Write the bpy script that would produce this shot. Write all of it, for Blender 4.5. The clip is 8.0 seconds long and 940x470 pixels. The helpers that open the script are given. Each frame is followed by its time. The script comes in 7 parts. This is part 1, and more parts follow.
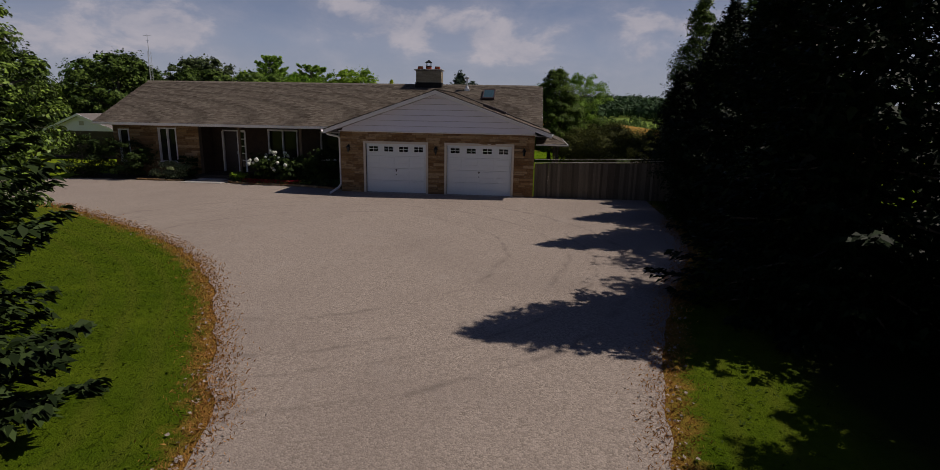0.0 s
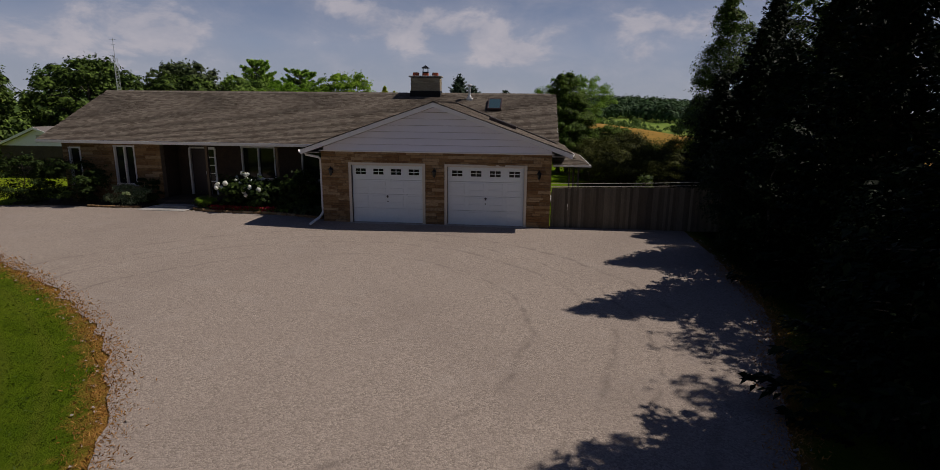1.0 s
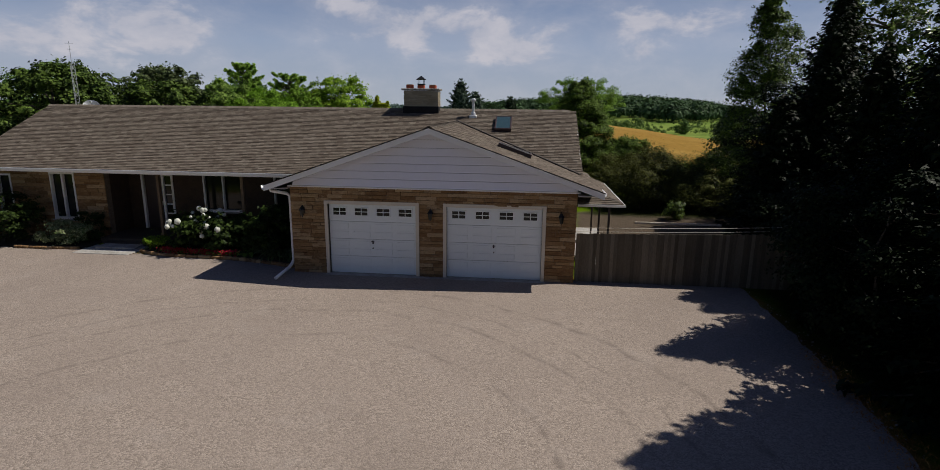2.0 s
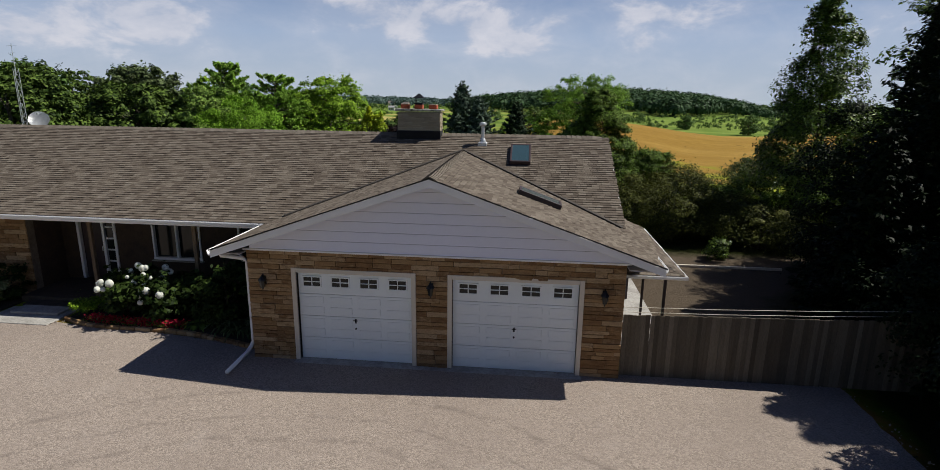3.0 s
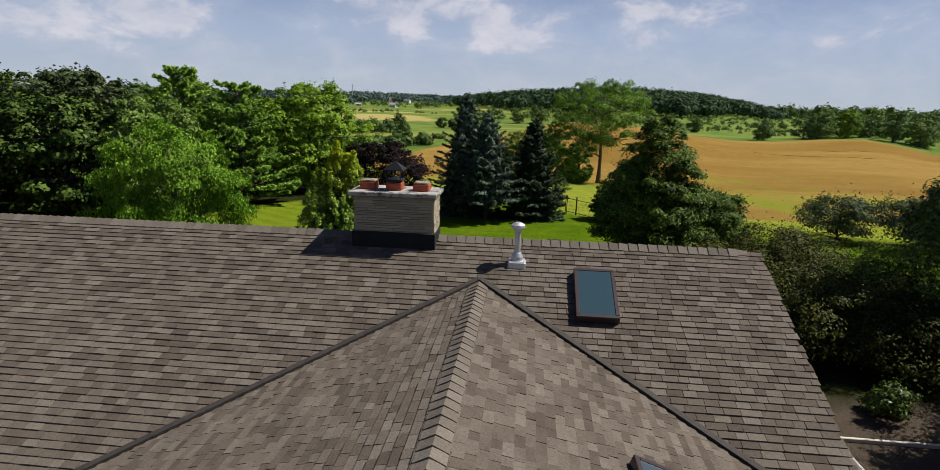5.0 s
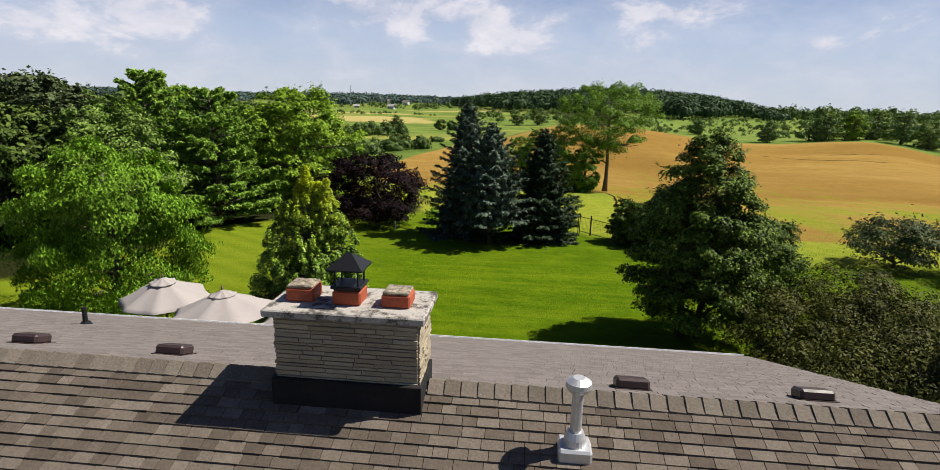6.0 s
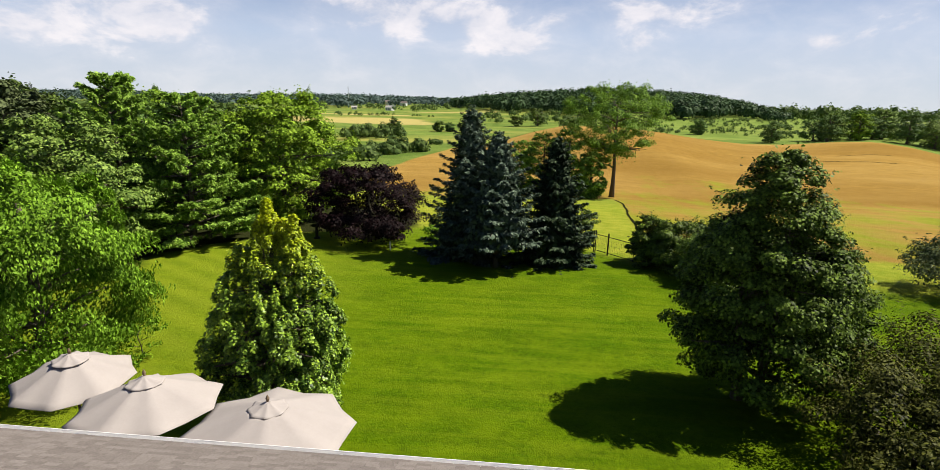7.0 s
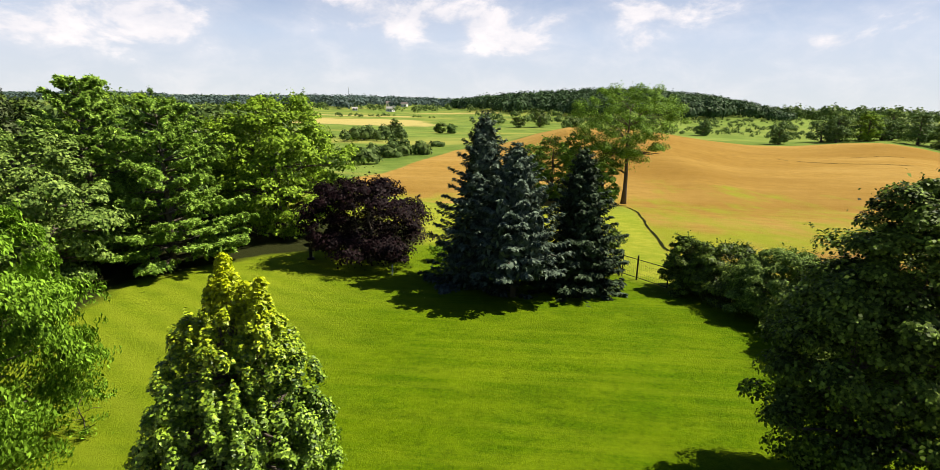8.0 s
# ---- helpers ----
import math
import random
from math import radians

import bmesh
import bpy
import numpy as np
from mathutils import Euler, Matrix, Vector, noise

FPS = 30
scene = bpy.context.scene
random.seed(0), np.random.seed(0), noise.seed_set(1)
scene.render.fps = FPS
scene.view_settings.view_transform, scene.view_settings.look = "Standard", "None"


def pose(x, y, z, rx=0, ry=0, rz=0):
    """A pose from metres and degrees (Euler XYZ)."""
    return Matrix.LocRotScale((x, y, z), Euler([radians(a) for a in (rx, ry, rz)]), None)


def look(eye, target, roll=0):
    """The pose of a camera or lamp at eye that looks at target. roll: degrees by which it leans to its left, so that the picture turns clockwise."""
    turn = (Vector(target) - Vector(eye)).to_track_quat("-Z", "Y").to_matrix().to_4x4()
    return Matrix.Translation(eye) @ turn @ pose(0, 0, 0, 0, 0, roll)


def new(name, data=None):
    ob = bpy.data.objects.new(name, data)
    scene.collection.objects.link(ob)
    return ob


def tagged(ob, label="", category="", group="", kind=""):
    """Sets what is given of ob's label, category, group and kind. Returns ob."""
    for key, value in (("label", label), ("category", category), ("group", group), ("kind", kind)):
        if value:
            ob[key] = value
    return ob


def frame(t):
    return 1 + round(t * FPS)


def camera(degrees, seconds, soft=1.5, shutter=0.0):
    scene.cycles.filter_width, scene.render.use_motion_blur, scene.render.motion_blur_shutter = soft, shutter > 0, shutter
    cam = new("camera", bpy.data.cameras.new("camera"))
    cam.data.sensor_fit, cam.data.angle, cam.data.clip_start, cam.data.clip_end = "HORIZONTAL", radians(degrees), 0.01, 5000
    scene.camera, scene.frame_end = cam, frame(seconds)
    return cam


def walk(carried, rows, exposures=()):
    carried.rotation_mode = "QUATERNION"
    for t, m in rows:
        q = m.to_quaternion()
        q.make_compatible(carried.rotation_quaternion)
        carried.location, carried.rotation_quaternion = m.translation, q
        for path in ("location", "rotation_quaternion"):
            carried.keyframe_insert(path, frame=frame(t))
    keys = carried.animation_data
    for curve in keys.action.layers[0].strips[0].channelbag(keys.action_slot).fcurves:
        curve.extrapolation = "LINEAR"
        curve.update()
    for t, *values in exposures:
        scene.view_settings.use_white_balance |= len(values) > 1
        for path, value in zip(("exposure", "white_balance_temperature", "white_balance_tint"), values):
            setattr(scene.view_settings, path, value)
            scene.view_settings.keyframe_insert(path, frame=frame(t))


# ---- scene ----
cam = camera(80.1, 8.0, soft=0.45)
PATH = [
    (0, (3.928, -23.295, 3.673), (3.726, -21.356, 3.226), 1.0),
    (0.5, (3.549, -21.493, 3.863), (3.354, -19.552, 3.419), 0.8),
    (1, (3.275, -19.511, 4.127), (3.078, -17.571, 3.684), 0.6),
    (1.5, (3.060, -17.459, 4.434), (2.858, -15.519, 3.992), 0.55),
    (3, (1.961, -11.313, 5.864), (1.769, -9.38, 5.389), 0.8),
    (3.5, (1.691, -9.222, 6.234), (1.491, -7.292, 5.751), 1.0),
    (4, (1.385, -7.100, 6.594), (1.185, -5.171, 6.106), 1.2),
    (4.5, (1.030, -4.820, 6.862), (0.837, -2.89, 6.374), 1.4),
    (6, (0.091, 1.735, 7.372), (-0.098, 3.666, 6.89), 1.3),
    (6.5, (-0.205, 3.632, 7.487), (-0.393, 5.564, 7.004), 1.1),
    (7, (-0.534, 5.36, 7.564), (-0.719, 7.292, 7.084), 1.0),
    (7.5, (-0.924, 7.09, 7.651), (-1.111, 9.022, 7.171), 0.95),
    (8, (-1.421, 8.766, 7.769), (-1.609, 10.698, 7.291), 0.85),
]
EXPOSURES = [(0, -0.62, 6600, 16), (1.5, -0.44, 6500, 13), (3, 0.09, 6300, 8), (3.5, 0.10, 6300, 8), (4.5, 0.02, 6300, 9), (6, 0.42, 6600, 10), (6.5, 0.48, 6720, 9), (7, 0.60, 6850, 9), (8, 0.76, 7100, 9)]
walk(cam, [(t, look(eye, target, roll)) for t, eye, target, roll in PATH], EXPOSURES)

# ---- world and sun ----
TO_SUN = Vector((2.0, 0.63, 2.7)).normalized()
SUN_EL, SUN_ROT = math.asin(TO_SUN.z), math.atan2(TO_SUN.x, TO_SUN.y)
world = bpy.data.worlds.new("world")
scene.world = world
world.use_nodes = True


class Net:
    """Short hand for building a node tree."""

    def __init__(self, tree):
        self.tree = tree
        tree.nodes.clear()

    def add(self, kind, inputs=None, **attrs):
        n = self.tree.nodes.new(kind)
        for k, v in attrs.items():
            setattr(n, k, v)
        for k, v in (inputs or {}).items():
            if isinstance(v, bpy.types.NodeSocket):
                self.tree.links.new(v, n.inputs[k])
            else:
                n.inputs[k].default_value = v
        return n

    def math(self, op, a, b=0.0, c=0.0, clamp=False):
        n = self.add("ShaderNodeMath", {0: a, 1: b, 2: c}, operation=op, use_clamp=clamp)
        return n.outputs[0]

    def mix(self, f, a, b, blend="MIX"):
        n = self.add("ShaderNodeMix", {0: f, 6: a, 7: b}, data_type="RGBA", blend_type=blend)
        return n.outputs[2]

    def noise(self, vec, scale, detail=4.0, rough=0.55, dist=0.0):
        return self.add("ShaderNodeTexNoise", {"Vector": vec, "Scale": scale, "Detail": detail, "Roughness": rough, "Distortion": dist}).outputs["Fac"]

    def ramp(self, fac, stops, mode="LINEAR"):
        n = self.add("ShaderNodeValToRGB", {"Fac": fac})
        n.color_ramp.interpolation = mode
        while len(n.color_ramp.elements) < len(stops):
            n.color_ramp.elements.new(0.5)
        for e, (p, c) in zip(n.color_ramp.elements, stops):
            e.position, e.color = p, (c, c, c, 1) if isinstance(c, (int, float)) else (*c, 1)
        return n.outputs["Color"]

    def span(self, v, a, b, lo=0.0, hi=1.0):
        return self.add("ShaderNodeMapRange", {"Value": v, "From Min": a, "From Max": b, "To Min": lo, "To Max": hi}).outputs[0]


# bearing, height above the horizon and breadth of the cloud heaps, in radians
CLOUDS = [(-0.66, 0.125, 0.146), (-0.56, 0.10, 0.110), (-0.78, 0.085, 0.110), (-0.27, 0.130, 0.146), (-0.15, 0.135, 0.122), (-0.07, 0.125, 0.085), (-0.06, 0.092, 0.073), (0.04, 0.125, 0.055), (0.0, 0.09, 0.061), (0.17, 0.135, 0.098), (0.27, 0.135, 0.098), (0.18, 0.088, 0.055), (0.45, 0.085, 0.073), (0.53, 0.10, 0.073), (0.62, 0.15, 0.122)]


def build_sky():
    w = Net(world.node_tree)
    sky = w.add("ShaderNodeTexSky", sky_type="NISHITA", sun_disc=False, sun_elevation=SUN_EL, sun_rotation=SUN_ROT, dust_density=2.5, air_density=1.0, ozone_density=2.0)
    way = w.add("ShaderNodeTexCoord").outputs["Generated"]
    z = w.add("ShaderNodeSeparateXYZ", {0: way}).outputs[2]
    tall = w.add("ShaderNodeMapping", {"Vector": way, "Location": (0.37, 0.0, 0.11), "Scale": (1.0, 1.0, 1.9)}).outputs[0]
    puff = w.noise(tall, 9.5, 9.0, 0.60, 0.25)
    broad = w.noise(tall, 3.2, 2.0, 0.5)
    dens = w.math("ADD", w.math("MULTIPLY", puff, 0.72), w.math("MULTIPLY", broad, 0.30))
    # heaps of fair-weather cloud low over the fields, each with its own bearing, height and breadth
    for bearing, rise, wide in CLOUDS:
        centre = Vector((math.sin(bearing) * math.cos(rise), math.cos(bearing) * math.cos(rise), math.sin(rise)))
        off = w.add("ShaderNodeVectorMath", {0: way, 1: tuple(centre)}, operation="SUBTRACT").outputs[0]
        off = w.add("ShaderNodeVectorMath", {0: off, 1: (1.0, 1.0, 1.9)}, operation="MULTIPLY").outputs[0]
        far = w.add("ShaderNodeVectorMath", {0: off}, operation="LENGTH").outputs["Value"]
        dens = w.math("ADD", dens, w.span(far, wide, 0.0, 0.0, 0.21))
    cumulus = w.math("MULTIPLY", w.span(dens, 0.60, 0.75), 0.76)
    veil = w.math("MULTIPLY", w.span(dens, 0.36, 0.66), 0.26)
    mask = w.math("MULTIPLY", w.math("MAXIMUM", cumulus, veil), w.span(z, 0.18, 0.42, 1.0, 0.06), clamp=True)
    haze = w.span(z, 0.10, 0.34, 0.80, 0.0)
    base = w.mix(haze, w.mix(1.0, sky.outputs[0], (0.30, 0.42, 0.72, 1), "MULTIPLY"), w.mix(w.span(z, 0.0, 0.15), (9.6, 10.7, 12.2, 1), (6.3, 8.2, 11.9, 1)))
    shade = w.mix(w.span(puff, 0.44, 0.66), (9.2, 9.4, 10.8, 1), (12.8, 12.2, 12.8, 1))
    bg = w.add("ShaderNodeBackground", {"Color": w.mix(mask, base, shade), "Strength": 0.054})
    w.add("ShaderNodeOutputWorld", {"Surface": bg.outputs[0]})


build_sky()
sun = new("sun", bpy.data.lights.new("sun", "SUN"))
sun.data.energy, sun.data.angle, sun.data.color = 5.0, radians(0.53), (1.0, 0.94, 0.84)
sun.matrix_world = look((0, 0, 40), Vector((0, 0, 40)) - TO_SUN)

# ---- materials ----
def material(name):
    m = bpy.data.materials.new(name)
    m.use_nodes = True
    return m, Net(m.node_tree)


def finish(n, colour, rough=0.7, bump=None, strength=0.3, dist=0.02, metal=0.0, spec=0.4, extra=None):
    p = n.add("ShaderNodeBsdfPrincipled", {"Base Color": colour, "Roughness": rough, "Metallic": metal, "Specular IOR Level": spec})
    if bump is not None:
        b = n.add("ShaderNodeBump", {"Height": bump, "Strength": strength, "Distance": dist})
        n.tree.links.new(b.outputs[0], p.inputs["Normal"])
    out = p.outputs[0]
    if extra:
        out = extra(out)
    n.add("ShaderNodeOutputMaterial", {"Surface": out})


def pos(n):
    return n.add("ShaderNodeNewGeometry").outputs["Position"]


def foliage(name, dark, light, glow=0.3, tip=None, scale=0.9, gloss=0.07):
    """Leaves: colour varies leaf by leaf, light passes through."""
    m, n = material(name)
    isl = n.add("ShaderNodeNewGeometry").outputs["Random Per Island"]
    big = n.noise(pos(n), scale, 3.0)
    f = n.math("ADD", n.math("MULTIPLY", n.math("POWER", isl, 1.8), 0.90), n.math("MULTIPLY", n.span(big, 0.35, 0.65), 0.30))
    c = n.mix(f, (*dark, 1), (*light, 1))
    if tip:
        colour, z0, z1 = tip
        z = n.add("ShaderNodeSeparateXYZ", {0: pos(n)}).outputs[2]
        z = n.math("ADD", z, n.span(isl, 0, 1, -0.7, 0.7))
        c = n.mix(n.span(z, z0, z1), c, (*colour, 1))
    p = n.add("ShaderNodeBsdfPrincipled", {"Base Color": c, "Roughness": 0.55 if gloss < 0.1 else 0.4, "Specular IOR Level": gloss})
    t = n.add("ShaderNodeBsdfTranslucent", {"Color": c})
    s = n.add("ShaderNodeMixShader", {0: glow, 1: p.outputs[0], 2: t.outputs[0]})
    n.add("ShaderNodeOutputMaterial", {"Surface": s.outputs[0]})
    return m


def bark(name, a, b):
    m, n = material(name)
    co = n.add("ShaderNodeMapping", {"Vector": pos(n), "Scale": (6, 6, 1.2)}).outputs[0]
    f = n.noise(co, 3.0, 6.0, 0.7)
    finish(n, n.mix(f, (*a, 1), (*b, 1)), 0.9, f, 0.8, 0.03)
    return m


def paint(name, colour, rough=0.45, wear=0.08, scale=3.0, metal=0.0):
    m, n = material(name)
    f = n.noise(pos(n), scale, 6.0, 0.65)
    g = n.noise(pos(n), scale * 14, 3.0, 0.6)
    d = tuple(c * (1 - wear * 2.2) for c in colour)
    c = n.mix(n.span(n.math("ADD", n.math("MULTIPLY", f, 0.7), n.math("MULTIPLY", g, 0.3)), 0.3, 0.7), (*d, 1), (*colour, 1))
    finish(n, c, n.span(f, 0.3, 0.7, rough + 0.1, rough - 0.05), g, 0.08, 0.004, metal)
    return m


def pieces(name, stops, grain=8.0, rough=0.85, bump=0.35, per_object=False, squash=(1, 1, 1), spread=0.75):
    """Stones, shingles, boards: a colour for each piece, with grain in it."""
    m, n = material(name)
    if per_object:
        r = n.add("ShaderNodeObjectInfo").outputs["Random"]
    else:
        r = n.add("ShaderNodeNewGeometry").outputs["Random Per Island"]
    co = n.add("ShaderNodeMapping", {"Vector": pos(n), "Scale": squash}).outputs[0]
    f = n.noise(co, grain, 6.0, 0.7)
    g = n.noise(co, grain * 9, 3.0, 0.6)
    k = n.math("ADD", n.math("MULTIPLY", r, spread), n.math("MULTIPLY", n.span(f, 0.3, 0.7), 1 - spread))
    c = n.ramp(k, stops)
    c = n.mix(n.span(g, 0.35, 0.7, 0.0, 0.35), c, (0.03, 0.028, 0.025, 1))
    finish(n, c, rough, n.math("ADD", f, g), bump, 0.012, spec=0.12)
    return m


def gravel_material():
    m, n = material("pale_gravel")
    p = pos(n)
    v = n.add("ShaderNodeTexVoronoi", {"Vector": p, "Scale": 42.0, "Randomness": 1.0})
    v2 = n.add("ShaderNodeTexVoronoi", {"Vector": p, "Scale": 15.0, "Randomness": 1.0})
    big = n.noise(p, 0.22, 5.0, 0.6)
    mid = n.noise(p, 1.6, 5.0, 0.65)
    fine = n.noise(p, 60.0, 3.0, 0.7)
    stone = n.add("ShaderNodeSeparateColor", {0: v.outputs["Color"]}).outputs[0]
    c = n.mix(n.span(stone, 0, 1), (0.190, 0.156, 0.130, 1), (0.405, 0.337, 0.284, 1))
    c = n.mix(n.span(mid, 0.35, 0.7, 0.0, 0.55), c, (0.284, 0.233, 0.197, 1))
    c = n.mix(n.span(big, 0.45, 0.72, 0.0, 0.45), c, (0.205, 0.166, 0.142, 1))
    c = n.mix(n.span(fine, 0.55, 0.75, 0.0, 0.35), c, (0.12, 0.10, 0.095, 1))
    # wheel tracks sweep in rings round the turning place
    sep = n.add("ShaderNodeSeparateXYZ", {0: p}).outputs
    dx, dy = n.math("ADD", sep[0], 1.7), n.math("ADD", sep[1], 9.6)
    r = n.math("SQRT", n.math("ADD", n.math("MULTIPLY", dx, dx), n.math("MULTIPLY", dy, dy)))
    r = n.math("ADD", r, n.math("MULTIPLY", n.noise(p, 0.5, 2.0), 0.7))
    for ring, wide in ((6.6, 0.10), (8.25, 0.12), (5.1, 0.09), (7.3, 0.07)):
        off = n.math("ABSOLUTE", n.math("SUBTRACT", r, ring + 0.35))
        c = n.mix(n.math("MULTIPLY", n.span(off, wide, 0.0), n.span(mid, 0.40, 0.62, 0.0, 0.52)), c, (0.115, 0.092, 0.08, 1))
    c = n.mix(n.span(n.noise(p, 0.75, 4.0, 0.7), 0.55, 0.75, 0.0, 0.35), c, (0.35, 0.305, 0.27, 1))
    h = n.math("ADD", n.math("MULTIPLY", v.outputs["Distance"], -0.6), n.math("MULTIPLY", v2.outputs["Distance"], -0.25))
    h = n.math("ADD", h, n.math("MULTIPLY", fine, 0.35))
    finish(n, c, 0.95, h, 0.5, 0.025, spec=0.2)
    return m


def ground_material():
    """Mown grass near by, rough meadow far off, a ripe grain field, dry and bare edges."""
    m, n = material("grass_and_fields")
    p = pos(n)
    sep = n.add("ShaderNodeSeparateXYZ", {0: p}).outputs

    def attr(name):
        return n.add("ShaderNodeAttribute", attribute_name=name).outputs["Fac"]

    big, mid = n.noise(p, 0.06, 4.0, 0.6), n.noise(p, 0.55, 5.0, 0.6)
    fine, tiny = n.noise(p, 9.0, 5.0, 0.75), n.noise(p, 45.0, 3.0, 0.7)
    # mown lawn
    g = n.mix(n.span(fine, 0.3, 0.7), (0.0391, 0.0973, 0.0020, 1), (0.1127, 0.2068, 0.0030, 1))
    g = n.mix(n.span(mid, 0.4, 0.7, 0.0, 0.5), g, (0.1473, 0.2149, 0.0039, 1))
    g = n.mix(n.span(tiny, 0.45, 0.75, 0.0, 0.5), g, (0.0290, 0.0598, 0.0030, 1))
    st = n.noise(n.add("ShaderNodeMapping", {"Vector": p, "Rotation": (0, 0, 0.04), "Scale": (0.10, 1.5, 1.0)}).outputs[0], 1.5, 5.0, 0.65)
    g = n.mix(n.span(st, 0.46, 0.66, 0.0, 0.45), g, (0.1841, 0.2443, 0.0099, 1))
    blot = n.noise(n.add("ShaderNodeMapping", {"Vector": p, "Rotation": (0, 0, 0.45), "Scale": (0.35, 1.0, 1.0)}).outputs[0], 0.42, 5.0, 0.7)
    g = n.mix(n.span(blot, 0.45, 0.72, 0.0, 0.5), g, (0.0636, 0.1095, 0.0030, 1))
    lit = n.noise(n.add("ShaderNodeMapping", {"Vector": p, "Rotation": (0, 0, 0.12), "Scale": (0.7, 1.3, 1.0)}).outputs[0], 0.8, 6.0, 0.72)
    g = n.mix(n.span(lit, 0.46, 0.66, 0.0, 0.4), g, (0.1897, 0.2696, 0.0079, 1))
    g = n.mix(n.span(n.noise(p, 3.2, 5.0, 0.7), 0.52, 0.72, 0.0, 0.5), g, (0.0469, 0.0852, 0.0030, 1))
    px, py = (n.add("ShaderNodeSeparateXYZ", {0: p}).outputs[i] for i in (0, 1))
    run = n.math("ADD", n.math("MULTIPLY", px, 0.55), n.math("MULTIPLY", py, 0.83))
    stripe = n.math("SINE", n.math("MULTIPLY", n.math("ADD", run, n.math("MULTIPLY", mid, 0.5)), 5.2))
    # paler, yellower, striped grass that strengthens towards the left
    worn = n.math("MULTIPLY", n.span(n.math("ADD", px, n.math("MULTIPLY", mid, 3.0)), -4.0, -11.0, 0.0, 0.60), n.span(stripe, -1.0, 1.0, 0.62, 1.0))
    g = n.mix(worn, g, (0.250, 0.300, 0.022, 1))
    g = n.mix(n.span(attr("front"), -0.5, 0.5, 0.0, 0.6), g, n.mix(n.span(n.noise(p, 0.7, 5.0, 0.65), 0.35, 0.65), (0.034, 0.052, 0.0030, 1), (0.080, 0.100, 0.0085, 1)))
    # mower tracks that follow the edge of the drive
    for ring in (-0.35, -0.95, -1.6):
        off = n.math("ABSOLUTE", n.math("SUBTRACT", n.math("ADD", attr("dry"), n.math("MULTIPLY", mid, 0.25)), ring + 0.12))
        g = n.mix(n.math("MULTIPLY", n.span(off, 0.16, 0.0, 0.0, 0.55), n.span(attr("front"), -0.5, 0.5)), g, (0.100, 0.118, 0.012, 1))
    # meadow: far colours muted and blued for distance haze, yellower near by
    md = n.mix(n.span(n.noise(p, 0.09, 5.0, 0.65), 0.35, 0.7), (0.090, 0.148, 0.026, 1), (0.195, 0.262, 0.054, 1))
    band = n.noise(n.add("ShaderNodeMapping", {"Vector": p, "Scale": (0.25, 1.0, 1.0)}).outputs[0], 0.035, 4.0, 0.6)
    md = n.mix(n.span(band, 0.52, 0.62), md, (0.255, 0.265, 0.06, 1))
    far = n.math("MULTIPLY", n.math("SUBTRACT", big, 0.5), 60.0)
    md = n.mix(n.span(n.math("ADD", attr("pasture"), far), -8.0, 8.0, 0.0, 0.8), md, n.mix(n.span(n.noise(p, 0.05, 5.0, 0.65), 0.35, 0.65), (0.115, 0.182, 0.032, 1), (0.205, 0.272, 0.060, 1)))
    md = n.mix(n.span(n.math("ADD", attr("pale"), n.math("MULTIPLY", far, 0.4)), -3.0, 3.0, 0.0, 0.85), md, (0.44, 0.36, 0.13, 1))
    md = n.mix(n.span(n.noise(p, 0.12, 5.0, 0.7), 0.58, 0.70, 0.0, 0.55), md, (0.070, 0.105, 0.030, 1))
    near = n.mix(n.span(n.noise(p, 0.8, 5.0, 0.7), 0.35, 0.65), (0.190, 0.250, 0.014, 1), (0.330, 0.340, 0.036, 1))
    md = n.mix(n.span(py, 95.0, 62.0, 0.0, 0.85), md, near)
    c = n.mix(n.span(attr("wild"), -1.5, 1.5), g, md)
    # grain
    gr = n.mix(n.span(n.noise(p, 0.5, 6.0, 0.7), 0.3, 0.7), (0.235, 0.141, 0.030, 1), (0.345, 0.214, 0.052, 1))
    ln = n.noise(n.add("ShaderNodeMapping", {"Vector": p, "Rotation": (0, 0, -0.25), "Scale": (0.30, 1.0, 1.0)}).outputs[0], 0.075, 6.0, 0.62)
    gr = n.mix(n.span(ln, 0.42, 0.66, 0.0, 0.7), gr, (0.385, 0.254, 0.074, 1))
    tone = n.noise(n.add("ShaderNodeMapping", {"Vector": p, "Rotation": (0, 0, -0.3), "Scale": (0.5, 1.0, 1.0)}).outputs[0], 0.03, 4.0, 0.55)
    gr = n.mix(n.span(tone, 0.44, 0.62, 0.0, 0.6), gr, (0.205, 0.115, 0.021, 1))
    ln2 = n.noise(n.add("ShaderNodeMapping", {"Vector": p, "Rotation": (0, 0, 0.5), "Scale": (1.0, 0.22, 1.0)}).outputs[0], 0.22, 5.0, 0.65)
    wv = n.noise(n.add("ShaderNodeMapping", {"Vector": p, "Scale": (0.55, 1.0, 1.0)}).outputs[0], 0.055, 5.0, 0.62)
    weed = n.math("ADD", n.math("MULTIPLY", n.math("SUBTRACT", n.math("ADD", n.math("MULTIPLY", wv, 0.5), n.math("MULTIPLY", ln2, 0.5)), 0.5), 5.5), attr("weeds"))
    gr = n.mix(n.span(weed, 0.0, 0.7, 0.0, 0.9), gr, n.mix(mid, (0.145, 0.200, 0.010, 1), (0.280, 0.290, 0.030, 1)))
    edge = n.math("ADD", attr("grain"), n.math("MULTIPLY", n.math("SUBTRACT", mid, 0.5), 1.6))
    c = n.mix(n.span(edge, -0.4, 0.4), c, gr)
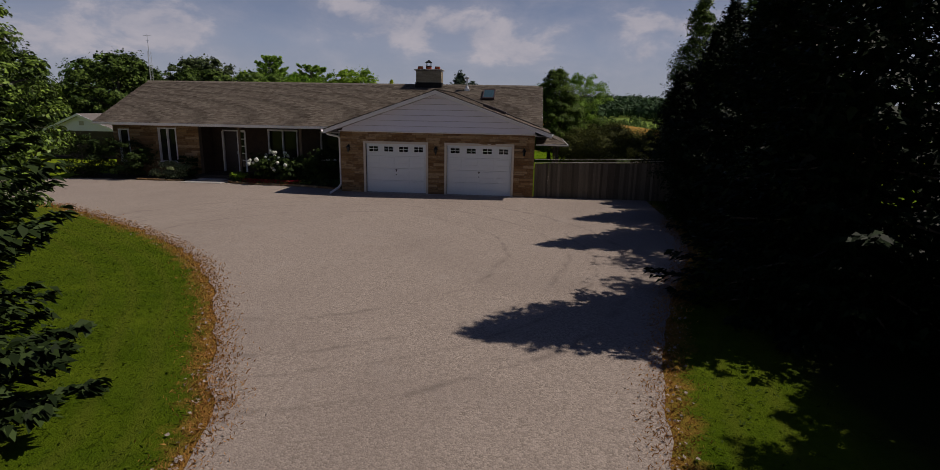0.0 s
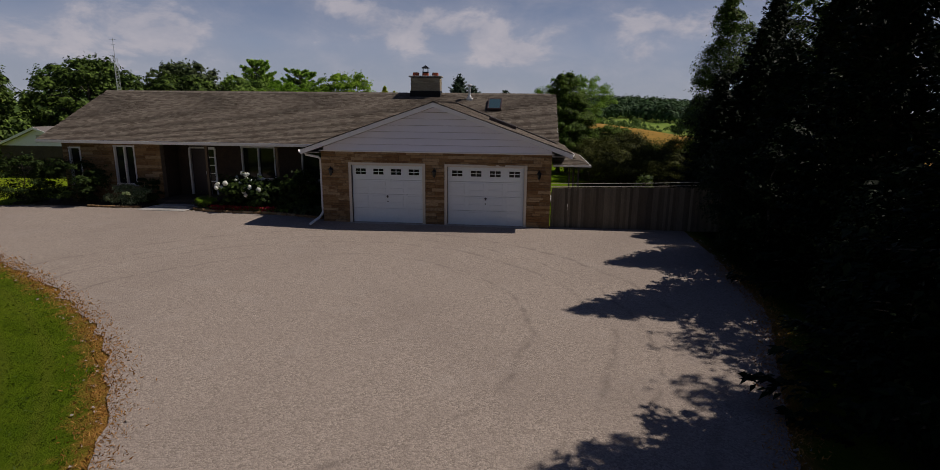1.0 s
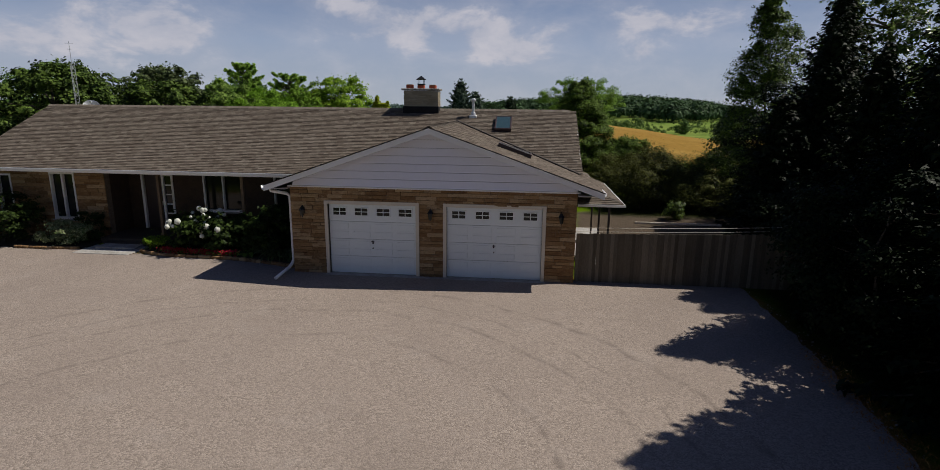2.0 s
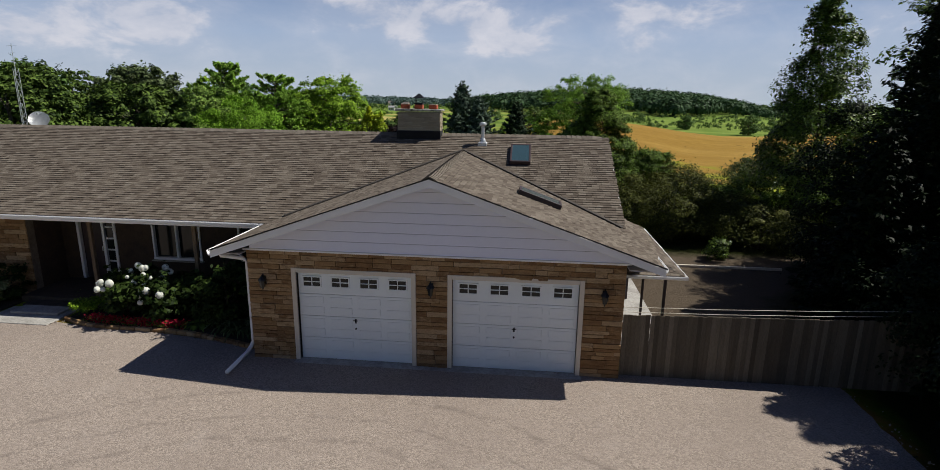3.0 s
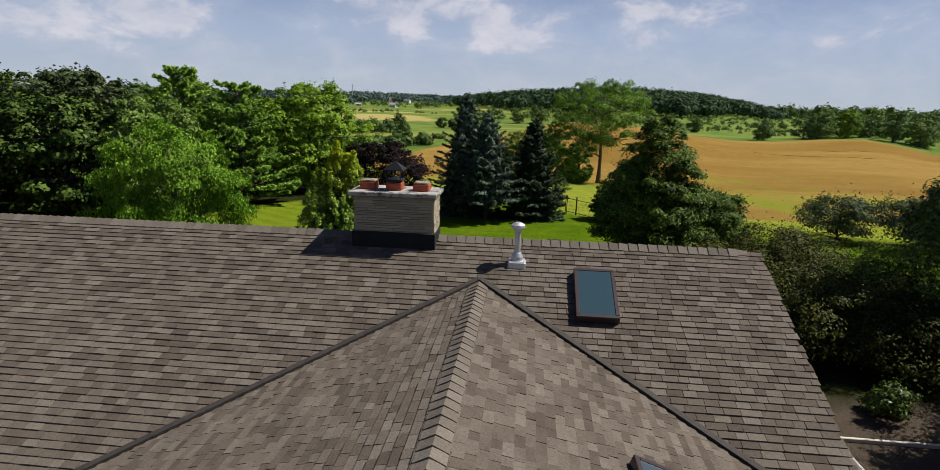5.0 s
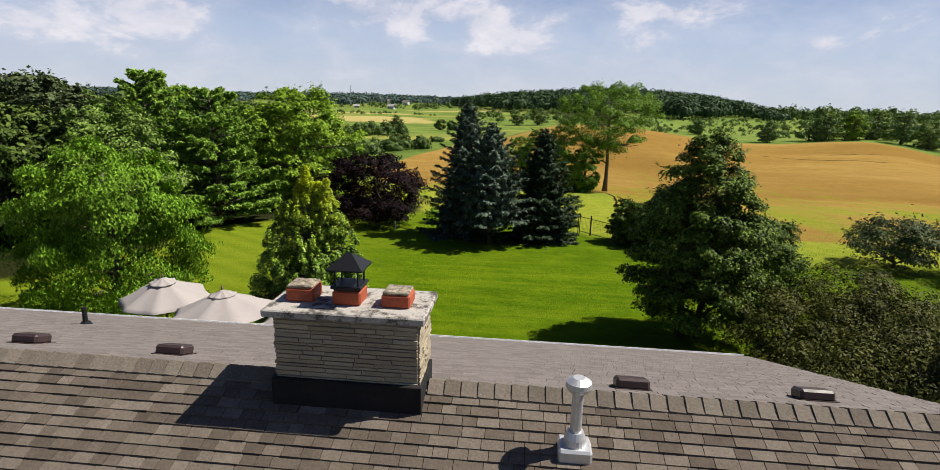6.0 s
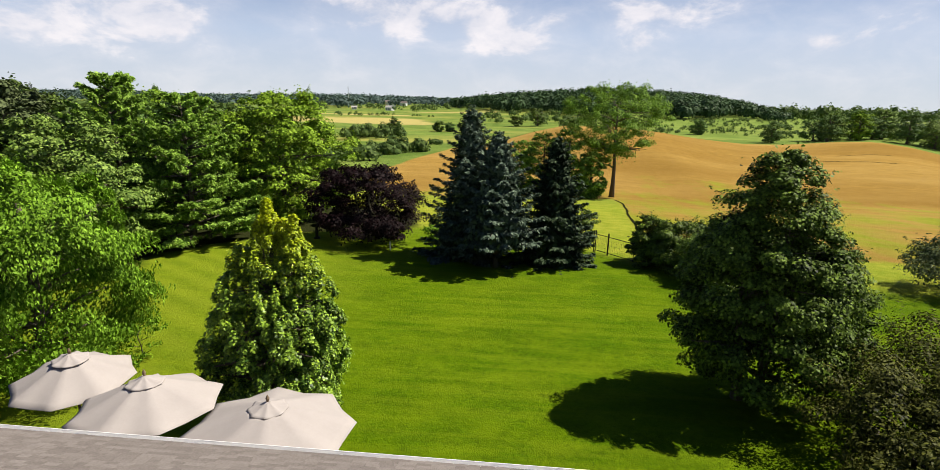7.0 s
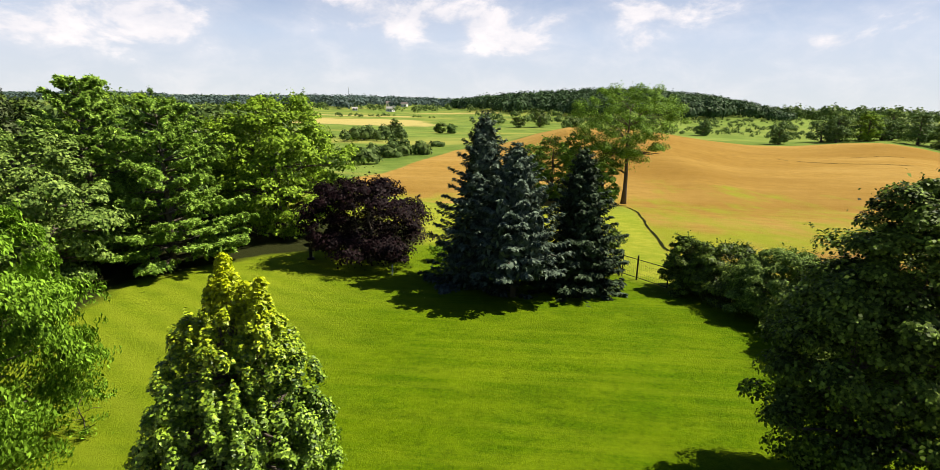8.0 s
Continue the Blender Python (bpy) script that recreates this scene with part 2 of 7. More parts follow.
    # dry strip along the gravel; yard soil and litter under trees darkened for shade
    dry = n.math("ADD", attr("dry"), n.math("MULTIPLY", n.math("SUBTRACT", n.noise(p, 2.2, 6.0, 0.7), 0.5), 1.5))
    c = n.mix(n.span(dry, 0.0, 0.5, 0.0, 0.92), c, n.mix(fine, (0.23, 0.100, 0.020, 1), (0.45, 0.235, 0.065, 1)))
    soil = n.math("ADD", attr("soil"), n.math("MULTIPLY", n.math("SUBTRACT", mid, 0.5), 1.2))
    c = n.mix(n.span(soil, -0.2, 0.4), c, n.mix(fine, (0.062, 0.047, 0.032, 1), (0.150, 0.118, 0.088, 1)))
    # tree shade is put into the ground here as near-black litter
    under = n.math("ADD", attr("shade_litter"), n.math("MULTIPLY", n.math("SUBTRACT", mid, 0.5), 1.6))
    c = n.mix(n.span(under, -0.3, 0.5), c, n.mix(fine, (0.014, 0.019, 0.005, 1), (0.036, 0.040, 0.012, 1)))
    finish(n, c, 0.95, n.math("ADD", fine, n.math("MULTIPLY", tiny, 0.7)), 0.9, 0.06, spec=0.03)
    return m


def glass_material():
    m, n = material("window_glass")
    f = n.noise(pos(n), 1.5, 2.0)
    finish(n, n.mix(f, (0.008, 0.010, 0.010, 1), (0.020, 0.023, 0.022, 1)), 0.06, f, 0.02, 0.01, spec=0.35)
    return m


def stained(name, clean, dirt, scale, lo, hi, rough=0.85, bump=0.5, spec=0.4):
    m, n = material(name)
    f, g = n.noise(pos(n), scale, 7.0, 0.7), n.noise(pos(n), scale * 8, 4.0, 0.6)
    c = n.mix(n.span(f, lo, hi), (*clean, 1), (*dirt, 1))
    c = n.mix(n.span(g, 0.4, 0.7, 0.0, 0.3), c, (*[x * 0.4 for x in dirt], 1))
    finish(n, c, rough, n.math("ADD", f, g), bump, 0.01, spec=spec)
    return m


M = {
    "gravel": gravel_material(),
    "ground": ground_material(),
    "glass": glass_material(),
    # skylight panes: the reflected sky colour is put into their tint
    "grey_sky_glass": paint("grey_sky_glass", (0.13, 0.18, 0.19), 0.12, 0.15, 2.5, 0.5),
    "sky_glass": paint("skylight_glass", (0.12, 0.22, 0.235), 0.08, 0.05, 1.5, 0.7),
    "shade_litter": stained("needle_litter", (0.035, 0.024, 0.014), (0.018, 0.014, 0.008), 5.0, 0.4, 0.7, 0.95, 0.9),
    # porch shade is put into this dark brown
    "porch": stained("shaded_porch", (0.075, 0.056, 0.040), (0.040, 0.030, 0.024), 3.0, 0.4, 0.7),
    "shingle": pieces("weathered_shingle", [(0.0, (0.081, 0.064, 0.049)), (0.3, (0.130, 0.104, 0.082)), (0.7, (0.178, 0.148, 0.118)), (1.0, (0.235, 0.200, 0.162))], 5.0, 0.95, 0.5, spread=0.72),
    "shingle_one": pieces("weathered_shingle_piece", [(0.0, (0.081, 0.064, 0.049)), (0.3, (0.130, 0.104, 0.082)), (0.7, (0.178, 0.148, 0.118)), (1.0, (0.235, 0.200, 0.162))], 5.0, 0.95, 0.5, True, spread=0.72),
    # paler copy: the back slope's sunlit look is put into the colour
    "shingle_pale": pieces("pale_shingle", [(0.0, (0.165, 0.143, 0.132)), (0.5, (0.205, 0.180, 0.167)), (1.0, (0.250, 0.222, 0.207))], 5.0, 0.95, 0.4),
    "cap_shingle": pieces("cap_shingle", [(0.0, (0.141, 0.116, 0.092)), (0.5, (0.185, 0.157, 0.126)), (1.0, (0.231, 0.198, 0.162))], 5.0, 0.95, 0.5, True),
    "deck": stained("roof_deck", (0.06, 0.05, 0.042), (0.035, 0.03, 0.026), 4.0, 0.4, 0.7),
    "stone": pieces("ledge_stone", [(0.0, (0.115, 0.056, 0.024)), (0.22, (0.26, 0.148, 0.066)), (0.45, (0.40, 0.255, 0.125)), (0.62, (0.20, 0.112, 0.050)), (0.82, (0.52, 0.365, 0.205)), (1.0, (0.19, 0.118, 0.070))], 7.0, 0.9, 0.7, True, (1, 1, 2.5)),
    "mortar": stained("mortar", (0.20, 0.16, 0.12), (0.10, 0.08, 0.06), 6.0, 0.4, 0.7),
    "chimney_stone": pieces("chimney_stone", [(0.0, (0.330, 0.275, 0.193)), (0.5, (0.420, 0.356, 0.254)), (1.0, (0.500, 0.432, 0.316))], 7.0, 0.9, 0.6, True, (1, 1, 3)),
    "chimney_mortar": stained("chimney_mortar", (0.34, 0.30, 0.25), (0.20, 0.17, 0.14), 7.0, 0.4, 0.7),
    "crown": stained("lichen_concrete", (0.46, 0.43, 0.385), (0.09, 0.08, 0.065), 7.0, 0.48, 0.60),
    "clay": stained("red_clay", (0.42, 0.085, 0.035), (0.25, 0.06, 0.03), 5.0, 0.5, 0.75, 0.7, 0.2),
    "lichen": stained("lichen_cap", (0.46, 0.40, 0.30), (0.13, 0.10, 0.07), 16.0, 0.40, 0.60),
    "black": paint("black_metal", (0.018, 0.019, 0.022), 0.45, 0.2, 6.0, 0.3),
    "tar": stained("tarred_metal", (0.010, 0.010, 0.011), (0.020, 0.018, 0.017), 5.0, 0.45, 0.7, 0.9, 0.3),
    "brown_metal": paint("brown_metal", (0.055, 0.035, 0.035), 0.4, 0.15, 6.0),
    "zinc": paint("galvanised", (0.70, 0.71, 0.72), 0.42, 0.12, 9.0, 0.6),
    "white": paint("white_paint", (0.87, 0.86, 0.85), 0.45, 0.05),
    "cream": paint("cream_trim", (0.70, 0.63, 0.52), 0.5, 0.06),
    "door": paint("garage_door_white", (0.84, 0.89, 0.90), 0.4, 0.03, 1.2),
    "siding": paint("pale_siding", (0.78, 0.79, 0.91), 0.5, 0.03, 0.9),
    "soffit": paint("soffit", (0.42, 0.40, 0.40), 0.6, 0.05),
    # dark brick, darkened further for the shade under the eaves
    "brick_shaded": stained("shaded_brick", (0.070, 0.044, 0.028), (0.035, 0.024, 0.018), 3.0, 0.4, 0.7),
    "fence": pieces("weathered_board", [(0.0, (0.077, 0.064, 0.048)), (0.5, (0.147, 0.125, 0.092)), (1.0, (0.245, 0.210, 0.161))], 3.0, 0.9, 0.5, True, (4, 4, 0.6)),
    "concrete": stained("concrete", (0.42, 0.40, 0.37), (0.25, 0.235, 0.215), 2.0, 0.4, 0.7),
    "canvas": paint("beige_canvas", (0.38, 0.345, 0.328), 0.85, 0.05, 2.0),
    "timber": pieces("grey_timber", [(0.0, (0.16, 0.11, 0.07)), (1.0, (0.26, 0.19, 0.12))], 4.0, 0.8, 0.3, True, (1, 1, 0.4)),
    "soilbed": stained("bed_soil", (0.05, 0.035, 0.022), (0.025, 0.018, 0.012), 8.0, 0.4, 0.7, 0.95, 0.9),
    "bark": bark("grey_bark", (0.05, 0.04, 0.03), (0.16, 0.13, 0.10)),
    # shade of the driveway row is put into this near-black green
    "spruce_shade_green": foliage("spruce_shade_green", (0.003, 0.0066, 0.0024), (0.017, 0.030, 0.010), 0.035),
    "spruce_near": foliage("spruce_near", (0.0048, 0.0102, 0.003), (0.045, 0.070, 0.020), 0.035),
    "leaf_belt": foliage("leaf_belt", (0.0060, 0.0180, 0.0030), (0.130, 0.195, 0.036), 0.035, None, 0.9, 0.07),
    "spruce_blue": foliage("spruce_blue", (0.012, 0.027, 0.017), (0.160, 0.218, 0.155), 0.056),
    "spruce_mid": foliage("spruce_mid", (0.006, 0.0144, 0.006), (0.070, 0.110, 0.055), 0.056),
    "leaf_maple": foliage("leaf_maple", (0.0078, 0.0216, 0.0024), (0.195, 0.290, 0.042), 0.042, None, 0.9, 0.15),
    "leaf_norway": foliage("leaf_norway", (0.0035, 0.012, 0.0014), (0.185, 0.290, 0.036), 0.042, None, 0.9, 0.09),
    # front bed bushes: the shade there is put into this dark leaf
    "leaf_bed_shade": foliage("leaf_bed_shade", (0.0048, 0.0126, 0.0024), (0.050, 0.078, 0.016), 0.042),
    "leaf_oak": foliage("leaf_oak", (0.046, 0.098, 0.013), (0.280, 0.400, 0.085), 0.084, None, 0.9, 0.07),
    "leaf_green": foliage("leaf_green", (0.064, 0.132, 0.006), (0.320, 0.490, 0.042), 0.119),
    "leaf_elm": foliage("leaf_elm", (0.034, 0.088, 0.008), (0.280, 0.470, 0.058), 0.10),
    "leaf_light": foliage("leaf_light", (0.062, 0.135, 0.006), (0.255, 0.460, 0.042), 0.11),
    "leaf_gold": foliage("leaf_gold", (0.018, 0.060, 0.004), (0.350, 0.540, 0.055), 0.10, ((0.55, 0.62, 0.014), 3.6, 5.6), 0.9, 0.26),
    "leaf_plum": foliage("leaf_plum", (0.0042, 0.0024, 0.003), (0.022, 0.010, 0.011), 0.04),
    "leaf_pine": foliage("leaf_pine", (0.088, 0.172, 0.016), (0.380, 0.580, 0.100), 0.24),
    "leaf_poplar": foliage("leaf_poplar", (0.042, 0.088, 0.015), (0.160, 0.265, 0.070), 0.084),
    "leaf_scrub": foliage("leaf_scrub", (0.014, 0.020, 0.004), (0.125, 0.135, 0.024), 0.042),
    "leaf_grey": foliage("leaf_grey", (0.036, 0.055, 0.020), (0.150, 0.190, 0.080), 0.15),
    "leaf_variegated": foliage("leaf_variegated", (0.066, 0.114, 0.024), (0.48, 0.52, 0.28), 0.21),
    "dry_grass": foliage("dry_grass", (0.25, 0.105, 0.025), (0.50, 0.27, 0.085), 0.2),
    "grass_blade": foliage("grass_blade", (0.024, 0.050, 0.003), (0.080, 0.112, 0.007), 0.2, None, 0.6),
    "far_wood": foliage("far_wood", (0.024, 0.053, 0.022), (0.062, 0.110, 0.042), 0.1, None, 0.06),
    # distance haze is put into these paler, bluer leaves
    "hazy_ridge": foliage("hazy_ridge", (0.060, 0.095, 0.088), (0.095, 0.140, 0.118), 0.1, None, 0.02),
    "far_hedge": foliage("far_hedge", (0.050, 0.092, 0.024), (0.140, 0.205, 0.055), 0.2, None, 0.12),
    "trodden": stained("trodden_straw", (0.020, 0.022, 0.006), (0.012, 0.014, 0.004), 1.2, 0.4, 0.6, 0.95, 0.5, 0.02),
    "petal_white": foliage("petal_white", (0.70, 0.72, 0.62), (0.86, 0.86, 0.80), 0.25),
    "petal_red": foliage("petal_red", (0.32, 0.012, 0.03), (0.60, 0.04, 0.08), 0.25),
}

# ---- building helpers ----
def cube(bm, c, s, rot=None, bevel=0.0):
    m = Matrix.Translation(c) @ (rot or Matrix()) @ Matrix.Diagonal((*s, 1))
    vs = bmesh.ops.create_cube(bm, size=1, matrix=m)["verts"]
    if bevel:
        es = list({e for v in vs for e in v.link_edges})
        bmesh.ops.bevel(bm, geom=es, offset=bevel, segments=1, affect="EDGES")


def block(lo, hi, bevel=0.0):
    bm = bmesh.new()
    cube(bm, [(a + b) / 2 for a, b in zip(lo, hi)], [b - a for a, b in zip(lo, hi)], None, bevel)
    return bm


def tube(bm, pts, radii, sides=7, cap=True):
    rings = []
    for i, p in enumerate(pts):
        p = Vector(p)
        d = (Vector(pts[min(i + 1, len(pts) - 1)]) - Vector(pts[max(i - 1, 0)])).normalized()
        a = d.orthogonal().normalized() if abs(d.z) < 0.9 else Vector((1, 0, 0)).cross(d).normalized()
        b = d.cross(a)
        rings.append([bm.verts.new(p + radii[i] * (math.cos(k * math.tau / sides) * a + math.sin(k * math.tau / sides) * b)) for k in range(sides)])
    for r0, r1 in zip(rings, rings[1:]):
        for k in range(sides):
            bm.faces.new((r0[k], r0[(k + 1) % sides], r1[(k + 1) % sides], r1[k]))
    if cap:
        bm.faces.new(rings[0][::-1])
        bm.faces.new(rings[-1])


def part(name, bm, material, parent=None, label="", smooth=False):
    me = bpy.data.meshes.new(name)
    bmesh.ops.recalc_face_normals(bm, faces=bm.faces)
    bm.to_mesh(me)
    bm.free()
    return link(name, me, material, parent, label, smooth)


def link(name, me, material, parent=None, label="", smooth=False):
    if material is not None:
        me.materials.append(material)
    if smooth:
        me.shade_smooth()
    ob = new(name, me)
    ob.parent = parent
    if label:
        tagged(ob, label)
    return ob


def raw(name, verts, faces, material, parent=None, label="", smooth=False):
    me = bpy.data.meshes.new(name)
    me.from_pydata(verts, [], faces)
    me.update()
    return link(name, me, material, parent, label, smooth)


def quads(name, v, material, parent=None, label=""):
    """Many loose four-cornered faces from an array of shape (n, 4, 3)."""
    n = len(v)
    me = bpy.data.meshes.new(name)
    me.vertices.add(n * 4)
    me.vertices.foreach_set("co", np.asarray(v, dtype=np.float32).ravel())
    me.loops.add(n * 4)
    me.loops.foreach_set("vertex_index", np.arange(n * 4, dtype=np.int32))
    me.polygons.add(n)
    me.polygons.foreach_set("loop_start", np.arange(0, n * 4, 4, dtype=np.int32))
    me.update(calc_edges=True)
    me.validate()
    return link(name, me, material, parent, label)


def thing(name, at, label, category, group="", kind=""):
    ob = new(name)
    ob.empty_display_size = 0.2
    ob.location = at
    return tagged(ob, label, category, group, kind)


def unit(v):
    return v / np.maximum(np.linalg.norm(v, axis=-1, keepdims=True), 1e-9)


def leaves(rng, centre, normal, size, slim=0.55, along=None):
    """Folded leaf-shaped quads at the centres, facing their normals."""
    n = len(centre)
    normal = unit(normal)
    a = along if along is not None else rng.normal(size=(n, 3))
    a = unit(a - (a * normal).sum(1, keepdims=True) * normal)
    b = np.cross(normal, a)
    s = np.asarray(size).reshape(-1, 1) * np.ones((n, 1))
    lift = normal * s * 0.14
    return np.stack([centre - a * s * 0.5, centre + b * s * slim * 0.5 + lift - a * s * 0.08, centre + a * s * 0.5, centre - b * s * slim * 0.5 + lift - a * s * 0.08], 1)


# ---- lie of the land ----
def bump(x, y, cx, cy, sx, sy, h):
    return h * np.exp(-((x - cx) / sx) ** 2 - ((y - cy) / sy) ** 2)


def height(x, y):
    """Lawn falling gently to the fields, a swell of grain land, pasture, a wooded hill and a low far ridge."""
    x, y = np.asarray(x, float), np.asarray(y, float)
    z = np.interp(y, [-400, 12, 30, 40, 60, 80, 120, 260, 420, 900, 1300, 2600], [0, 0, -0.35, -0.95, -2.9, -5.0, -6.2, -8.0, -8.5, -9.0, -4.5, -4.0])
    away = np.clip((np.abs(x) - 60) / 200, 0, 1)
    z = np.where(y < 40, z - away * 1.5, z)
    k = (x + 1.4) / np.maximum(y - 8.8, 20.0)
    ahead = np.clip((y - 60) / 60, 0, 1)
    swell = np.interp(k, [-0.14, -0.06, 0.0, 0.07, 0.17, 0.24, 0.32, 0.38, 0.45, 0.52, 0.59, 0.65, 0.72, 0.9], [0, 0.6, 3.0, 6.0, 6.3, 4.8, 2.6, 1.2, 1.0, 2.2, 3.2, 1.8, -0.8, -1.5])
    z = z + ahead * swell * np.exp(-((y - 192 + 14 * np.sin(k * 9)) / 52) ** 2)
    z = z + ahead * 1.0 * np.exp(-((k - 0.30 + (y - 110) * 0.002) / 0.06) ** 2 - ((y - 110) / 30) ** 2)
    past = np.clip((k - 0.05) / 0.12, 0, 1)
    z = z + past * np.interp(y, [250, 300, 430, 620, 900], [0, 0.8, 4.2, 3.0, 0])
    hill = np.interp(k, [-0.16, -0.10, -0.04, 0.04, 0.12, 0.20, 0.27, 0.32, 0.37, 0.42, 0.5], [0, 3.5, 9.5, 14.0, 16.5, 15.0, 11.5, 8.0, 3.0, -2.0, -4.0])
    z = z + hill * np.exp(-((y - 760) / 200) ** 2)
    far = np.clip((np.hypot(x, y - 10) - 45) / 60, 0, 1)
    z = z + far * 0.25 * (np.sin(x * 0.11 + 1.3) * np.sin(y * 0.083) + np.sin(x * 0.031 + y * 0.043))
    return z - np.clip((k - 0.36) / 0.12, 0, 1) * np.maximum(y - 450, 0) * 0.028


def smooth_line(pts, steps=8):
    """A curve through a few points."""
    out = []
    n = len(pts)
    P = [Vector((*p, 0)) for p in pts]
    for i in range(n - 1):
        a, b, c, d = P[max(i - 1, 0)], P[i], P[i + 1], P[min(i + 2, n - 1)]
        for k in range(steps):
            t = k / steps
            out.append(0.5 * (2 * b + (c - a) * t + (2 * a - 5 * b + 4 * c - d) * t * t + (3 * b - a - 3 * c + d) * t ** 3))
    out.append(P[-1])
    return [(p.x, p.y) for p in out]


def inside(poly, x, y):
    """Signed distance in metres to a closed outline, above zero inside it."""
    P = np.array(poly, float)
    Q = np.roll(P, -1, 0)
    best = np.full(x.shape, 1e9)
    odd = np.zeros(x.shape, bool)
    for (x0, y0), (x1, y1) in zip(P, Q):
        dx, dy = x1 - x0, y1 - y0
        t = np.clip(((x - x0) * dx + (y - y0) * dy) / (dx * dx + dy * dy + 1e-12), 0, 1)
        best = np.minimum(best, (x - x0 - t * dx) ** 2 + (y - y0 - t * dy) ** 2)
        odd ^= ((y0 > y) != (y1 > y)) & (x < (x1 - x0) * (y - y0) / (y1 - y0 + 1e-12) + x0)
    return np.where(odd, 1, -1) * np.sqrt(best)

# ---- ground ----
DRIVE = (smooth_line([(4.8, -60), (5.2, -30), (5.4, -20), (5.8, -16.5), (6.5, -13.5), (7.5, -10.5), (8.3, -8.0), (8.6, -5), (8.7, -2), (8.7, 0.2)])
         + [(-4.0, 0.35), (-5.4, 0.62)] + smooth_line([(-6.2, 0.80), (-9.2, 1.1), (-14, 1.5), (-20, 0.4), (-30, -6)])
         + smooth_line([(-34, -12), (-22, -7.6), (-14, -5.4), (-11.4, -6.1), (-8.7, -7.6), (-6.1, -9.3), (-3.85, -11.3), (-2.3, -13.25), (-1.1, -15.25), (-0.25, -16.75), (0.4, -18.1), (0.8, -22), (0.6, -30), (0.2, -60)]))
GRAIN = [(-31, 102), (-22, 84), (-12, 71), (2, 72), (10.2, 75.5), (10.6, 70), (8.9, 55.7), (7.7, 45.2), (7.3, 40), (12, 37), (24, 36), (46, 37), (84, 50), (150, 84), (180, 140), (126, 190), (104, 206), (88, 203), (66, 204), (40, 207), (22, 209), (10, 200), (-3, 182), (-21.5, 168), (-25.8, 130), (-27.5, 110)]
PALE = [[(-190, 345), (-62, 316), (-50, 326), (-80, 402), (-170, 412)], [(-210, 470), (-95, 462), (-100, 492), (-230, 500)], [(-120, 560), (-20, 540), (-30, 570), (-130, 600)]]
PASTURE = [(40, 225), (230, 225), (260, 440), (60, 445), (25, 330)]
YARD = [(4.7, 0.4), (16, 0.4), (16, 11.5), (4.7, 11.5)]
# WOOD, DARK and THICKET outline ground darkened with painted tree shade
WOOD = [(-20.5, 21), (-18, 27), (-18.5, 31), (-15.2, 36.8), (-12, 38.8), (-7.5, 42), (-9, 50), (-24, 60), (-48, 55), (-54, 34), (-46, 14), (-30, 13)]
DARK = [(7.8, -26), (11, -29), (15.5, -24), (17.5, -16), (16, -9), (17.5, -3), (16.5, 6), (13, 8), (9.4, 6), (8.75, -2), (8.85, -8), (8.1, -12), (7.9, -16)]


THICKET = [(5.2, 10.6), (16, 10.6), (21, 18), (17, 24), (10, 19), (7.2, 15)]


def spread(*runs):
    out = []
    for a, b, step in runs:
        out += list(np.arange(a, b - 1e-6, step))
    return np.array(out + [runs[-1][1]])


def build_ground():
    xs = spread((-4200, -1200, 500), (-1200, -300, 60), (-300, -60, 12), (-60, -24, 2), (-24, 24, 0.6), (24, 60, 2), (60, 300, 6), (300, 1200, 40), (1200, 4200, 500))
    ys = spread((-3600, -600, 500), (-600, -60, 60), (-60, -26, 2), (-26, 2, 0.5), (2, 50, 1.0), (50, 110, 1.5), (110, 260, 3), (260, 900, 20), (900, 2700, 60), (2700, 4400, 400))
    X, Y = np.meshgrid(xs, ys)
    Z = height(X, Y)
    nx, ny = len(xs), len(ys)
    i = np.arange(nx * ny).reshape(ny, nx)
    f = np.stack([i[:-1, :-1], i[:-1, 1:], i[1:, 1:], i[1:, :-1]], -1).reshape(-1, 4)
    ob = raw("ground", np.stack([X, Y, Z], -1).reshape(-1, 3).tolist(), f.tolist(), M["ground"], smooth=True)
    tagged(ob, "mown green lawn running out into meadow and farm fields", "ground", kind="structure")
    d = inside(DRIVE, X, Y)
    fields = {
        "grain": np.clip(inside(GRAIN, X, Y), -40, 40),
        "wild": np.clip((Y - np.interp(X, [-2, 1, 3.2, 5, 9, 14], [42, 38.8, 36.2, 34.3, 31, 30])) * 1.2, -5, 5),
        "weeds": np.clip((86 - Y) / 30, -0.5, 0.42) - np.clip((X - 40) / 30, 0, 1.2),
        "pale": np.clip(np.maximum.reduce([inside(q, X, Y) for q in PALE]), -30, 30),
        "pasture": np.clip(inside(PASTURE, X, Y), -60, 60),
        "dry": np.clip(0.42 + d, -3, 1),
        "shade_litter": np.clip(np.maximum.reduce([inside(q, X, Y) for q in (DARK, WOOD, THICKET)]), -3, 3),
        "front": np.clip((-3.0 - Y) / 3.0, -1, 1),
        "soil": np.clip(inside(YARD, X, Y), -3, 3),
    }
    for k, v in fields.items():
        a = ob.data.attributes.new(k, "FLOAT", "POINT")
        a.data.foreach_set("value", np.asarray(v, np.float32).ravel())


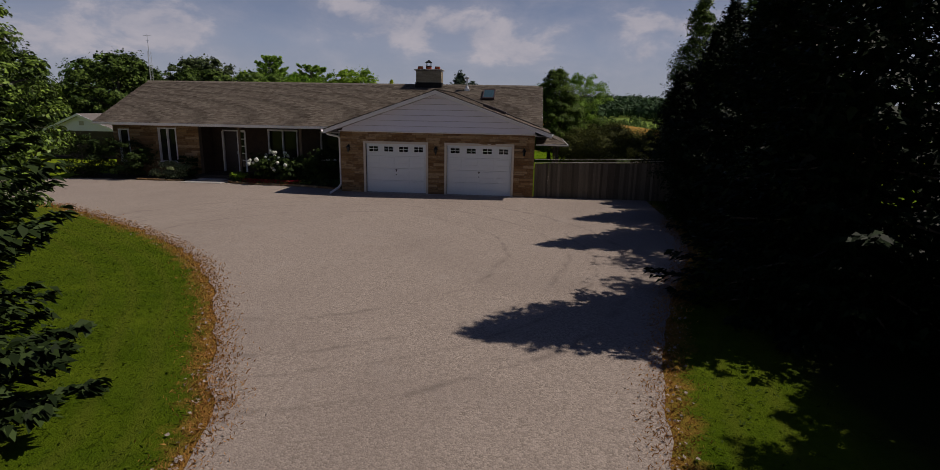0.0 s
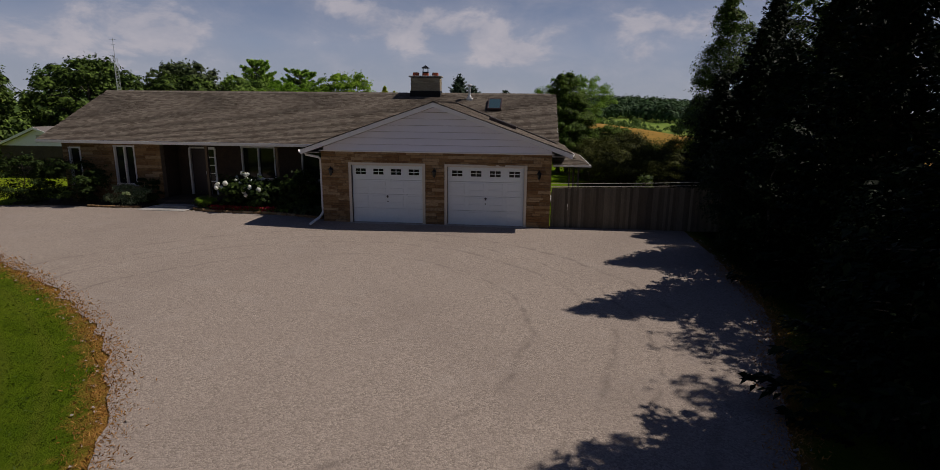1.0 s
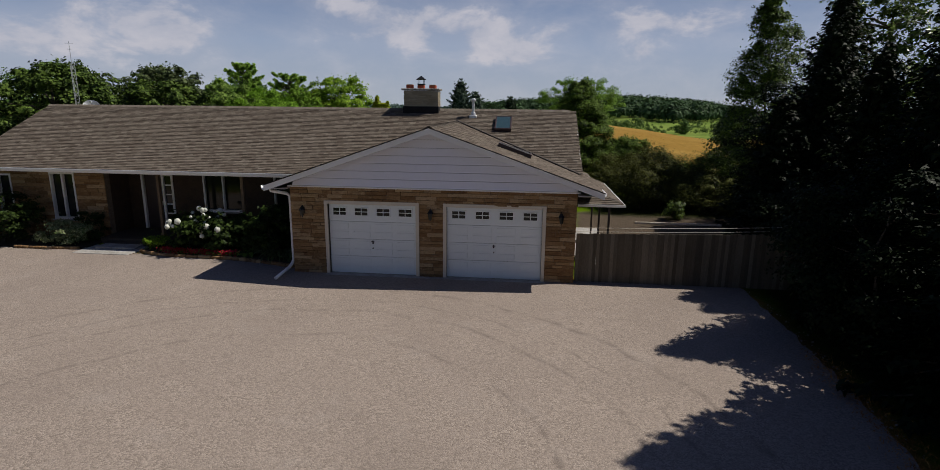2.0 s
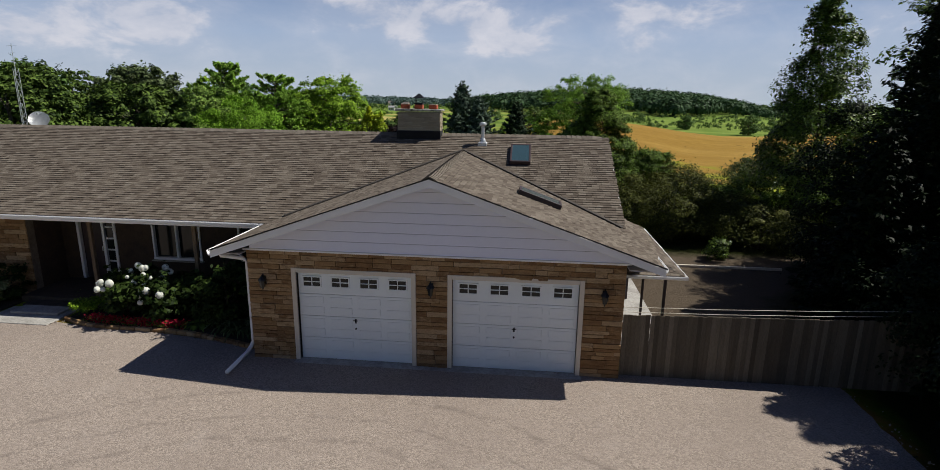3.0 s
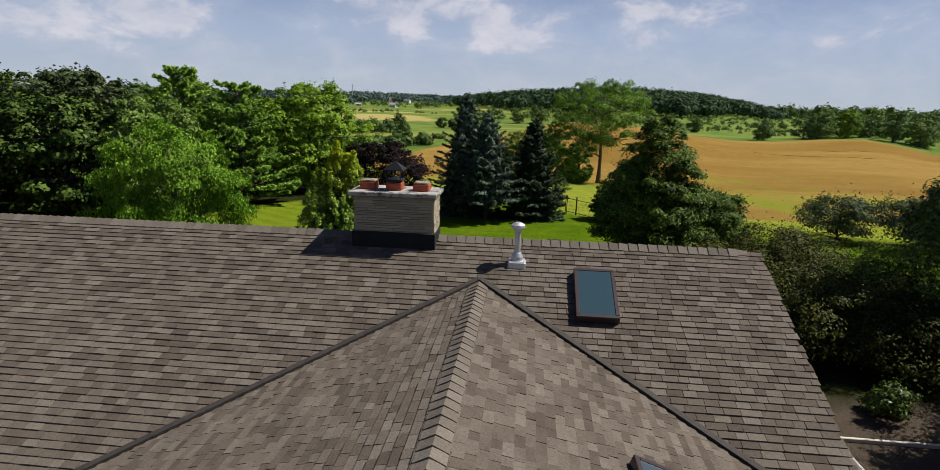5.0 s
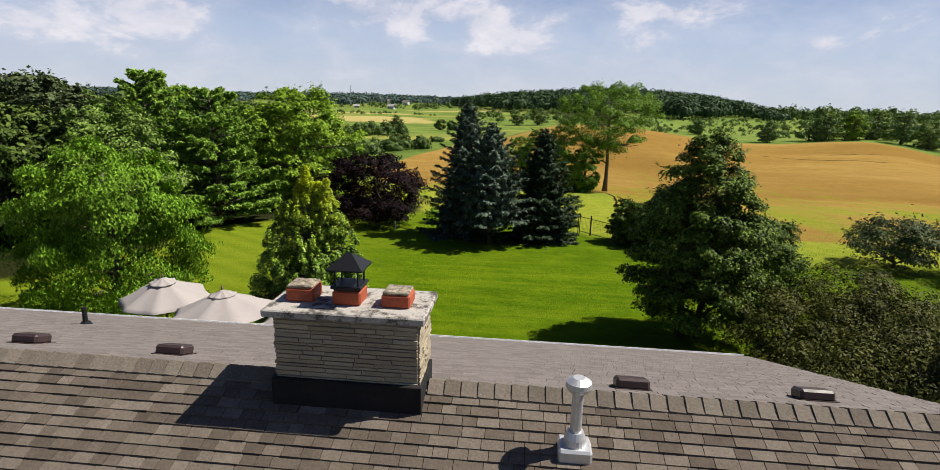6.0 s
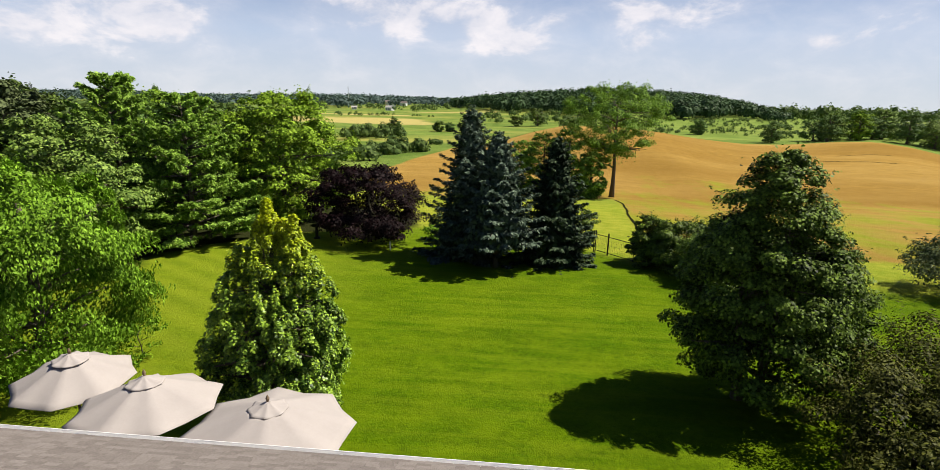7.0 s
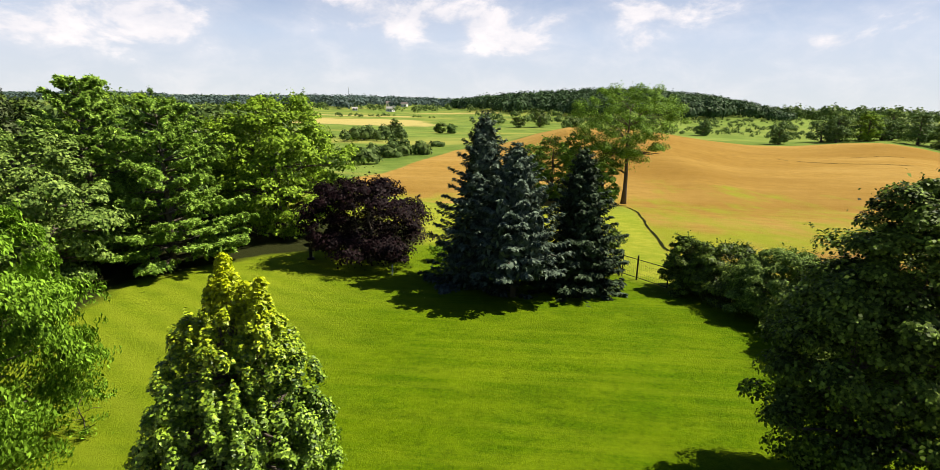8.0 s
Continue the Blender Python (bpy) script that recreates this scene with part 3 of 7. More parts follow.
def build_drive():
    rng = np.random.default_rng(3)
    line = []
    for (x0, y0), (x1, y1) in zip(DRIVE, DRIVE[1:] + DRIVE[:1]):
        k = max(1, int(math.hypot(x1 - x0, y1 - y0) / 0.18)) if abs(y0) < 27 else 4
        for j in range(k):
            t = j / k
            x, y = x0 + (x1 - x0) * t, y0 + (y1 - y0) * t
            w = 0.13 * noise.noise(Vector((x * 1.7, y * 1.7, 0))) + 0.05 * noise.noise(Vector((x * 7, y * 7, 3)))
            line.append((x + w, y + w if y < 0 else y))
    bm = bmesh.new()
    vs = [bm.verts.new((x, y, 0.025)) for x, y in line]
    es = [bm.edges.new((a, b)) for a, b in zip(vs, vs[1:] + vs[:1])]
    bmesh.ops.triangle_fill(bm, edges=es, use_beauty=True)
    for f in bm.faces:
        if f.normal.z < 0:
            f.normal_flip()
    me = bpy.data.meshes.new("driveway")
    bm.to_mesh(me)
    bm.free()
    tagged(link("driveway", me, M["gravel"]), "pale crushed gravel driveway with faint wheel tracks", "driveway", kind="structure")
    # loose stones along the edges
    P = np.array(line)
    k = rng.integers(0, len(P), 5200)
    q = P[k] + rng.normal(0, 0.16, (5200, 2))
    s = rng.uniform(0.012, 0.035, 5200)
    c = np.column_stack([q, np.full(5200, 0.03)])
    keep = (np.abs(c[:, 1] + 8) < 17) & (np.abs(c[:, 0]) < 18)
    c, s = c[keep], s[keep]
    n = unit(rng.normal(size=c.shape) * 0.4 + [0, 0, 1])
    quads("loose_stones", leaves(rng, c, n, s * 2, 0.9), M["gravel"])
    tagged(bpy.data.objects["loose_stones"], "scattered loose gravel along the driveway edge", "gravel", kind="stuff")


def dry_fringe():
    """Dead grass blades that straggle from the lawn edge onto the gravel."""
    rng = np.random.default_rng(12)
    P = np.array([p for p in DRIVE if -19.5 < p[1] < -4 and (p[0] < 1.5 or p[0] > 5)])
    a = rng.integers(0, len(P) - 1, 16000)
    t = rng.random((16000, 1))
    q, r = P[a], P[a + 1]
    ok = np.hypot(*(r - q).T) < 1.5
    c = (q * (1 - t) + r * t)[ok]
    c = c + rng.normal(0, 0.19, c.shape)
    n = len(c)
    base = np.column_stack([c, np.full(n, 0.028)])
    up = np.column_stack([rng.normal(0, 0.8, n), rng.normal(0, 0.8, n), rng.uniform(0.3, 1.0, n)])
    nrm = rng.normal(size=(n, 3)) * [1, 1, 0.3]
    L = rng.uniform(0.03, 0.085, n)
    c3 = base + unit(up) * L[:, None] * 0.45
    quads("dry_grass", leaves(rng, c3, nrm, L, 0.2, up), M["dry_grass"])
    tagged(bpy.data.objects["dry_grass"], "dead orange-brown grass straggling along the gravel", "grass", kind="stuff")


def lawn_tufts():
    """Short grass on the lawn that the flight starts beside."""
    rng = np.random.default_rng(13)
    n = 32000
    c = np.column_stack([rng.uniform(-11, 9.5, n), rng.uniform(-19.5, -6, n)])
    d = inside(DRIVE, c[:, 0], c[:, 1])
    dark = inside(DARK, c[:, 0], c[:, 1])
    c = c[(d < -0.15) & (dark < 0.2) & (c[:, 0] > -12)]
    n = len(c)
    up = np.column_stack([rng.normal(0, 0.45, n), rng.normal(0, 0.45, n), np.ones(n)])
    L = rng.uniform(0.03, 0.075, n)
    c3 = np.column_stack([c, np.zeros(n)]) + unit(up) * L[:, None] * 0.45
    quads("lawn_grass", leaves(rng, c3, rng.normal(size=(n, 3)) * 0.35 + [0, 0, 1], L, 0.35, rng.normal(size=(n, 3))), M["grass_blade"])
    tagged(bpy.data.objects["lawn_grass"], "short green grass of the front lawn", "grass", kind="stuff")


def field_track(pts, width, label):
    """A trodden line through the grain."""
    P = [(x + 0.05 * math.sin(i * 0.7), y) for i, (x, y) in enumerate(smooth_line(pts))]
    V, F = [], []
    for i, (x, y) in enumerate(P):
        q, r = Vector((*P[max(i - 1, 0)], 0)), Vector((*P[min(i + 1, len(P) - 1)], 0))
        n = (r - q).normalized().cross(Vector((0, 0, 1))) * width * (0.35 + 0.25 * math.sin(i * 0.9) ** 2)
        for s in (-1, 1):
            a, b = x + s * n.x, y + s * n.y
            V.append((a, b, float(height(a, b)) + 0.04))
        if i:
            F.append((2 * i - 2, 2 * i - 1, 2 * i + 1, 2 * i))
    ob = raw("field_track", V, F, M["trodden"], smooth=True)
    tagged(ob, label, "track", kind="structure")


build_ground()
build_drive()
field_track([(7.5, 43), (7.7, 45.2), (8.9, 55.7), (9.9, 63), (10.6, 69.8), (10.4, 74)], 0.20, "dark trodden track along the edge of the grain")
field_track([(60, 153), (66, 147), (72, 144), (84, 141)], 0.5, "faint wheel line across the grain")
field_track([(79, 158), (86, 161), (95, 163)], 0.4, "faint wheel line across the grain")
dry_fringe()
lawn_tufts()

# ---- house ----
EAVE_Z, RIDGE_Y, RIDGE_Z = 2.68, 6.45, 4.74
FRONT_Y, BACK_Y = 2.1, 11.95
LEFT_X, RIGHT_X = -17.1, 4.4
G_TOP, G_X, G_HALF, G_FRONT = 4.31, 0.05, 4.68, -0.45
SLOPE = (RIDGE_Z - EAVE_Z) / (RIDGE_Y - FRONT_Y)
G_SLOPE = (G_TOP - 2.66) / G_HALF
B_SLOPE = (RIDGE_Z - 2.70) / (BACK_Y - RIDGE_Y)


def front_z(y):
    return EAVE_Z + SLOPE * (y - FRONT_Y)


def back_z(y):
    return RIDGE_Z - B_SLOPE * (y - RIDGE_Y)


def garage_z(x):
    return G_TOP - G_SLOPE * abs(x - G_X)


house = thing("house", (0, 0, 0), "long low stone bungalow with grey-brown shingle roof and double garage", "house")


def wall_with_holes(name, a, b, z0, z1, thick, holes, material, parent, label=""):
    """An upright wall from a to b (x, y), with openings (from, to, bottom, top) along it."""
    a, b = Vector((*a, 0)), Vector((*b, 0))
    d = (b - a).normalized()
    length = (b - a).length
    turn = Matrix.Translation(a) @ Matrix.Rotation(math.atan2(d.y, d.x), 4, "Z")
    us = sorted({0.0, length, *[h[0] for h in holes], *[h[1] for h in holes]})
    zs = sorted({z0, z1, *[min(max(h[2], z0), z1) for h in holes], *[min(max(h[3], z0), z1) for h in holes]})
    bm = bmesh.new()
    grid = {(i, k): bm.verts.new((u, 0, z)) for i, u in enumerate(us) for k, z in enumerate(zs)}
    for i in range(len(us) - 1):
        for k in range(len(zs) - 1):
            u, z = (us[i] + us[i + 1]) / 2, (zs[k] + zs[k + 1]) / 2
            if not any(h[0] < u < h[1] and h[2] < z < h[3] for h in holes):
                bm.faces.new((grid[i, k], grid[i + 1, k], grid[i + 1, k + 1], grid[i, k + 1]))
    made = bmesh.ops.extrude_face_region(bm, geom=list(bm.faces))["geom"]
    bmesh.ops.translate(bm, vec=(0, thick, 0), verts=[g for g in made if isinstance(g, bmesh.types.BMVert)])
    bmesh.ops.delete(bm, geom=[v for v in bm.verts if not v.link_faces], context="VERTS")
    bm.transform(turn)
    return part(name, bm, material, parent, label)


# walls
GD = [(-3.0, -0.42), (0.47, 3.17)]  # door openings
wall_garage = wall_with_holes("wall", (-4.1, 0.0), (4.1, 0.0), 0.0, 2.62, 0.24, [(a + 4.1, b + 4.1, 0.0, 2.1) for a, b in GD], M["mortar"], house, "front garage wall of brown ledge stone")
wall_with_holes("wall", (4.1, 0.24), (4.1, 11.7), 0.0, 2.66, 0.24, [], M["brick_shaded"], house)
wall_with_holes("wall", (-4.1, 4.4), (-4.1, 0.24), 0.0, 2.66, 0.24, [], M["brick_shaded"], house)
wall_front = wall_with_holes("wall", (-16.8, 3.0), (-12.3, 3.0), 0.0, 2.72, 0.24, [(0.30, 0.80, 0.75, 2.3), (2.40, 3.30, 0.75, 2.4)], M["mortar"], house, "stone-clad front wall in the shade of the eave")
wall_porch = wall_with_holes("wall", (-12.3, 4.2), (-4.1, 4.2), 0.0, 2.75, 0.24, [(0.55, 1.75, 0.2, 2.3), (3.0, 4.5, 0.95, 2.35), (5.75, 6.7, 0.95, 2.3)], M["brick_shaded"], house, "recessed porch wall of dark brick, porch shade put into its colour")
wall_with_holes("wall", (-12.3, 3.24), (-12.3, 4.2), 0.0, 2.72, 0.24, [], M["brick_shaded"], house)
wall_with_holes("wall", (-16.8, 11.7), (-16.8, 3.24), 0.0, 2.66, 0.24, [], M["brick_shaded"], house)
wall_with_holes("wall", (4.1, 11.7), (-16.8, 11.7), 0.0, 2.66, 0.24, [], M["brick_shaded"], house)


def gable_end(x, parent):
    bm = bmesh.new()
    w = 0.12
    v = [bm.verts.new((x + dx, y, z)) for dx in (0, w) for y, z in ((2.7, 2.6), (11.6, 2.6), (11.6, back_z(11.6) - 0.1), (RIDGE_Y, RIDGE_Z - 0.1), (2.7, front_z(2.7) - 0.1))]
    bm.faces.new(v[:5])
    bm.faces.new(v[5:][::-1])
    for i in range(5):
        bm.faces.new((v[i], v[(i + 1) % 5], v[5 + (i + 1) % 5], v[5 + i]))
    return part("gable_wall", bm, M["siding"], parent)


gable_end(3.98, house)
gable_end(-16.8, house)

# front gable with lap siding: each board is a piece
gable = part("gable_wall", block((-3.9, 0.03, 2.6), (4.0, 0.10, 2.64)), M["soffit"], house, "pale grey-lilac lap siding in the garage gable")
row = 0.225
for k in range(8):
    z0 = 2.62 + k * row
    z1 = min(z0 + row - 0.009, G_TOP - 0.1)
    def half(z):
        return (G_TOP - 0.06 - z) / G_SLOPE
    w0, w1 = min(half(z0), 4.06), max(min(half(z1), 4.06), 0.02)
    if half(z0) < 0.2:
        break
    bm = bmesh.new()
    v = [bm.verts.new(c) for c in ((G_X - w0, -0.055, z0), (G_X + w0, -0.055, z0), (G_X + w1, -0.046, z1), (G_X - w1, -0.046, z1),
                                   (G_X - w0, 0.05, z0), (G_X + w0, 0.05, z0), (G_X + w1, 0.05, z1), (G_X - w1, 0.05, z1))]
    for q in ((0, 1, 2, 3), (4, 7, 6, 5), (0, 4, 5, 1), (3, 2, 6, 7), (0, 3, 7, 4), (1, 5, 6, 2)):
        bm.faces.new([v[i] for i in q])
    part("siding_board", bm, M["siding"], gable)
part("skirt_trim", block((-4.16, -0.075, 2.575), (4.18, -0.02, 2.618), 0.006), M["white"], gable, "white drip trim under the siding")


# roof decks
def slab(name, corners, thick, material, parent, label=""):
    """A flat sheet through four or more corners, with thickness below it."""
    bm = bmesh.new()
    top = [bm.verts.new(c) for c in corners]
    low = [bm.verts.new((c[0], c[1], c[2] - thick)) for c in corners]
    bm.faces.new(top)
    bm.faces.new(low[::-1])
    n = len(top)
    for i in range(n):
        bm.faces.new((top[i], low[i], low[(i + 1) % n], top[(i + 1) % n]))
    return part(name, bm, material, parent, label)


roof = slab("roof", [(LEFT_X, FRONT_Y, EAVE_Z), (RIGHT_X, FRONT_Y, EAVE_Z), (RIGHT_X, RIDGE_Y, RIDGE_Z), (LEFT_X, RIDGE_Y, RIDGE_Z)], 0.1, M["deck"], house, "long front roof slope of weathered brown shingles")
roof_back = slab("roof", [(LEFT_X, RIDGE_Y, RIDGE_Z), (RIGHT_X, RIDGE_Y, RIDGE_Z), (RIGHT_X, BACK_Y, 2.70), (LEFT_X, BACK_Y, 2.70)], 0.1, M["deck"], house, "back roof slope of weathered shingles, sunlit paleness put into their grey")
roof_gr = slab("roof", [(G_X, G_FRONT, G_TOP), (G_X + G_HALF, G_FRONT, 2.66), (G_X + G_HALF, 4.2, 2.66), (G_X, 6.4, G_TOP)], 0.09, M["deck"], house, "shingled garage roof slope with a skylight")
roof_gl = slab("roof", [(G_X, G_FRONT, G_TOP), (G_X, 6.4, G_TOP), (G_X - G_HALF, 2.6, 2.66), (G_X - G_HALF, G_FRONT, 2.66)], 0.09, M["deck"], house, "shingled garage roof slope meeting the main roof")
# soffits
part("soffit", block((LEFT_X + 0.1, FRONT_Y + 0.05, 2.56), (-4.7, 4.25, 2.585)), M["soffit"], house)
part("soffit", block((4.1, -0.3, 2.53), (4.7, 4.0, 2.555)), M["soffit"], house)
part("soffit", block((-4.6, -0.3, 2.53), (-4.1, 2.2, 2.555)), M["soffit"], house)


def board(name, a, b, drop, thick, material, parent, label="", out=(0, -1, 0)):
    """A fascia board from a to b along its top edge."""
    a, b, o = Vector(a), Vector(b), Vector(out) * thick
    bm = bmesh.new()
    d = Vector((0, 0, -drop))
    v = [bm.verts.new(p) for p in (a, b, b + d, a + d, a + o, b + o, b + o + d, a + o + d)]
    for q in ((0, 1, 2, 3), (4, 7, 6, 5), (0, 4, 5, 1), (1, 5, 6, 2), (2, 6, 7, 3), (3, 7, 4, 0)):
        bm.faces.new([v[i] for i in q])
    return part(name, bm, material, parent, label)


# rake boards of the garage gable
for s in (-1, 1):
    board("rake_board", (G_X, G_FRONT - 0.003, G_TOP - 0.012), (G_X + s * (G_HALF + 0.04), G_FRONT - 0.003, 2.645), 0.155, 0.03, M["white"], house)
    bm = bmesh.new()
    v = [bm.verts.new(c) for c in ((G_X, G_FRONT, G_TOP - 0.162), (G_X + s * G_HALF, G_FRONT, 2.497), (G_X + s * G_HALF, 0.03, 2.497), (G_X, 0.03, G_TOP - 0.162))]
    bm.faces.new(v)
    part("rake_soffit", bm, M["soffit"], house)
    board("drip_edge", (G_X, G_FRONT - 0.034, G_TOP + 0.016), (G_X + s * (G_HALF + 0.06), G_FRONT - 0.034, 2.673), 0.028, 0.008, M["black"], house)
for x, o in ((RIGHT_X, 1), (LEFT_X, -1)):
    board("rake_board", (x + 0.003 * o, FRONT_Y, EAVE_Z - 0.045), (x + 0.003 * o, RIDGE_Y, RIDGE_Z - 0.045), 0.14, 0.025, M["white"], house, out=(o, 0, 0))
    board("rake_board", (x + 0.003 * o, RIDGE_Y, RIDGE_Z - 0.045), (x + 0.003 * o, BACK_Y, 2.655), 0.14, 0.025, M["white"], house, out=(o, 0, 0))


def gutter(a, b, out, parent, size=0.115):
    """An open K-shaped gutter trough from a to b."""
    a, b, o = Vector(a), Vector(b), Vector(out)
    prof = [(0.0, 0.0), (0.0, -size), (size * 0.75, -size), (size, -size * 0.45), (size * 1.05, 0.0), (size * 0.97, 0.0), (size * 0.92, -size * 0.4), (size * 0.7, -size * 0.9), (size * 0.08, -size * 0.9), (size * 0.08, 0.0)]
    bm = bmesh.new()
    rings = [[bm.verts.new(p + o * u + Vector((0, 0, w))) for u, w in prof] for p in (a, b)]
    n = len(prof)
    for i in range(n):
        bm.faces.new((rings[0][i], rings[0][(i + 1) % n], rings[1][(i + 1) % n], rings[1][i]))
    for r in rings:
        bm.faces.new(r)
    return part("gutter", bm, M["white"], parent)


gutter((LEFT_X, FRONT_Y - 0.012, EAVE_Z - 0.015), (-4.55, FRONT_Y - 0.012, EAVE_Z - 0.015), (0, -1, 0), house)
gutter((LEFT_X, BACK_Y + 0.012, 2.685), (RIGHT_X, BACK_Y + 0.012, 2.685), (0, 1, 0), house)
gutter((G_X + G_HALF + 0.012, G_FRONT, 2.645), (G_X + G_HALF + 0.012, 0.5, 2.645), (1, 0, 0), house, 0.08)
gutter((G_X - G_HALF - 0.012, G_FRONT, 2.645), (G_X - G_HALF - 0.012, 2.2, 2.645), (-1, 0, 0), house)

# downspout with its long foot on the gravel
bm = bmesh.new()
tube(bm, [(-4.62, -0.2, 2.55), (-4.60, -0.18, 2.46), (-4.22, 0.02, 2.36), (-4.165, 0.10, 2.27), (-4.165, 0.10, 0.36), (-4.18, 0.0, 0.26), (-4.20, -0.16, 0.19), (-4.27, -0.95, 0.085)], [0.046] * 8, 8)
part("downspout", bm, M["white"], house, "white downspout with an elbow out onto the gravel", True)

# ---- garage doors ----
def pane_window(parent, x0, x1, z0, z1, y, bars, material_frame, name="window"):
    f = 0.028
    bm = bmesh.new()
    cube(bm, ((x0 + x1) / 2, y, z0 + f / 2), (x1 - x0, 0.03, f))
    cube(bm, ((x0 + x1) / 2, y, z1 - f / 2), (x1 - x0, 0.03, f))
    cube(bm, (x0 + f / 2, y, (z0 + z1) / 2), (f, 0.03, z1 - z0 - 2 * f))
    cube(bm, (x1 - f / 2, y, (z0 + z1) / 2), (f, 0.03, z1 - z0 - 2 * f))
    nx, nz = bars
    for i in range(1, nx):
        cube(bm, (x0 + (x1 - x0) * i / nx, y, (z0 + z1) / 2), (0.018, 0.024, z1 - z0 - 2 * f))
    for i in range(1, nz):
        cube(bm, ((x0 + x1) / 2, y - 0.001, z0 + (z1 - z0) * i / nz), (x1 - x0 - 2 * f, 0.022, 0.018))
    part(name + "_frame", bm, material_frame, parent)
    part("pane", block((x0 + 0.01, y + 0.004, z0 + 0.01), (x1 - 0.01, y + 0.010, z1 - 0.01)), M["glass"], parent, "dark reflecting glass")


def garage_door(x0, x1):
    y, top = 0.10, 2.1
    door = part("garage_door", block((x0, y + 0.02, 0.03), (x1, y + 0.06, top)), M["door"], house, "closed white sectional garage door with a row of small windows")
    h = (top - 0.03) / 4
    w = (x1 - x0) / 4
    for r in range(4):
        z0 = 0.03 + r * h
        bm = bmesh.new()
        cube(bm, ((x0 + x1) / 2, y, z0 + h / 2), (x1 - x0 - 0.01, 0.045, h - 0.008), None, 0.004)
        part("section", bm, M["door"], door)
        for c in range(4):
            cx = x0 + (c + 0.5) * w
            if r == 3:
                pane_window(door, cx - 0.215, cx + 0.215, z0 + 0.16, z0 + 0.42, y - 0.03, (2, 2), M["door"])
                continue
            for zz in (z0 + h * 0.27, z0 + h * 0.73):
                bm = bmesh.new()
                vs = bmesh.ops.create_cube(bm, size=1, matrix=Matrix.Translation((cx, y - 0.026, zz)) @ Matrix.Diagonal((w * 0.78, 0.012, h * 0.30, 1)))["verts"]
                bmesh.ops.bevel(bm, geom=list(bm.edges), offset=0.005, segments=1, affect="EDGES")
                part("raised_panel", bm, M["door"], door)
    cx = (x0 + x1) / 2
    bm = bmesh.new()
    cube(bm, (cx, y - 0.032, 0.98), (0.035, 0.02, 0.10), None, 0.006)
    tube(bm, [(cx - 0.05, y - 0.055, 1.0), (cx + 0.05, y - 0.055, 1.0)], [0.011, 0.011], 6)
    part("handle", bm, M["black"], door)
    bm = bmesh.new()
    tube(bm, [(cx, y - 0.02, 0.80), (cx, y - 0.05, 0.80)], [0.022, 0.018], 8)
    part("lock", bm, M["black"], door)
    part("rubber_seal", block((x0, y - 0.01, 0.026), (x1, y + 0.05, 0.05)), M["black"], door)
    # cream surround
    for a, b in ((x0 - 0.1, x0), (x1, x1 + 0.1)):
        part("door_trim", block((a, -0.045, 0.03), (b, 0.13, top + 0.1), 0.006), M["cream"], door)
    part("door_trim", block((x0 + 0.001, -0.044, top), (x1 - 0.001, 0.13, top + 0.1), 0.006), M["cream"], door)


for a, b in GD:
    garage_door(a, b)
part("garage_sill", block((-3.1, -0.20, -0.02), (3.3, 0.16, 0.03), 0.008), M["concrete"], house, "concrete apron at the garage doors")


def lantern(x):
    ob = part("wall_lantern", block((x - 0.045, -0.055, 1.80), (x + 0.045, -0.03, 2.0), 0.008), M["black"], house, "black carriage lantern on the garage wall")
    bm = bmesh.new()
    tube(bm, [(x, -0.03, 1.97), (x, -0.09, 2.05), (x, -0.14, 2.03)], [0.012] * 3, 6)
    part("bracket", bm, M["black"], ob)
    bm = bmesh.new()
    tube(bm, [(x, -0.14, 1.70), (x, -0.14, 1.74), (x, -0.14, 1.76)], [0.008, 0.02, 0.05], 6)
    part("lantern_base", bm, M["black"], ob)
    bm = bmesh.new()
    tube(bm, [(x, -0.14, 1.92), (x, -0.14, 1.95), (x, -0.14, 2.01), (x, -0.14, 2.04)], [0.095, 0.08, 0.03, 0.008], 6)
    part("lantern_roof", bm, M["black"], ob)
    bm = bmesh.new()
    tube(bm, [(x, -0.14, 1.76), (x, -0.14, 1.92)], [0.05, 0.075], 6)
    part("lantern_glass", bm, M["glass"], ob)


for x in (-3.72, 0.02, 3.68):
    lantern(x)

# ---- windows and entrance ----
def house_window(x0, x1, z0, z1, y, sashes):
    w = part("window", block((x0, y + 0.10, z0), (x1, y + 0.13, z1)), M["glass"], house, "white framed casement window in the shade")
    f = 0.055
    bm = bmesh.new()
    for a, b, c, d in ((x0 - 0.04, x1 + 0.04, z0 - 0.04, z0 + 0.04), (x0 - 0.04, x1 + 0.04, z1 - 0.04, z1 + 0.04)):
        cube(bm, ((a + b) / 2, y + 0.03, (c + d) / 2), (b - a, 0.12, d - c))
    for i in range(sashes + 1):
        x = x0 + (x1 - x0) * i / sashes
        cube(bm, (x, y + 0.032, (z0 + z1) / 2), (f, 0.116, z1 - z0 - 0.08))
    part("window_frame", bm, M["white"], w)
    part("window_sill", block((x0 - 0.08, y - 0.09, z0 - 0.08), (x1 + 0.08, y + 0.02, z0 - 0.04), 0.005), M["concrete"], w)


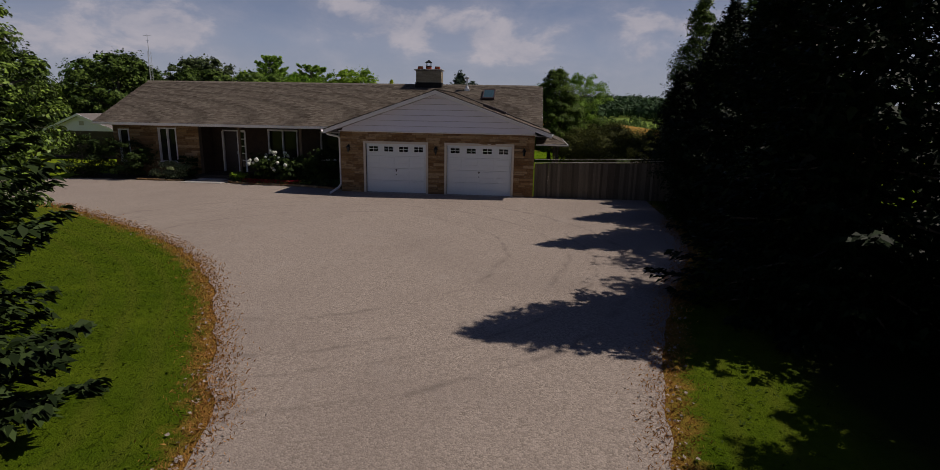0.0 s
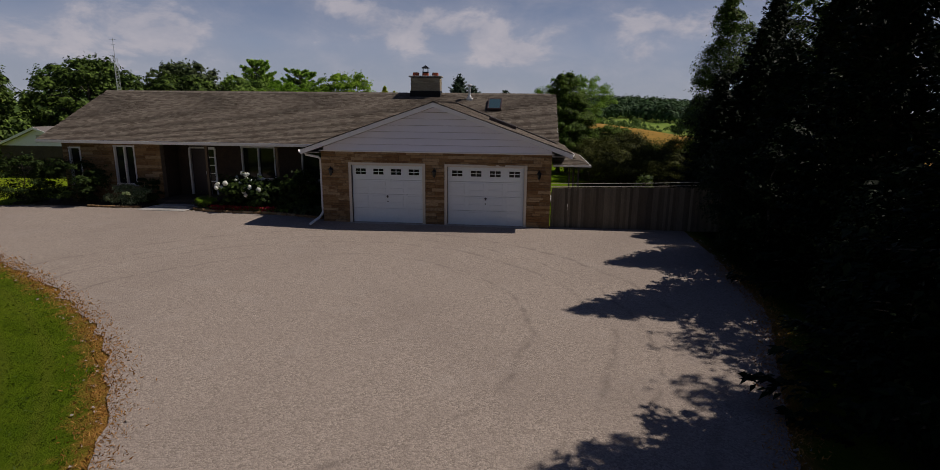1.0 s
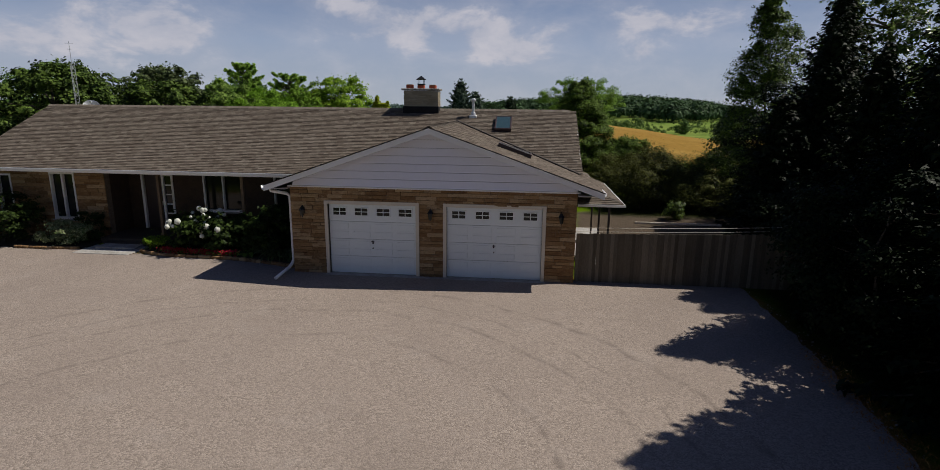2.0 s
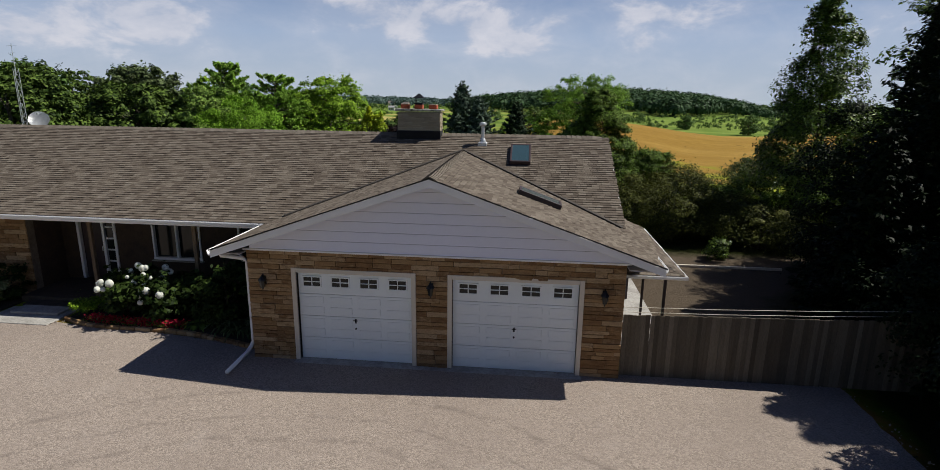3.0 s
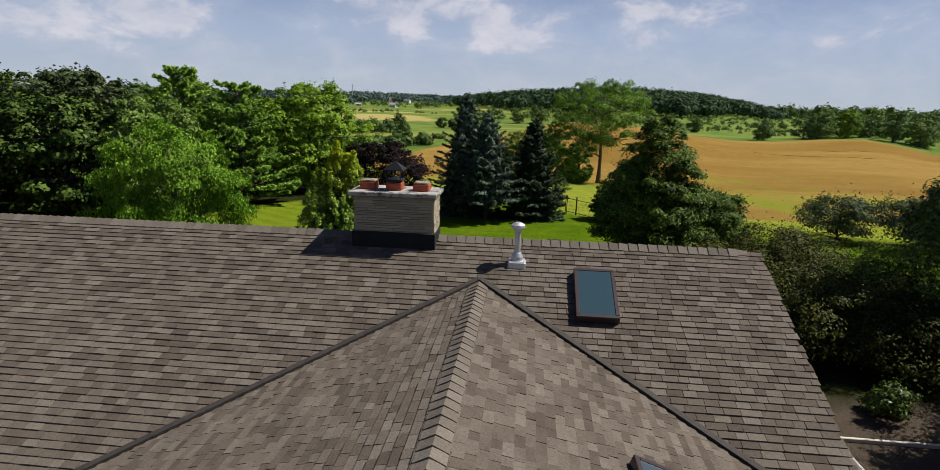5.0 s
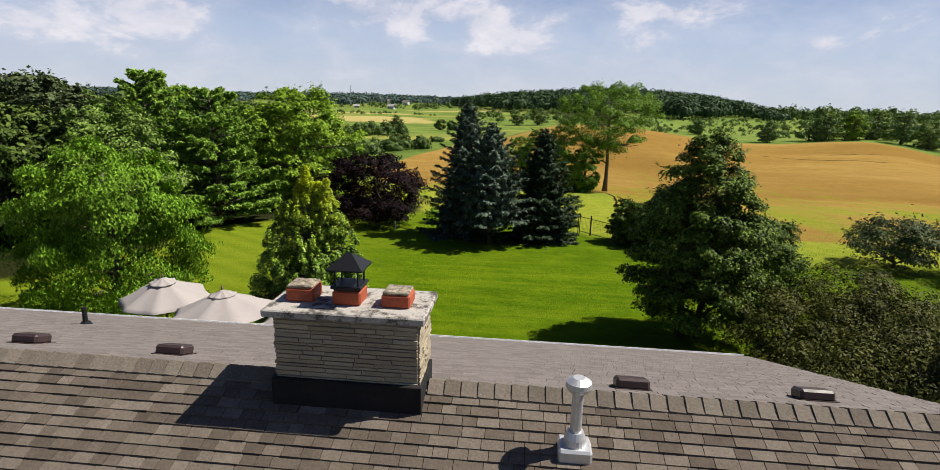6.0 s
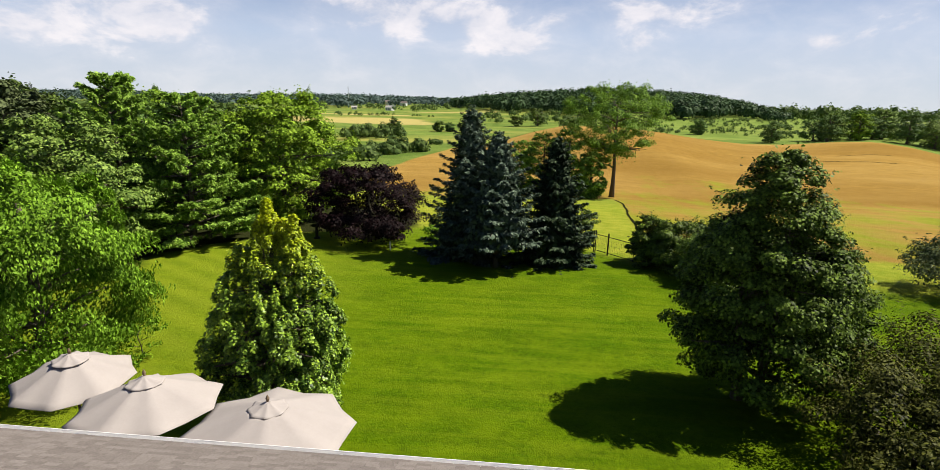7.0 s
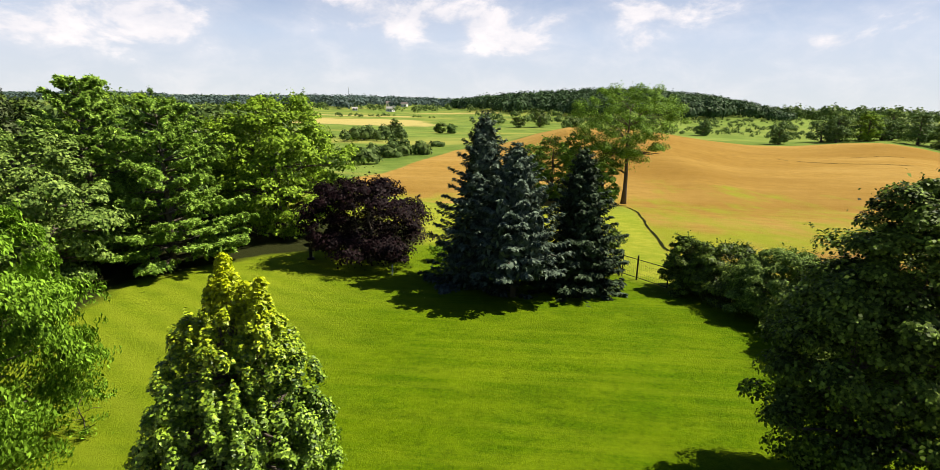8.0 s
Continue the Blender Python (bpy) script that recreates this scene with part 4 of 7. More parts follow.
house_window(-16.5, -16.0, 0.75, 2.3, 3.0, 1)
house_window(-14.4, -13.5, 0.75, 2.4, 3.0, 2)
house_window(-9.3, -7.8, 0.95, 2.35, 4.2, 2)
house_window(-6.55, -5.6, 0.95, 2.3, 4.2, 1)
door = part("front_door", block((-11.72, 4.28, 0.2), (-10.95, 4.33, 2.25), 0.01), M["brown_metal"], house, "dark front door with a white glazed side light")
part("door_frame", block((-11.75, 4.18, 2.25), (-10.55, 4.33, 2.32)), M["white"], door)
for x in (-11.75, -10.93, -10.55):
    part("door_frame", block((x - 0.04, 4.17, 0.2), (x + 0.04, 4.33, 2.25)), M["white"], door)
for k in range(5):
    z = 0.45 + 0.36 * k
    part("pane", block((-10.88, 4.24, z), (-10.60, 4.25, z + 0.31)), M["glass"], door)
    part("glazing_bar", block((-10.89, 4.22, z + 0.315), (-10.59, 4.26, z + 0.355)), M["white"], door)
part("handle", block((-11.05, 4.20, 1.1), (-11.02, 4.28, 1.25), 0.008), M["zinc"], door)
# floor, step and posts are coloured dark for the porch shade
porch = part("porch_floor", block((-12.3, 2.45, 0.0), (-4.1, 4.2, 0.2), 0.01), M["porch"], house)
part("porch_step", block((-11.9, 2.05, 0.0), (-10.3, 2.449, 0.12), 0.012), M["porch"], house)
for x in (-10.0, -6.95):
    bm = bmesh.new()
    cube(bm, (x, 2.62, 1.38), (0.10, 0.10, 2.36), None, 0.008)
    cube(bm, (x, 2.62, 0.29), (0.15, 0.15, 0.18), None, 0.01)
    cube(bm, (x, 2.62, 2.50), (0.14, 0.14, 0.10), None, 0.01)
    part("porch_post", bm, M["timber"], house)

# ---- side roof and walk on the yard side ----
side = slab("side_roof", [(5.42, 0.55, 2.21), (5.42, 5.3, 2.21), (4.42, 5.3, 2.60), (4.42, 1.55, 2.60)], 0.09, M["deck"], house, "small shingled lean-to roof beside the garage")
side_hip = slab("side_roof", [(4.16, 0.55, 2.21), (5.42, 0.55, 2.21), (4.42, 1.55, 2.60), (4.16, 1.55, 2.60)], 0.09, M["deck"], house, "small hipped end of the lean-to roof")
gutter((5.432, 0.55, 2.20), (5.432, 5.3, 2.20), (1, 0, 0), house, 0.065)
gutter((4.16, 0.538, 2.20), (5.50, 0.538, 2.20), (0, -1, 0), house, 0.065)
for y in (0.72, 2.9, 5.0):
    part("side_post", block((5.05, y - 0.03, 0.06), (5.11, y + 0.03, 2.13), 0.006), M["brown_metal"], house)
part("side_walk", block((4.36, 0.5, 0.0), (5.6, 7.5, 0.06), 0.01), M["concrete"], house, "pale concrete walk along the side wall")

# ---- chimney ----
chimney = part("chimney", block((-2.08, 6.19, 4.2), (-0.78, 6.75, 5.43)), M["chimney_mortar"], house, "broad pale stone chimney with a lichen-spotted crown")
bm = bmesh.new()
cube(bm, (-1.44, 6.47, 5.485), (1.46, 0.72, 0.07), None, 0.012)
part("crown_slab", bm, M["crown"], chimney)
bm = bmesh.new()
cube(bm, (-1.43, 6.42, 4.68), (1.38, 0.58, 0.36), None, 0.006)
part("flashing", bm, M["tar"], chimney, "black metal flashing at the roof line")

def flue(x, y, w, d, h, capped):
    z = 5.52
    bm = bmesh.new()
    cube(bm, (x, y, z + h / 2), (w, d, h), None, 0.015)
    part("flue_pot", bm, M["clay"], chimney, "red clay flue tile")
    bm = bmesh.new()
    cube(bm, (x, y, z + h + 0.012), (w * 0.92, d * 0.92, 0.03), None, 0.01)
    part("flue_lid", bm, M["black"] if capped else M["lichen"], chimney)


flue(-1.90, 6.46, 0.26, 0.24, 0.13, False)
flue(-1.46, 6.44, 0.26, 0.24, 0.13, True)
flue(-1.01, 6.44, 0.26, 0.24, 0.12, False)
bm = bmesh.new()
for sx in (-1, 1):
    for sy in (-1, 1):
        cube(bm, (-1.46 + sx * 0.105, 6.44 + sy * 0.095, 5.76), (0.014, 0.014, 0.22))
cube(bm, (-1.46, 6.44, 5.685), (0.28, 0.26, 0.03), None, 0.006)
part("rain_cap_stand", bm, M["black"], chimney)
bm = bmesh.new()
c = (-1.46, 6.44)
rim = [bm.verts.new((c[0] + sx * 0.165, c[1] + sy * 0.16, 5.86)) for sx, sy in ((-1, -1), (1, -1), (1, 1), (-1, 1))]
rim2 = [bm.verts.new((c[0] + sx * 0.165, c[1] + sy * 0.16, 5.848)) for sx, sy in ((-1, -1), (1, -1), (1, 1), (-1, 1))]
peak = [bm.verts.new((c[0] + sx * 0.02, c[1], 5.985)) for sx in (-1, 1)]
bm.faces.new((rim[0], rim[1], peak[1], peak[0]))
bm.faces.new((rim[1], rim[2], peak[1]))
bm.faces.new((rim[2], rim[3], peak[0], peak[1]))
bm.faces.new((rim[3], rim[0], peak[0]))
bm.faces.new(rim2[::-1])
for i in range(4):
    bm.faces.new((rim[i], rim2[i], rim2[(i + 1) % 4], rim[(i + 1) % 4]))
part("rain_cap", bm, M["black"], chimney, "black metal hipped rain cap")

# ---- skylights, vents, pipes ----
def skylight(o, u, v, w, l, glass, label):
    """A low box skylight: o its lower corner on the roof, u across, v up the slope."""
    u, v = Vector(u).normalized(), Vector(v).normalized()
    n = u.cross(v)
    m = Matrix((u, v, n)).transposed().to_4x4()
    m.translation = o
    bm = bmesh.new()
    t = 0.055
    for c, s in (((w / 2, t / 2, 0.06), (w, t, 0.14)), ((w / 2, l - t / 2, 0.06), (w, t, 0.14)), ((t / 2, l / 2, 0.06), (t, l - 2 * t, 0.14)), ((w - t / 2, l / 2, 0.06), (t, l - 2 * t, 0.14))):
        cube(bm, c, s, None, 0.006)
    bm.transform(m)
    ob = part("skylight", bm, M["brown_metal"], house, "flat glass skylight in a dark metal curb")
    bm = bmesh.new()
    cube(bm, (w / 2, l / 2, 0.115), (w - 2 * t + 0.01, l - 2 * t + 0.01, 0.012))
    bm.transform(m)
    part("pane", bm, M[glass], ob, label)


s1 = math.sqrt(1 + SLOPE ** 2)
skylight((1.47, 4.90, front_z(4.90)), (1, 0, 0), (0, 1, SLOPE), 0.60, 1.0, "sky_glass", "blue-grey sky-reflecting glass")
skylight((2.78, 1.62, garage_z(2.78)), (0, 1, 0), (-1, 0, G_SLOPE), 0.60, 1.06, "grey_sky_glass", "blue-grey glass, reflected sky put into its tint")

pipe = part("vent_pipe", block((0.46, 5.82, front_z(5.95) - 0.08), (0.74, 6.08, front_z(5.95) + 0.06), 0.02), M["zinc"], house, "shiny galvanised flue pipe with a rain hat")
bm = bmesh.new()
z = front_z(5.95)
tube(bm, [(0.60, 5.95, z), (0.60, 5.95, z + 0.12), (0.60, 5.95, z + 0.18)], [0.10, 0.09, 0.065], 20)
tube(bm, [(0.60, 5.95, z + 0.15), (0.60, 5.95, z + 0.57)], [0.048, 0.048], 20)
part("pipe_body", bm, M["zinc"], pipe)
bm = bmesh.new()
tube(bm, [(0.60, 5.95, z + 0.55), (0.60, 5.95, z + 0.59), (0.60, 5.95, z + 0.63), (0.60, 5.95, z + 0.665)], [0.085, 0.11, 0.105, 0.05], 20)
part("pipe_hat", bm, M["zinc"], pipe)
for x, y in ((-5.6, 7.25), (-3.75, 7.15), (1.25, 7.0), (3.05, 7.1)):
    z = back_z(y)
    bm = bmesh.new()
    cube(bm, (0, 0, 0.055), (0.33, 0.24, 0.115), None, 0.026)
    cube(bm, (0, 0, 0.008), (0.36, 0.30, 0.012))
    bm.transform(Matrix.Translation((x, y, z)) @ Matrix.Rotation(-math.atan(B_SLOPE), 4, "X"))
    part("roof_vent", bm, M["brown_metal"], house, "low brown metal roof vent")
bm = bmesh.new()
tube(bm, [(-7.2, 9.85, back_z(9.85) - 0.02), (-7.2, 9.85, back_z(9.85) + 0.05), (-7.2, 9.85, back_z(9.85) + 0.055), (-7.21, 9.87, back_z(9.85) + 0.3)], [0.10, 0.07, 0.04, 0.04], 10)
part("soil_pipe", bm, M["black"], house, "stubby black soil pipe on the back roof")

# ---- trees and shrubs ----
def trunk_mesh(base, top, r0, r1, rng, limbs, parent, sway=0.15):
    """A tapered trunk with a bend in it and limbs out to the given places."""
    bm = bmesh.new()
    n = 7
    pts, radii = [], []
    for i in range(n):
        t = i / (n - 1)
        p = Vector(base).lerp(Vector(top), t) + Vector((rng.normal(), rng.normal(), 0)) * sway * math.sin(t * 3.0) * 0.5
        pts.append(p)
        radii.append((r0 * (1.35 if i == 0 else 1.0)) * (1 - t) + r1 * t)
    tube(bm, pts, radii, 9)
    for q, r in limbs:
        q = Vector(q)
        want = q.z - 0.35 * math.hypot(q.x - base[0], q.y - base[1])
        i = min(range(n), key=lambda k: abs(pts[k].z - want))
        a = pts[i]
        mid = a.lerp(q, 0.5) + Vector((rng.normal() * 0.1, rng.normal() * 0.1, 0.12 * (q - a).length))
        k = min(r, radii[i] * 0.7)
        tube(bm, [a, mid, q], [k, k * 0.6, k * 0.2], 5)
    return part("trunk", bm, M["bark"], parent, smooth=True)


def broadleaf(name, at, h, rx, ry, z0, label, mat, seed, clumps=40, per=220, leaf=0.16, cr=0.30, profile="round", slim=0.6, droop=0.0, trunk_r=None, category="tree", trunks=1, group="", flat=0.72, shell=3.4):
    """A leafy tree: clumps of leaves filled into a crown of the given profile."""
    rng = np.random.default_rng(seed)
    x, y = at
    g = float(height(x, y))
    ob = thing(name, (x, y, g), label, category, group)
    ch = h - z0
    cs, rs = [], []
    while len(cs) < clumps:
        t = rng.random()
        if profile == "cone":
            w = 0.05 + 1.02 * (1 - t) ** 0.70 if t > 0.18 else 0.68 + 1.4 * t
        elif profile == "egg":
            w = math.sqrt(max(0.0, 1 - ((t - 0.38) / (0.66 if t > 0.38 else 0.46)) ** 2))
        elif profile == "tall":
            w = float(np.interp(t, [0, 0.18, 0.4, 0.6, 0.8, 0.93, 1.0], [0.74, 1.0, 0.90, 0.70, 0.46, 0.28, 0.10]))
        elif profile == "vase":
            w = 0.35 + 0.75 * math.sin(min(t * 1.25, 1.0) * math.pi * 0.62) if t < 0.85 else 0.75
        elif profile == "column":
            w = float(np.interp(t, [0, 0.2, 0.4, 0.6, 0.8, 0.9, 1.0], [0.80, 0.96, 0.98, 0.80, 0.42, 0.19, 0.03]))
        elif profile == "umbrella":
            w = math.sqrt(max(0.0, 1 - (max(t - 0.25, 0) / 0.78) ** 2)) * (0.9 + 0.1 * t)
        else:
            w = math.sqrt(max(0.0, 1 - (2 * t - 1) ** 2)) * 0.9 + 0.1
        if rng.random() > (0.25 + w) ** 1.4 and not (profile in ("cone", "column") and t > 0.5 and rng.random() < 0.6):
            continue
        a, r = rng.random() * math.tau, w * (0.35 + 0.65 * math.sqrt(rng.random()))
        if r < 0.45 * w and t < 0.8 and rng.random() < 0.7:
            continue
        wob = 1 + (0.10 if profile in ("tall", "column", "vase") else 0.22) * noise.noise(Vector((math.cos(a) * 1.6 + seed, math.sin(a) * 1.6, t * 3.2)))
        if profile == "column" and t > 0.66 and rng.random() < 0.45:  # a second spire
            t, r = 0.62 + (t - 0.62) * 0.80, 0.6 * r
            cs.append((0.40 * rx + math.cos(a) * r * rx, -0.1 * ry + math.sin(a) * r * ry, z0 + t * ch))
            rs.append(cr * rx * rng.uniform(0.5, 0.9) * (1.4 - t))
            continue
        cs.append((math.cos(a) * r * rx * wob, math.sin(a) * r * ry * wob, z0 + t * ch * (1 - cr * 0.25)))
        rs.append(cr * min(rx, ry) * rng.uniform(0.6, 1.45) * (0.75 if t > 0.8 else 1.0) * (1.0 if profile not in ("cone", "column") else 0.5 + 0.6 * (1 - t)))
    cs, rs = np.array(cs), np.array(rs)
    k = rng.integers(0, clumps, clumps * per)
    d = unit(rng.normal(size=(len(k), 3)) * [1, 1, 0.85])
    d[:, 2] = np.where(d[:, 2] < -0.15, -d[:, 2], d[:, 2])
    rad = rs[k][:, None] * rng.random((len(k), 1)) ** (1 / shell)
    c = cs[k] + d * rad * [1, 1, flat]
    c[:, 2] -= droop * rng.random(len(k)) ** 2 * (rad[:, 0] / rs[k])
    # young shoots standing out of the outer clumps
    far_out = np.argsort(-np.hypot(cs[:, 0] / rx, cs[:, 1] / ry) - cs[:, 2] / h)[:max(6, clumps // 2)]
    for i in far_out:
        tipw = unit(np.array([cs[i, 0], cs[i, 1], 0.8 * rx]) + rng.normal(size=3) * 0.5 * rx)
        s = rng.uniform(0.6, 1.0 + rng.random() * 0.8, 14)[:, None]
        sh = cs[i] + tipw * rs[i] * s + rng.normal(size=(14, 3)) * leaf * 0.35
        c, d = np.concatenate([c, sh]), np.concatenate([d, np.tile(tipw, (14, 1))])
    # sparser leaves deep inside the crown
    kk = rng.integers(0, clumps, clumps * per // 6)
    inner = cs[kk] * np.column_stack([np.repeat(rng.uniform(0.25, 0.85, (len(kk), 1)), 2, 1), np.ones(len(kk))]) + rng.normal(size=(len(kk), 3)) * rs[kk][:, None] * 0.6
    c, d = np.concatenate([c, inner]), np.concatenate([d, unit(rng.normal(size=inner.shape))])
    out = unit(c - np.array([0, 0, z0 + ch * 0.4]))
    nrm = d * 0.75 + out * 0.4 + np.array([0, 0, 0.45]) + rng.normal(size=c.shape) * 0.36
    along = None
    if droop:
        along = np.array([0, 0, -1.0]) + rng.normal(size=c.shape) * 0.35
        nrm = out + rng.normal(size=c.shape) * 0.5
    sz = leaf * rng.uniform(0.6, 1.3, len(c))
    c[:, 2] = np.maximum(c[:, 2], 0.06)
    q = leaves(rng, c, nrm, sz, slim, along)
    crown = quads("crown", q, M[mat], ob)
    limbs = [(tuple(cs[i] * (0.92 if not droop else 0.7)), (0.05 + 0.02 * rx) * (1.0 if not droop else 0.5)) for i in range(0, clumps, 2 if clumps < 60 else 4)]
    r0 = trunk_r or 0.035 * h
    for j in range(trunks):
        off = (0.0, 0.0) if trunks == 1 else (0.35 * math.cos(j * 2.4 + 0.4) * rx * 0.4, 0.35 * math.sin(j * 2.4 + 0.4) * ry * 0.4)
        trunk_mesh((off[0], off[1], -0.1), (off[0] * 1.6, off[1] * 1.6, h * (0.62 if profile in ("cone", "tall", "column") else 0.8)), r0, r0 * 0.25, rng, limbs[j::trunks], ob)
    return ob


def conifer(name, at, h, r, label, mat, seed, z0=0.4, spray=0.30, whorl=0.26, branches=11, droop=0.25, dense=1.0, power=0.85, category="tree", group="", wide=0.42):
    """A spruce or pine: whorls of boughs, each hung with many short sprays."""
    rng = np.random.default_rng(seed)
    x, y = at
    g = float(height(x, y))
    ob = thing(name, (x, y, g), label, category, group)
    C, N, A, S = [], [], [], []
    boughs = []
    z = z0
    while z < h - 0.12:
        t = (z - z0) / (h - z0)
        L0 = r * min((1 - t) ** power, 2.0 * (1 - t)) + 0.06
        nb = max(4, int(branches * (0.45 + 0.55 * (1 - t))))
        ph = rng.random() * math.tau
        for b in range(nb):
            a = ph + b * math.tau / nb + rng.normal() * 0.14
            L = L0 * rng.uniform(0.72, 1.12) * (1 + 0.18 * noise.noise(Vector((math.cos(a) * 2 + seed, math.sin(a) * 2, z * 0.7))))
            rise = (0.55 * t + 0.02) * L
            n = max(4, int(dense * L / (spray * 0.15)))
            s = np.sqrt((np.arange(n) + rng.random(n)) / n)
            s = np.clip(s, 0.12, 1)
            drop = -droop * L * (s ** 1.6) + rise * s + (0.12 * L * np.maximum(s - 0.7, 0) / 0.3)
            side = rng.uniform(-1, 1, n) * (wide * L * (1.02 - s) + 0.07)
            dirv = np.array([math.cos(a), math.sin(a), 0])
            perp = np.array([-math.sin(a), math.cos(a), 0])
            p = dirv * (s * L)[:, None] + perp * side[:, None]
            p[:, 2] += z + drop - np.abs(side) * 0.25 + rng.normal(size=n) * 0.035
            C.append(p)
            N.append(np.array([0, 0, 1.0]) + dirv * 0.35 + rng.normal(size=(n, 3)) * 0.30)
            A.append(dirv + perp * np.sign(side)[:, None] * 0.8 - np.array([0, 0, 0.30]) + rng.normal(size=(n, 3)) * 0.2)
            S.append(spray * rng.uniform(0.65, 1.2, n) * (0.75 + 0.25 * (1 - t)))
            boughs.append(((0, 0, z), (dirv[0] * L * 0.8, dirv[1] * L * 0.8, z - droop * L * 0.7 + rise * 0.8), 0.012 + 0.012 * L))
        z += whorl * (0.75 + 0.5 * (1 - t)) * rng.uniform(0.85, 1.15)
    # short inner twigs that close the crown towards the trunk
    n = int(900 * r * dense)
    zi = z0 + (h - z0) * rng.random(n) ** 1.3 * 0.95
    ri = (r * (1 - (zi - z0) / (h - z0)) ** power * 0.62 + 0.05) * np.sqrt(rng.random(n))
    ai = rng.random(n) * math.tau
    di = np.column_stack([np.cos(ai), np.sin(ai), np.zeros(n)])
    C.append(di * ri[:, None] + np.column_stack([np.zeros((n, 2)), zi - 0.25 * ri]))
    N.append(di + rng.normal(size=(n, 3)) * 0.6)
    A.append(di + rng.normal(size=(n, 3)) * 0.4)
    S.append(spray * rng.uniform(1.0, 1.6, n))
    # leader
    n = 14
    C.append(np.column_stack([rng.normal(0, 0.02, n), rng.normal(0, 0.02, n), np.linspace(h - 0.35, h, n)]))
    N.append(rng.normal(size=(n, 3)))
    A.append(np.tile([0, 0, 1.0], (n, 1)) + rng.normal(size=(n, 3)) * 0.5)
    S.append(np.full(n, spray * 0.5))
    q = leaves(rng, np.concatenate(C), np.concatenate(N), np.concatenate(S), 0.50, np.concatenate(A))
    quads("crown", q, M[mat], ob)
    bm = bmesh.new()
    tube(bm, [(0, 0, -0.1), (0, 0, h * 0.5), (0, 0, h * 0.97)], [0.022 * h, 0.014 * h, 0.01], 8)
    for a, b, k in boughs[::3]:
        tube(bm, [a, b], [k, k * 0.3], 4, False)
    part("trunk", bm, M["bark"], ob, smooth=True)
    return ob


def white_pine(at, h, r, label, seed):
    """A white pine: well-spaced whorls of level boughs that end in upturned brushes of needles."""
    rng = np.random.default_rng(seed)
    x, y = at
    ob = thing("white_pine_tree", (x, y, float(height(x, y))), label, "tree")
    C, N, A, S = [], [], [], []
    bm = bmesh.new()
    tube(bm, [(0, 0, -0.1), (0.05, 0.03, h * 0.5), (0, 0, h * 0.97)], [0.024 * h, 0.014 * h, 0.012], 8)
    z = 0.5
    while z < h - 0.25:
        t = z / h
        reach = r * min(1.0, 0.75 + 1.2 * t) * (1 - t) ** 0.55 if t < 0.9 else 0.3 * r * (1 - t) / 0.1 + 0.15
        for b in range(12 if t < 0.7 else 8):
            a = rng.random() * math.tau
            L = reach * rng.uniform(0.70, 1.12)
            rise = L * (0.04 + 0.5 * t) * rng.uniform(0.5, 1.3)
            way, side = np.array([math.cos(a), math.sin(a), 0.0]), np.array([-math.sin(a), math.cos(a), 0.0])
            bend = 0.16 * L
            spine = lambda q: way * (L * q) + np.array([0, 0, z + rise * q + bend * (q * q - q)])
            tube(bm, [spine(0.0), spine(0.5), spine(1.0)], [0.02 + 0.012 * L, 0.012 + 0.006 * L, 0.006], 4, False)
            m = max(7, int(13 * L))
            q = 0.22 + 0.78 * np.sqrt(rng.random(m))
            off = rng.uniform(-1, 1, m) * (0.05 + 0.34 * L * (1.03 - q))
            tip = np.stack([spine(v) for v in q]) + side * off[:, None] + np.array([0, 0, 1.0]) * (0.05 + 0.10 * rng.random(m))[:, None]
            head = unit(way + side * np.sign(off)[:, None] * 0.5 + np.array([0, 0, 0.75]) + rng.normal(size=(m, 3)) * 0.25)
            per = 9
            ray = unit(np.repeat(head, per, 0) + rng.normal(size=(m * per, 3)) * 0.55)
            C.append(np.repeat(tip, per, 0) + ray * 0.11)
            A.append(ray)
            N.append(rng.normal(size=(m * per, 3)) * 0.8 + np.array([0.5, 0, 1.4]))
            S.append(rng.uniform(0.20, 0.34, m * per))
        z += 0.52 * rng.uniform(0.8, 1.2) * (1.15 - 0.5 * t)
    quads("crown", leaves(rng, np.concatenate(C), np.concatenate(N), np.concatenate(S), 0.42, np.concatenate(A)), M["leaf_pine"], ob)
    part("trunk", bm, M["bark"], ob, smooth=True)
    return ob


# front garden
conifer("spruce_tree", (-4.25, -18.6), 9.6, 3.0, "tall spruce with long finger-like shoots on the lawn island", "spruce_near", 11, 0.15, 0.22, 0.22, 17, 0.16, 1.6, 0.72, wide=0.42)
broadleaf("serviceberry_tree", (-12.0, -9.4), 8.0, 2.5, 2.5, 0.3, "leafy small tree with loose twigs on the lawn island", "leaf_maple", 13, 90, 220, 0.145, 0.22, "egg", 0.55)
# Several stand mostly out of view, added to shade lawn, yard and fence.
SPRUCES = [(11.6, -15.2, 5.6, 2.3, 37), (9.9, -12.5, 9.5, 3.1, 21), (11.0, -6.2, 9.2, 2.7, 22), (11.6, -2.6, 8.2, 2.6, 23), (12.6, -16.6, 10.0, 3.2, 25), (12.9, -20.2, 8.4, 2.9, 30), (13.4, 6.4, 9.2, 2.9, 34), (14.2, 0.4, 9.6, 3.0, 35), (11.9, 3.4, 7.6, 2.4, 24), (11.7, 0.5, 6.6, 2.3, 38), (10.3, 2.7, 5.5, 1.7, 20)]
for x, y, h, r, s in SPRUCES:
    conifer("spruce_tree", (x, y), h, r, "tall spruce beside the driveway, shade put into its near-black green", "spruce_shade_green", s, 0.15, 0.21, 0.23, 14, 0.24, 1.15, group="driveway spruces")
